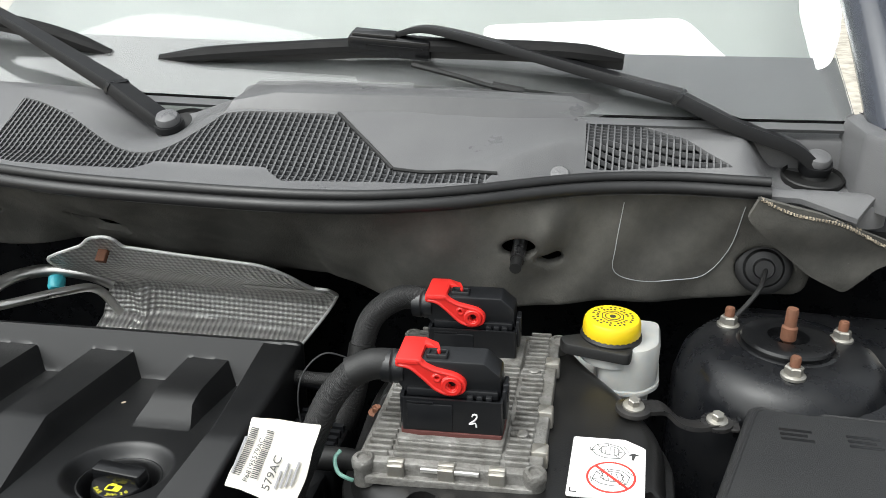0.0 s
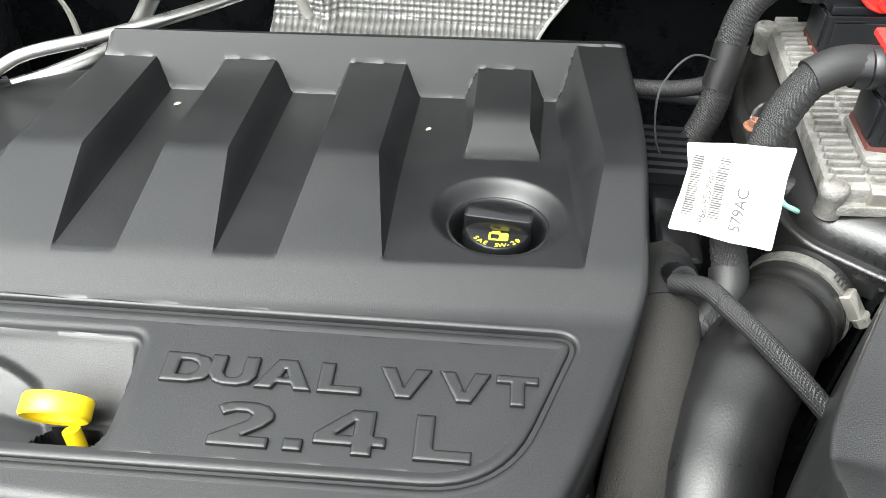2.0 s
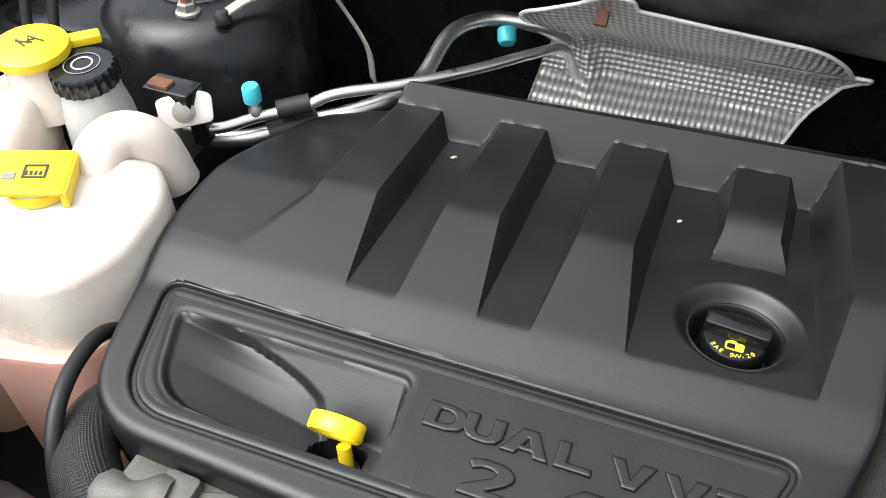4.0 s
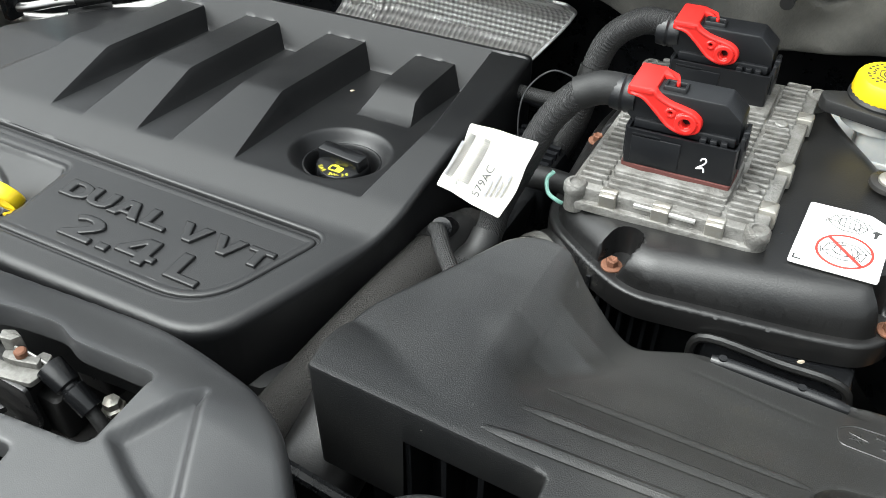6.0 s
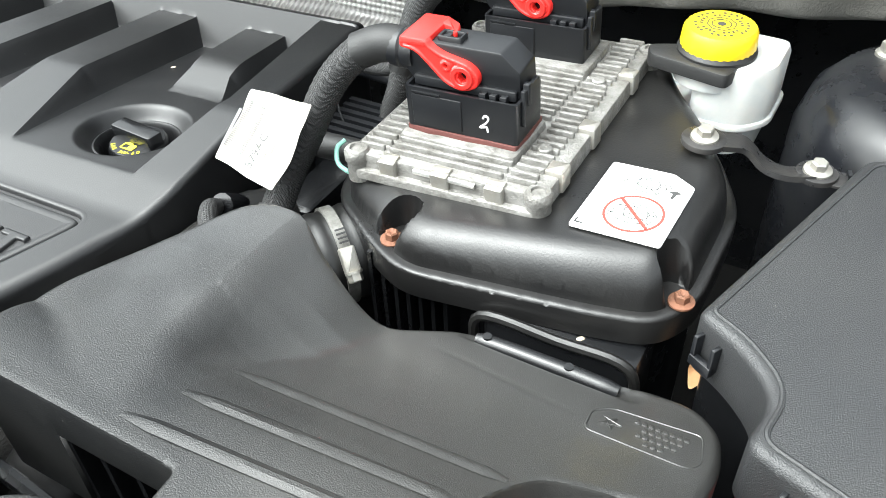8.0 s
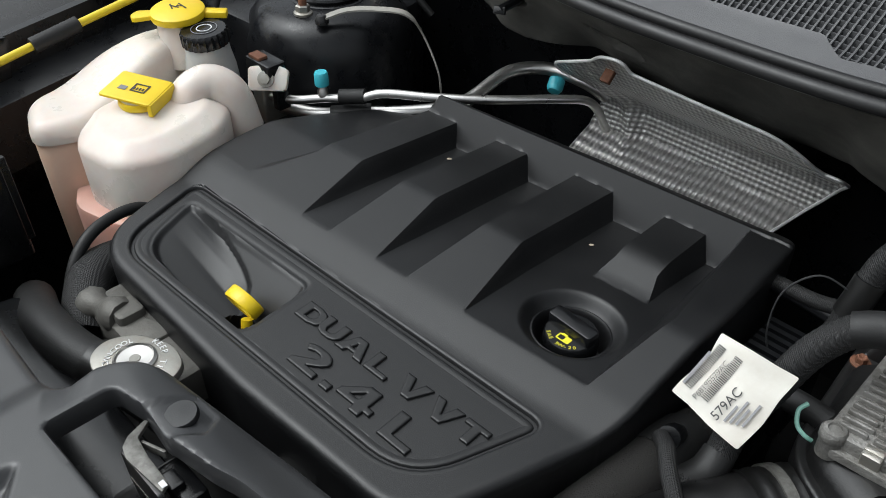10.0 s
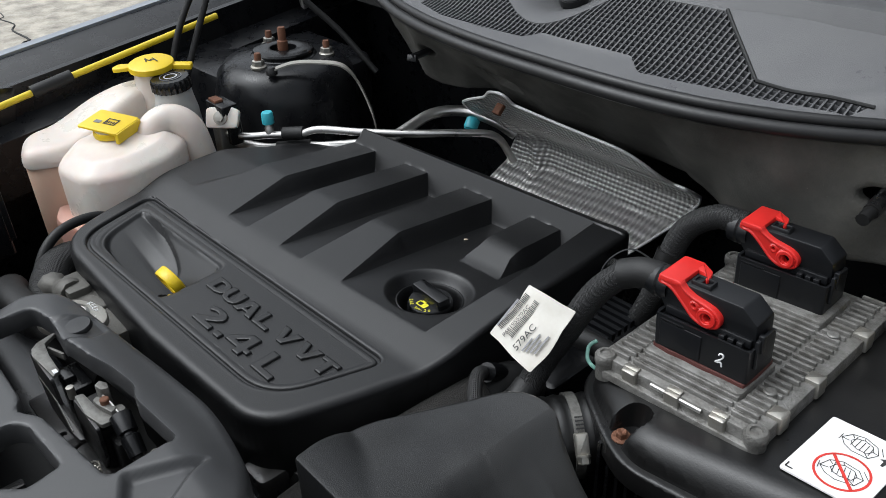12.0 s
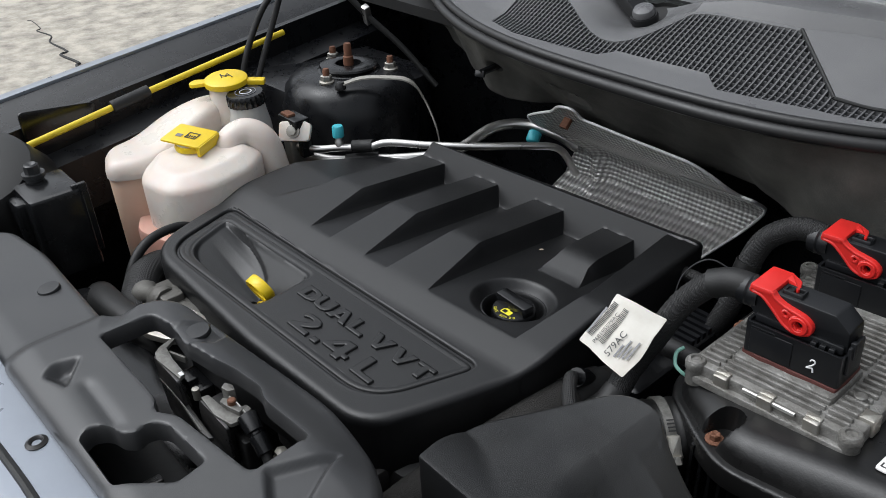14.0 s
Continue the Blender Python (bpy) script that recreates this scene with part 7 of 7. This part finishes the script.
LATCH_HOLE = rounded([(-0.17, 0.172), (-0.169, 0.224), (-0.135, 0.231), (-0.105, 0.228), (-0.056, 0.237), (-0.036, 0.244), (0.0, 0.25), (0.02, 0.242), (0.085, 0.248), (0.088, 0.192), (-0.012, 0.179), (-0.03, 0.166), (-0.046, 0.174), (-0.09, 0.174)],
                     [0.006, 0.008, 0.006, 0.006, 0.006, 0.006, 0.008, 0.008, 0.008, 0.008, 0.008, 0.008, 0.006, 0.01], 4)
SLOT_HOLE = rounded([(-0.045, 0.106), (-0.05, 0.117), (-0.04, 0.131), (-0.024, 0.134), (-0.015, 0.142), (-0.02, 0.152), (-0.016, 0.161), (-0.006, 0.167), (0.053, 0.171), (0.058, 0.145), (0.024, 0.107)], 0.005, 4)
DENT = rounded([(-0.148, 0.109), (-0.158, 0.125), (-0.15, 0.147), (-0.113, 0.121)], 0.006, 3)


CLIP_SEAT = rounded([(-0.14, 0.226), (-0.1, 0.226), (-0.085, 0.25), (-0.1, 0.268), (-0.128, 0.268)], 0.004, 3)


def carrier_height(x, y, d):
    seat = inside_by(x, y, CLIP_SEAT)
    z = 0.962 - 0.016 * ramp((-0.195 - x) / 0.04) - 0.09 * np.clip(-0.22 - x, 0, 1) - 0.025 * ramp((y - 0.235) / 0.06) * ramp((x + 0.2) / 0.05)
    z = z - 0.03 * ramp((x - 0.12) / 0.14) - 0.02 * ramp((0.12 - y) / 0.06)
    crease = np.clip(1 - np.abs((y - 0.2) + (x + 0.19) * 0.55) / 0.02, 0, 1) * ramp((-0.17 - x) / 0.03) * ramp((x + 0.36) / 0.08)
    pocket = inside_by(x, y, rounded([(0.09, 0.2), (0.115, 0.262), (0.17, 0.165), (0.12, 0.185)], 0.006, 3))
    return z - 0.003 * ramp(seat / 0.003) - 0.012 * ramp((inside_by(x, y, DENT) + 0.002) / 0.012) - 0.003 * np.exp(-((y - 0.135) / 0.006) ** 2) * ramp((x + 0.12) / 0.02) * ramp((-0.02 - x) / 0.02) - 0.006 * crease - 0.008 * ramp(pocket / 0.008) - bullnose(np.maximum(inside_by(x, y, CARRIER), 0), 0.009) - bullnose(d, 0.0025)


carrier = thing("radiator_support_cover", "dark grey plastic radiator support cover with a latch opening", "cover panel")
part("panel", moulded([CARRIER, LATCH_HOLE, SLOT_HOLE], carrier_height, 0.0024, lambda x, y, z: z - (0.018 if y < 0.255 else 0.09)), carrier_plastic, carrier, sharp=50)
for x, y in ((-0.113, 0.247), (-0.333, 0.171)):
    z = float(carrier_height(np.array([x]), np.array([y]), np.array([1.0]))[0])
    part("push_clip", moved(lathe([(0.0, -0.001), (0.0125, -0.001), (0.0125, 0.002), (0.0115, 0.0035), (0.0, 0.004)], 28), pose(x, y, z, 6)), connector_plastic, carrier, "round push clip")

latch = thing("bonnet_latch", "worn steel bonnet latch with a cable in the cover's opening", "bonnet latch")
def standing(line, y, thick, bevel=0.001):
    """A plate on an outline over (x, z), standing upright at y."""
    return moved(prism(line, 0, thick, bevel), Matrix.Translation((0, y + thick, 0)) @ pose(0, 0, 0, 90, 0, 0))


part("base_plate", block(-0.15, 0.19, 0.875, 0.08, 0.245, 0.879, 0.006, 0.001), dark_steel, latch)
HOOK = rounded([(-0.128, 0.206), (-0.134, 0.213), (-0.139, 0.229), (-0.136, 0.231), (-0.128, 0.218), (-0.108, 0.215), (-0.079, 0.214), (-0.075, 0.207), (-0.117, 0.203)], 0.0015, 3)
part("hook_flange", prism(HOOK, 0.942, 0.9455, 0.0006), worn_steel, latch, "pale worn hook flange")
part("hook_side", standing(rounded([(-0.128, 0.943), (-0.075, 0.943), (-0.07, 0.915), (-0.06, 0.9), (-0.06, 0.88), (-0.12, 0.88), (-0.128, 0.92)], 0.003, 3), 0.2035, 0.003), dark_steel, latch)
part("hook_tongue", moved(prism(rounded(rect(-0.011, -0.0012, 0.011, 0.0012), 0.001, 2), 0, 0.007, 0.0004), pose(-0.117, 0.223, 0.934, 0, 0, 20)), worn_steel, latch)
part("guide_box", joined(block(-0.112, 0.216, 0.88, -0.07, 0.236, 0.925, 0.004, 0.003), block(-0.1, 0.214, 0.92, -0.082, 0.226, 0.932, 0.003, 0.002)), gloss_plastic, latch)
part("lock_plate", prism(rounded([(-0.05, 0.213), (-0.048, 0.22), (-0.022, 0.222), (-0.013, 0.229), (-0.012, 0.239), (-0.004, 0.24), (0.003, 0.222), (0.002, 0.216), (-0.02, 0.211)], 0.002, 3), 0.9315, 0.9355, 0.0008), worn_steel, latch, "pale worn lock plate")
part("lock_side", standing(rounded([(-0.05, 0.933), (0.002, 0.933), (0.002, 0.9), (-0.01, 0.88), (-0.06, 0.88), (-0.056, 0.92)], 0.003, 3), 0.211, 0.003), dark_steel, latch)
part("housing", joined(block(-0.06, 0.214, 0.88, -0.006, 0.238, 0.922, 0.004, 0.003), block(-0.01, 0.22, 0.88, 0.012, 0.238, 0.915, 0.004, 0.003)), void_black, latch)
part("pawl", joined(prism(rounded([(-0.027, 0.221), (-0.03, 0.226), (-0.02, 0.232), (-0.004, 0.233), (-0.001, 0.227), (-0.018, 0.222)], 0.002, 3), 0.934, 0.9405, 0.0012), prism(rounded([(-0.032, 0.227), (-0.036, 0.233), (-0.028, 0.237), (-0.02, 0.235), (-0.023, 0.229)], 0.0015, 3), 0.934, 0.95, 0.0012)), worn_steel, latch, "worn pale steel pawl")
part("pivot_pin", moved(lathe([(0.0, 0), (0.004, 0), (0.004, 0.004), (0.003, 0.005), (0.0, 0.005)], 14), pose(-0.016, 0.228, 0.9405)), rust, latch, "rusty pivot pin")
part("stop_post", moved(lathe([(0.0, 0), (0.0035, 0), (0.0035, 0.012), (0.0, 0.0125)], 10), pose(-0.062, 0.214, 0.925)), zinc, latch)
part("white_mark", block(-0.083, 0.2085, 0.9458, -0.077, 0.2125, 0.9462, 0.0, 0.0), chalk, latch)
part("side_lever", prism(rounded([(-0.126, 0.203), (-0.124, 0.207), (-0.08, 0.2075), (-0.025, 0.2045), (-0.014, 0.204), (-0.016, 0.2), (-0.03, 0.1985), (-0.08, 0.2025)], 0.0015, 3), 0.912, 0.9165, 0.0008), dark_steel, latch, "dark flat lever")
part("lever_edge", tube([(-0.125, 0.2035, 0.9168), (-0.08, 0.2033, 0.9168), (-0.03, 0.1995, 0.9168)], 0.0007, 6, 8), worn_steel, latch)
part("cable_core", tube([(-0.022, 0.229, 0.944), (-0.012, 0.231, 0.941), (0.004, 0.232, 0.936)], 0.0011, 6, 4), clip_metal, latch)
part("cable_ferrule", tube([(0.002, 0.232, 0.935), (0.012, 0.231, 0.93), (0.022, 0.23, 0.924), (0.034, 0.229, 0.915)], lambda t: 0.0095 - 0.002 * t - (0.0018 if 0.5 < t < 0.62 else 0), 16, 8), gloss_plastic, latch, "ribbed cable boot")
part("release_cable", tube([(0.032, 0.229, 0.917), (0.046, 0.226, 0.9), (0.054, 0.22, 0.868)], 0.0048, 10), rubber, latch)
part("spring", tube([(0.004 + 0.0045 * math.cos(k * 0.9), 0.2 + 0.0045 * math.sin(k * 0.9), 0.88 + k * 0.0005) for k in range(-8, 50)], 0.0009, 5, straight=True), zinc, latch, "coiled return spring")
part("side_bolt", moved(lathe([(0.0, 0), (0.008, 0), (0.008, 0.003), (0.006, 0.004), (0.0058, 0.009), (0.0, 0.01)], 6), pose(0.036, 0.242, 0.902)), zinc, latch, "zinc bolt")
eyelet = moulded([rounded([(-0.053, 0.19), (-0.054, 0.198), (-0.041, 0.2), (-0.025, 0.206), (-0.018, 0.196), (-0.02, 0.19), (-0.04, 0.186)], 0.003, 3), ring(-0.046, 0.194, 0.0028, 12)], lambda x, y, d: 0.906 + 0.3 * np.clip(x + 0.035, 0, 1) - bullnose(d, 0.001), 0.0016, 0.003)
part("eyelet_plate", eyelet, dark_steel, latch, "dark plate with an eyelet")
part("striker_bracket", joined(block(0.0, 0.125, 0.9, 0.07, 0.13, 0.925, 0.002, 0.002), block(-0.01, 0.118, 0.89, 0.0, 0.15, 0.915, 0.002, 0.002)), dark_steel, latch)
front_panel = thing("front_panel", "grey-blue painted grille panel ahead of the support cover", "body panel", kind="structure")
part("painted_skin", prism(rounded([(-0.75, 0.115), (-0.42, 0.091), (-0.19, 0.093), (0.02, 0.1), (0.2, 0.064), (0.5, 0.06), (0.5, -0.12), (-0.75, -0.12)], 0.02, 4), 0.88, 0.943, 0.006), panel_paint, front_panel)
part("panel_groove", tube([(-0.4, 0.056, 0.943), (-0.19, 0.049, 0.943), (0.0, 0.058, 0.943), (0.15, 0.04, 0.943)], 0.004, 8), rubber, front_panel)
part("panel_screw", moved(lathe([(0.0, 0), (0.0095, 0), (0.0095, 0.002), (0.0065, 0.004), (0.0055, 0.0035), (0.004, 0.001), (0.0, 0.001)], 20), pose(-0.085, 0.08, 0.942)), dark_steel, front_panel, "dark panel screw")

# ---- headlamp mount, radiator cap, hoses ----
lamp_mount = thing("headlamp_housing", "dark headlamp housing with a ribbed adjuster screw", "headlamp housing")
part("housing_box", block(-0.682, 0.225, 0.8, -0.59, 0.3, 0.925, 0.008, 0.006), gloss_plastic, lamp_mount)
part("housing_step", block(-0.66, 0.212, 0.83, -0.62, 0.24, 0.915, 0.008, 0.006), gloss_plastic, lamp_mount)
part("housing_ear", block(-0.6, 0.285, 0.82, -0.592, 0.306, 0.93, 0.002, 0.002), gloss_plastic, lamp_mount)
part("adjuster", moved(joined(lathe([(0.0, 0), (0.013, 0), (0.013, 0.006), (0.016, 0.008), (0.016, 0.014), (0.0, 0.014)], 20), lathe([(0.0, 0.012), (0.011, 0.012), (0.0105, 0.026), (0.008, 0.028), (0.0, 0.024)], 8)), pose(-0.666, 0.258, 0.922)), mount_rubber, lamp_mount, "pale ribbed adjuster screw")
part("lens_back", moved(lathe([(0.0, 0), (0.11, 0), (0.115, 0.03), (0.09, 0.08), (0.04, 0.1), (0.0, 0.1)], 32), pose(-0.76, 0.2, 0.86, 10, 15)), satin_plastic, lamp_mount)
radiator = thing("radiator", "dark radiator and fan shroud behind the support cover", "radiator")
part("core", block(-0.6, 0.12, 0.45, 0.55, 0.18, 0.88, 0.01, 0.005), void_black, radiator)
part("fan_shroud", block(-0.5, 0.18, 0.45, 0.45, 0.25, 0.83, 0.02, 0.01), gloss_plastic, radiator)
part("shroud_lip", tube([(-0.1, 0.315, 0.79), (0.0, 0.318, 0.795), (0.1, 0.31, 0.8), (0.2, 0.3, 0.81), (0.28, 0.29, 0.83)], 0.006, 8), gloss_plastic, radiator)
RX, RY, RZ = -0.283, 0.278, 0.855
rad_cap = part("radiator_cap", moved(prism(rounded([(-0.045, -0.012), (-0.022, -0.03), (0.022, -0.03), (0.045, -0.012), (0.045, 0.012), (0.022, 0.03), (-0.022, 0.03), (-0.045, 0.012)], 0.014, 5), 0.0, 0.008, 0.003), pose(RX, RY, RZ, 0, 0, 25)), zinc, radiator, "stamped metal radiator cap with raised warning words")
part("cap_centre", moved(lathe([(0.0, 0), (0.02, 0), (0.02, 0.003), (0.0175, 0.005), (0.0165, 0.003), (0.006, 0.0025), (0.0, 0.002)], 32), pose(RX, RY, RZ + 0.0075)), clip_metal, rad_cap)
part("cap_rivet", moved(lathe([(0.0, 0), (0.0055, 0), (0.005, 0.0012), (0.0, 0.0015)], 16), pose(RX, RY, RZ + 0.0095)), strap_grey, rad_cap)
for text, a0, da in (("KEEP", 108, -13), ("TIGHT", 40, -13), ("COOL", 200, -13), ("DOWN", 250, 0)):
    for k, ch in enumerate(text):
        a = radians(a0 + (da or -12) * k)
        lettering("stamped_letter", ch, 0.0085, chalk, rad_cap, pose(RX + 0.0235 * math.cos(a), RY + 0.0235 * math.sin(a), RZ + 0.0084, 0, 0, math.degrees(a) - 90), depth=0.0003, align="CENTER")
upper = thing("radiator_hose", "black rubber radiator hose below the support cover", "hose")
part("hose_body", tube([(-0.24, 0.29, 0.8), (-0.3, 0.27, 0.825), (-0.37, 0.25, 0.832), (-0.45, 0.25, 0.82), (-0.55, 0.27, 0.77)], 0.023, 18, 10), rubber, upper)
part("hose_cuff", tube([(-0.315, 0.267, 0.827), (-0.34, 0.258, 0.831)], 0.025, 18, straight=True), satin_plastic, upper)
side_hose = thing("coolant_hose", "glossy black bent coolant hose beside the tank", "hose", "")
part("hose_body", tube([(-0.47, 0.27, 0.75), (-0.485, 0.29, 0.8), (-0.5, 0.32, 0.84), (-0.515, 0.36, 0.852), (-0.53, 0.41, 0.84), (-0.54, 0.45, 0.8)], 0.007, 12), rubber, side_hose)
part("hose_body_wide", tube([(-0.43, 0.28, 0.79), (-0.48, 0.32, 0.815), (-0.5, 0.37, 0.8), (-0.51, 0.4, 0.75)], 0.026, 16), weave, side_hose)
block_bits = thing("thermostat_housing", "dusty cast thermostat housing with a hose fitting", "thermostat housing")
part("casting", joined(block(-0.44, 0.292, 0.77, -0.33, 0.345, 0.828, 0.012, 0.01), block(-0.35, 0.3, 0.78, -0.27, 0.345, 0.822, 0.008, 0.006), block(-0.4, 0.3, 0.8, -0.37, 0.33, 0.838, 0.006, 0.004)), engine_metal, block_bits)
part("fitting", tube([(-0.45, 0.3, 0.81), (-0.42, 0.303, 0.822), (-0.385, 0.31, 0.826)], lambda t: 0.016 + 0.004 * math.sin(9 * t), 10, 8), engine_metal, block_bits)
part("fitting_nut", moved(lathe([(0.0, 0), (0.019, 0), (0.019, 0.014), (0.0, 0.014)], 6), onto((-0.45, 0.299, 0.81), (-0.85, -0.2, -0.3))), zinc, block_bits)
part("sensor", joined(block(-0.32, 0.296, 0.81, -0.3, 0.315, 0.835, 0.004, 0.003), block(-0.345, 0.29, 0.815, -0.325, 0.31, 0.832, 0.003, 0.003)), engine_metal, block_bits)

# ---- engine below, dark bay floor ----
# engine and tray in near-black, the bay's deep shade put into their colour
engine = thing("engine_block", "near-black engine block below the cover", "engine")
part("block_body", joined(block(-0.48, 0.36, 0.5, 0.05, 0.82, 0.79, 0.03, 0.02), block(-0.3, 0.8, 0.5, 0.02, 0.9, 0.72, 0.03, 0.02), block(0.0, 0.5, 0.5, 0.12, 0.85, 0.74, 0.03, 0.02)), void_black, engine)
part("front_cover_stay", block(-0.15, 0.32, 0.74, -0.1, 0.37, 0.8, 0.01, 0.006), dark_steel, engine)
part("front_cover_stay", block(-0.02, 0.33, 0.74, 0.02, 0.37, 0.79, 0.01, 0.006), dark_steel, engine)
part("rear_casting", joined(block(-0.36, 0.835, 0.76, -0.28, 0.87, 0.822, 0.01, 0.008), block(-0.4, 0.85, 0.74, -0.36, 0.88, 0.8, 0.008, 0.006)), engine_metal, engine)
part("rail", tube([(0.06, 0.79, 0.862), (0.1, 0.79, 0.862), (0.15, 0.785, 0.862)], 0.009, 12), connector_plastic, engine)
part("head_bracket", joined(block(0.085, 0.7, 0.76, 0.15, 0.78, 0.83, 0.008, 0.006), block(0.1, 0.62, 0.74, 0.14, 0.72, 0.81, 0.008, 0.006)), gloss_plastic, engine)
for k in range(7):
    part("connector_ridge", block(0.09, 0.7 + k * 0.011, 0.826, 0.145, 0.706 + k * 0.011, 0.838, 0, 0), connector_plastic, engine)
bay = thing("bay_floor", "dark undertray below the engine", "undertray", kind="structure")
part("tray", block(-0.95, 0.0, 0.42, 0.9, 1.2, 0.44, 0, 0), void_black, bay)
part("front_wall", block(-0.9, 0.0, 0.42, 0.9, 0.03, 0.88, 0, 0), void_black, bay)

# ---- wires by the fuse box ----
wires = thing("fuse_box_wires", "coloured wires and a cream plug below the fuse box", "wires")
part("red_wire", tube([(0.55, 0.5, 0.83), (0.548, 0.48, 0.838), (0.555, 0.455, 0.83), (0.57, 0.435, 0.8)], 0.0018, 8), wire_red, wires, "red wire")
part("red_plug", block(0.535, 0.4, 0.79, 0.552, 0.425, 0.815, 0.004, 0.003), wire_red, wires, "red plug")
part("cream_plug", moved(block(-0.03, -0.012, -0.012, 0.03, 0.012, 0.012, 0.005, 0.004), pose(0.6, 0.425, 0.832, 0, 25, -25)), cream, wires, "cream plastic plug")
part("green_wire", tube([(0.58, 0.44, 0.835), (0.6, 0.436, 0.842), (0.63, 0.43, 0.835)], 0.0022, 8), wire_green, wires, "green wire")
part("grey_hose", tube([(0.585, 0.385, 0.8), (0.592, 0.4, 0.85), (0.61, 0.415, 0.873), (0.635, 0.415, 0.868), (0.65, 0.4, 0.83), (0.655, 0.38, 0.78)], 0.0095, 14), strap_grey, wires, "grey rubber hose")
part("black_wire", tube([(0.56, 0.47, 0.8), (0.575, 0.42, 0.8), (0.6, 0.38, 0.78)], 0.007, 10), rubber, wires)
pigtail = thing("cut_wire", "cut green and white wire end beside the module", "wire")
part("wire", tube([(0.196, 0.625, 0.868), (0.19, 0.62, 0.874), (0.181, 0.622, 0.878), (0.176, 0.63, 0.886), (0.179, 0.638, 0.89)], 0.002, 8), material("pale green wire", (0.25, 0.5, 0.42), 0.4), pigtail)
part("pipe_end", tube([(0.2, 0.655, 0.865), (0.17, 0.66, 0.862), (0.13, 0.665, 0.855)], 0.012, 12), rubber, pigtail)
leaf = thing("dry_leaf", "small dry brown leaf caught beside the air box", "leaf")
part("blade", moved(moulded([rounded([(0, -0.022), (0.008, -0.004), (0.007, 0.01), (0, 0.024), (-0.007, 0.008), (-0.008, -0.006)], 0.004, 3)], lambda x, y, d: 0.003 * np.sin(x * 300) + 0.002 * np.sin(y * 150), 0.0015, 0.0004), Matrix.Translation((0.503, 0.585, 0.83)) @ pose(0, 0, 0, 70, 20, 10)), leaf_brown, leaf)
for x, y, z, s, name_ in ((-0.335, 0.735, 0.849, 0.0022, "seed"), (-0.1, 0.72, 0.8518, 0.0018, "grit"), (0.425, 0.55, 0.853, 0.002, "straw")):
    g = thing(name_, "tiny pale speck of debris lying on black plastic", "debris", "specks of debris")
    part("speck", moved(lathe([(0.0, 0), (1.0, 0.2), (0.7, 0.6), (0.0, 0.7)], 7), pose(x, y, z, 0, 0, 40) @ Matrix.Diagonal((s * 1.7, s, s, 1))), felt_edge, g)

# ---- ground ----
ground = tagged(new("ground", bpy.data.meshes.new("ground")), "worn mottled concrete yard beside the car", "ground", kind="structure")
gv, gf = [], []
edges = [-400, -60, -12] + [-6 + 0.5 * i for i in range(25)] + [12, 60, 400]
for gx_ in edges:
    for gy_ in edges:
        gv.append((gx_, gy_, 0.004 * math.sin(gx_ * 3.1) * math.sin(gy_ * 2.3) if abs(gx_) < 7 and abs(gy_) < 7 else 0.0))
ne = len(edges)
for i in range(ne - 1):
    for j in range(ne - 1):
        gf.append([i * ne + j, (i + 1) * ne + j, (i + 1) * ne + j + 1, i * ne + j + 1])
ground.data.from_pydata(gv, [], gf)
ground.data.materials.append(concrete)
crack = thing("pavement_crack", "dark crack running across the concrete", "crack", kind="structure")
part("crack_line", tube([(-3.9 - 0.13 * k + 0.05 * math.sin(k * 2.7), 1.31 + 0.013 * k + 0.022 * math.cos(k * 3.9), 0.002) for k in range(13)], lambda t: 0.011 * (1.15 - t), 5, 3), void_black, crack)
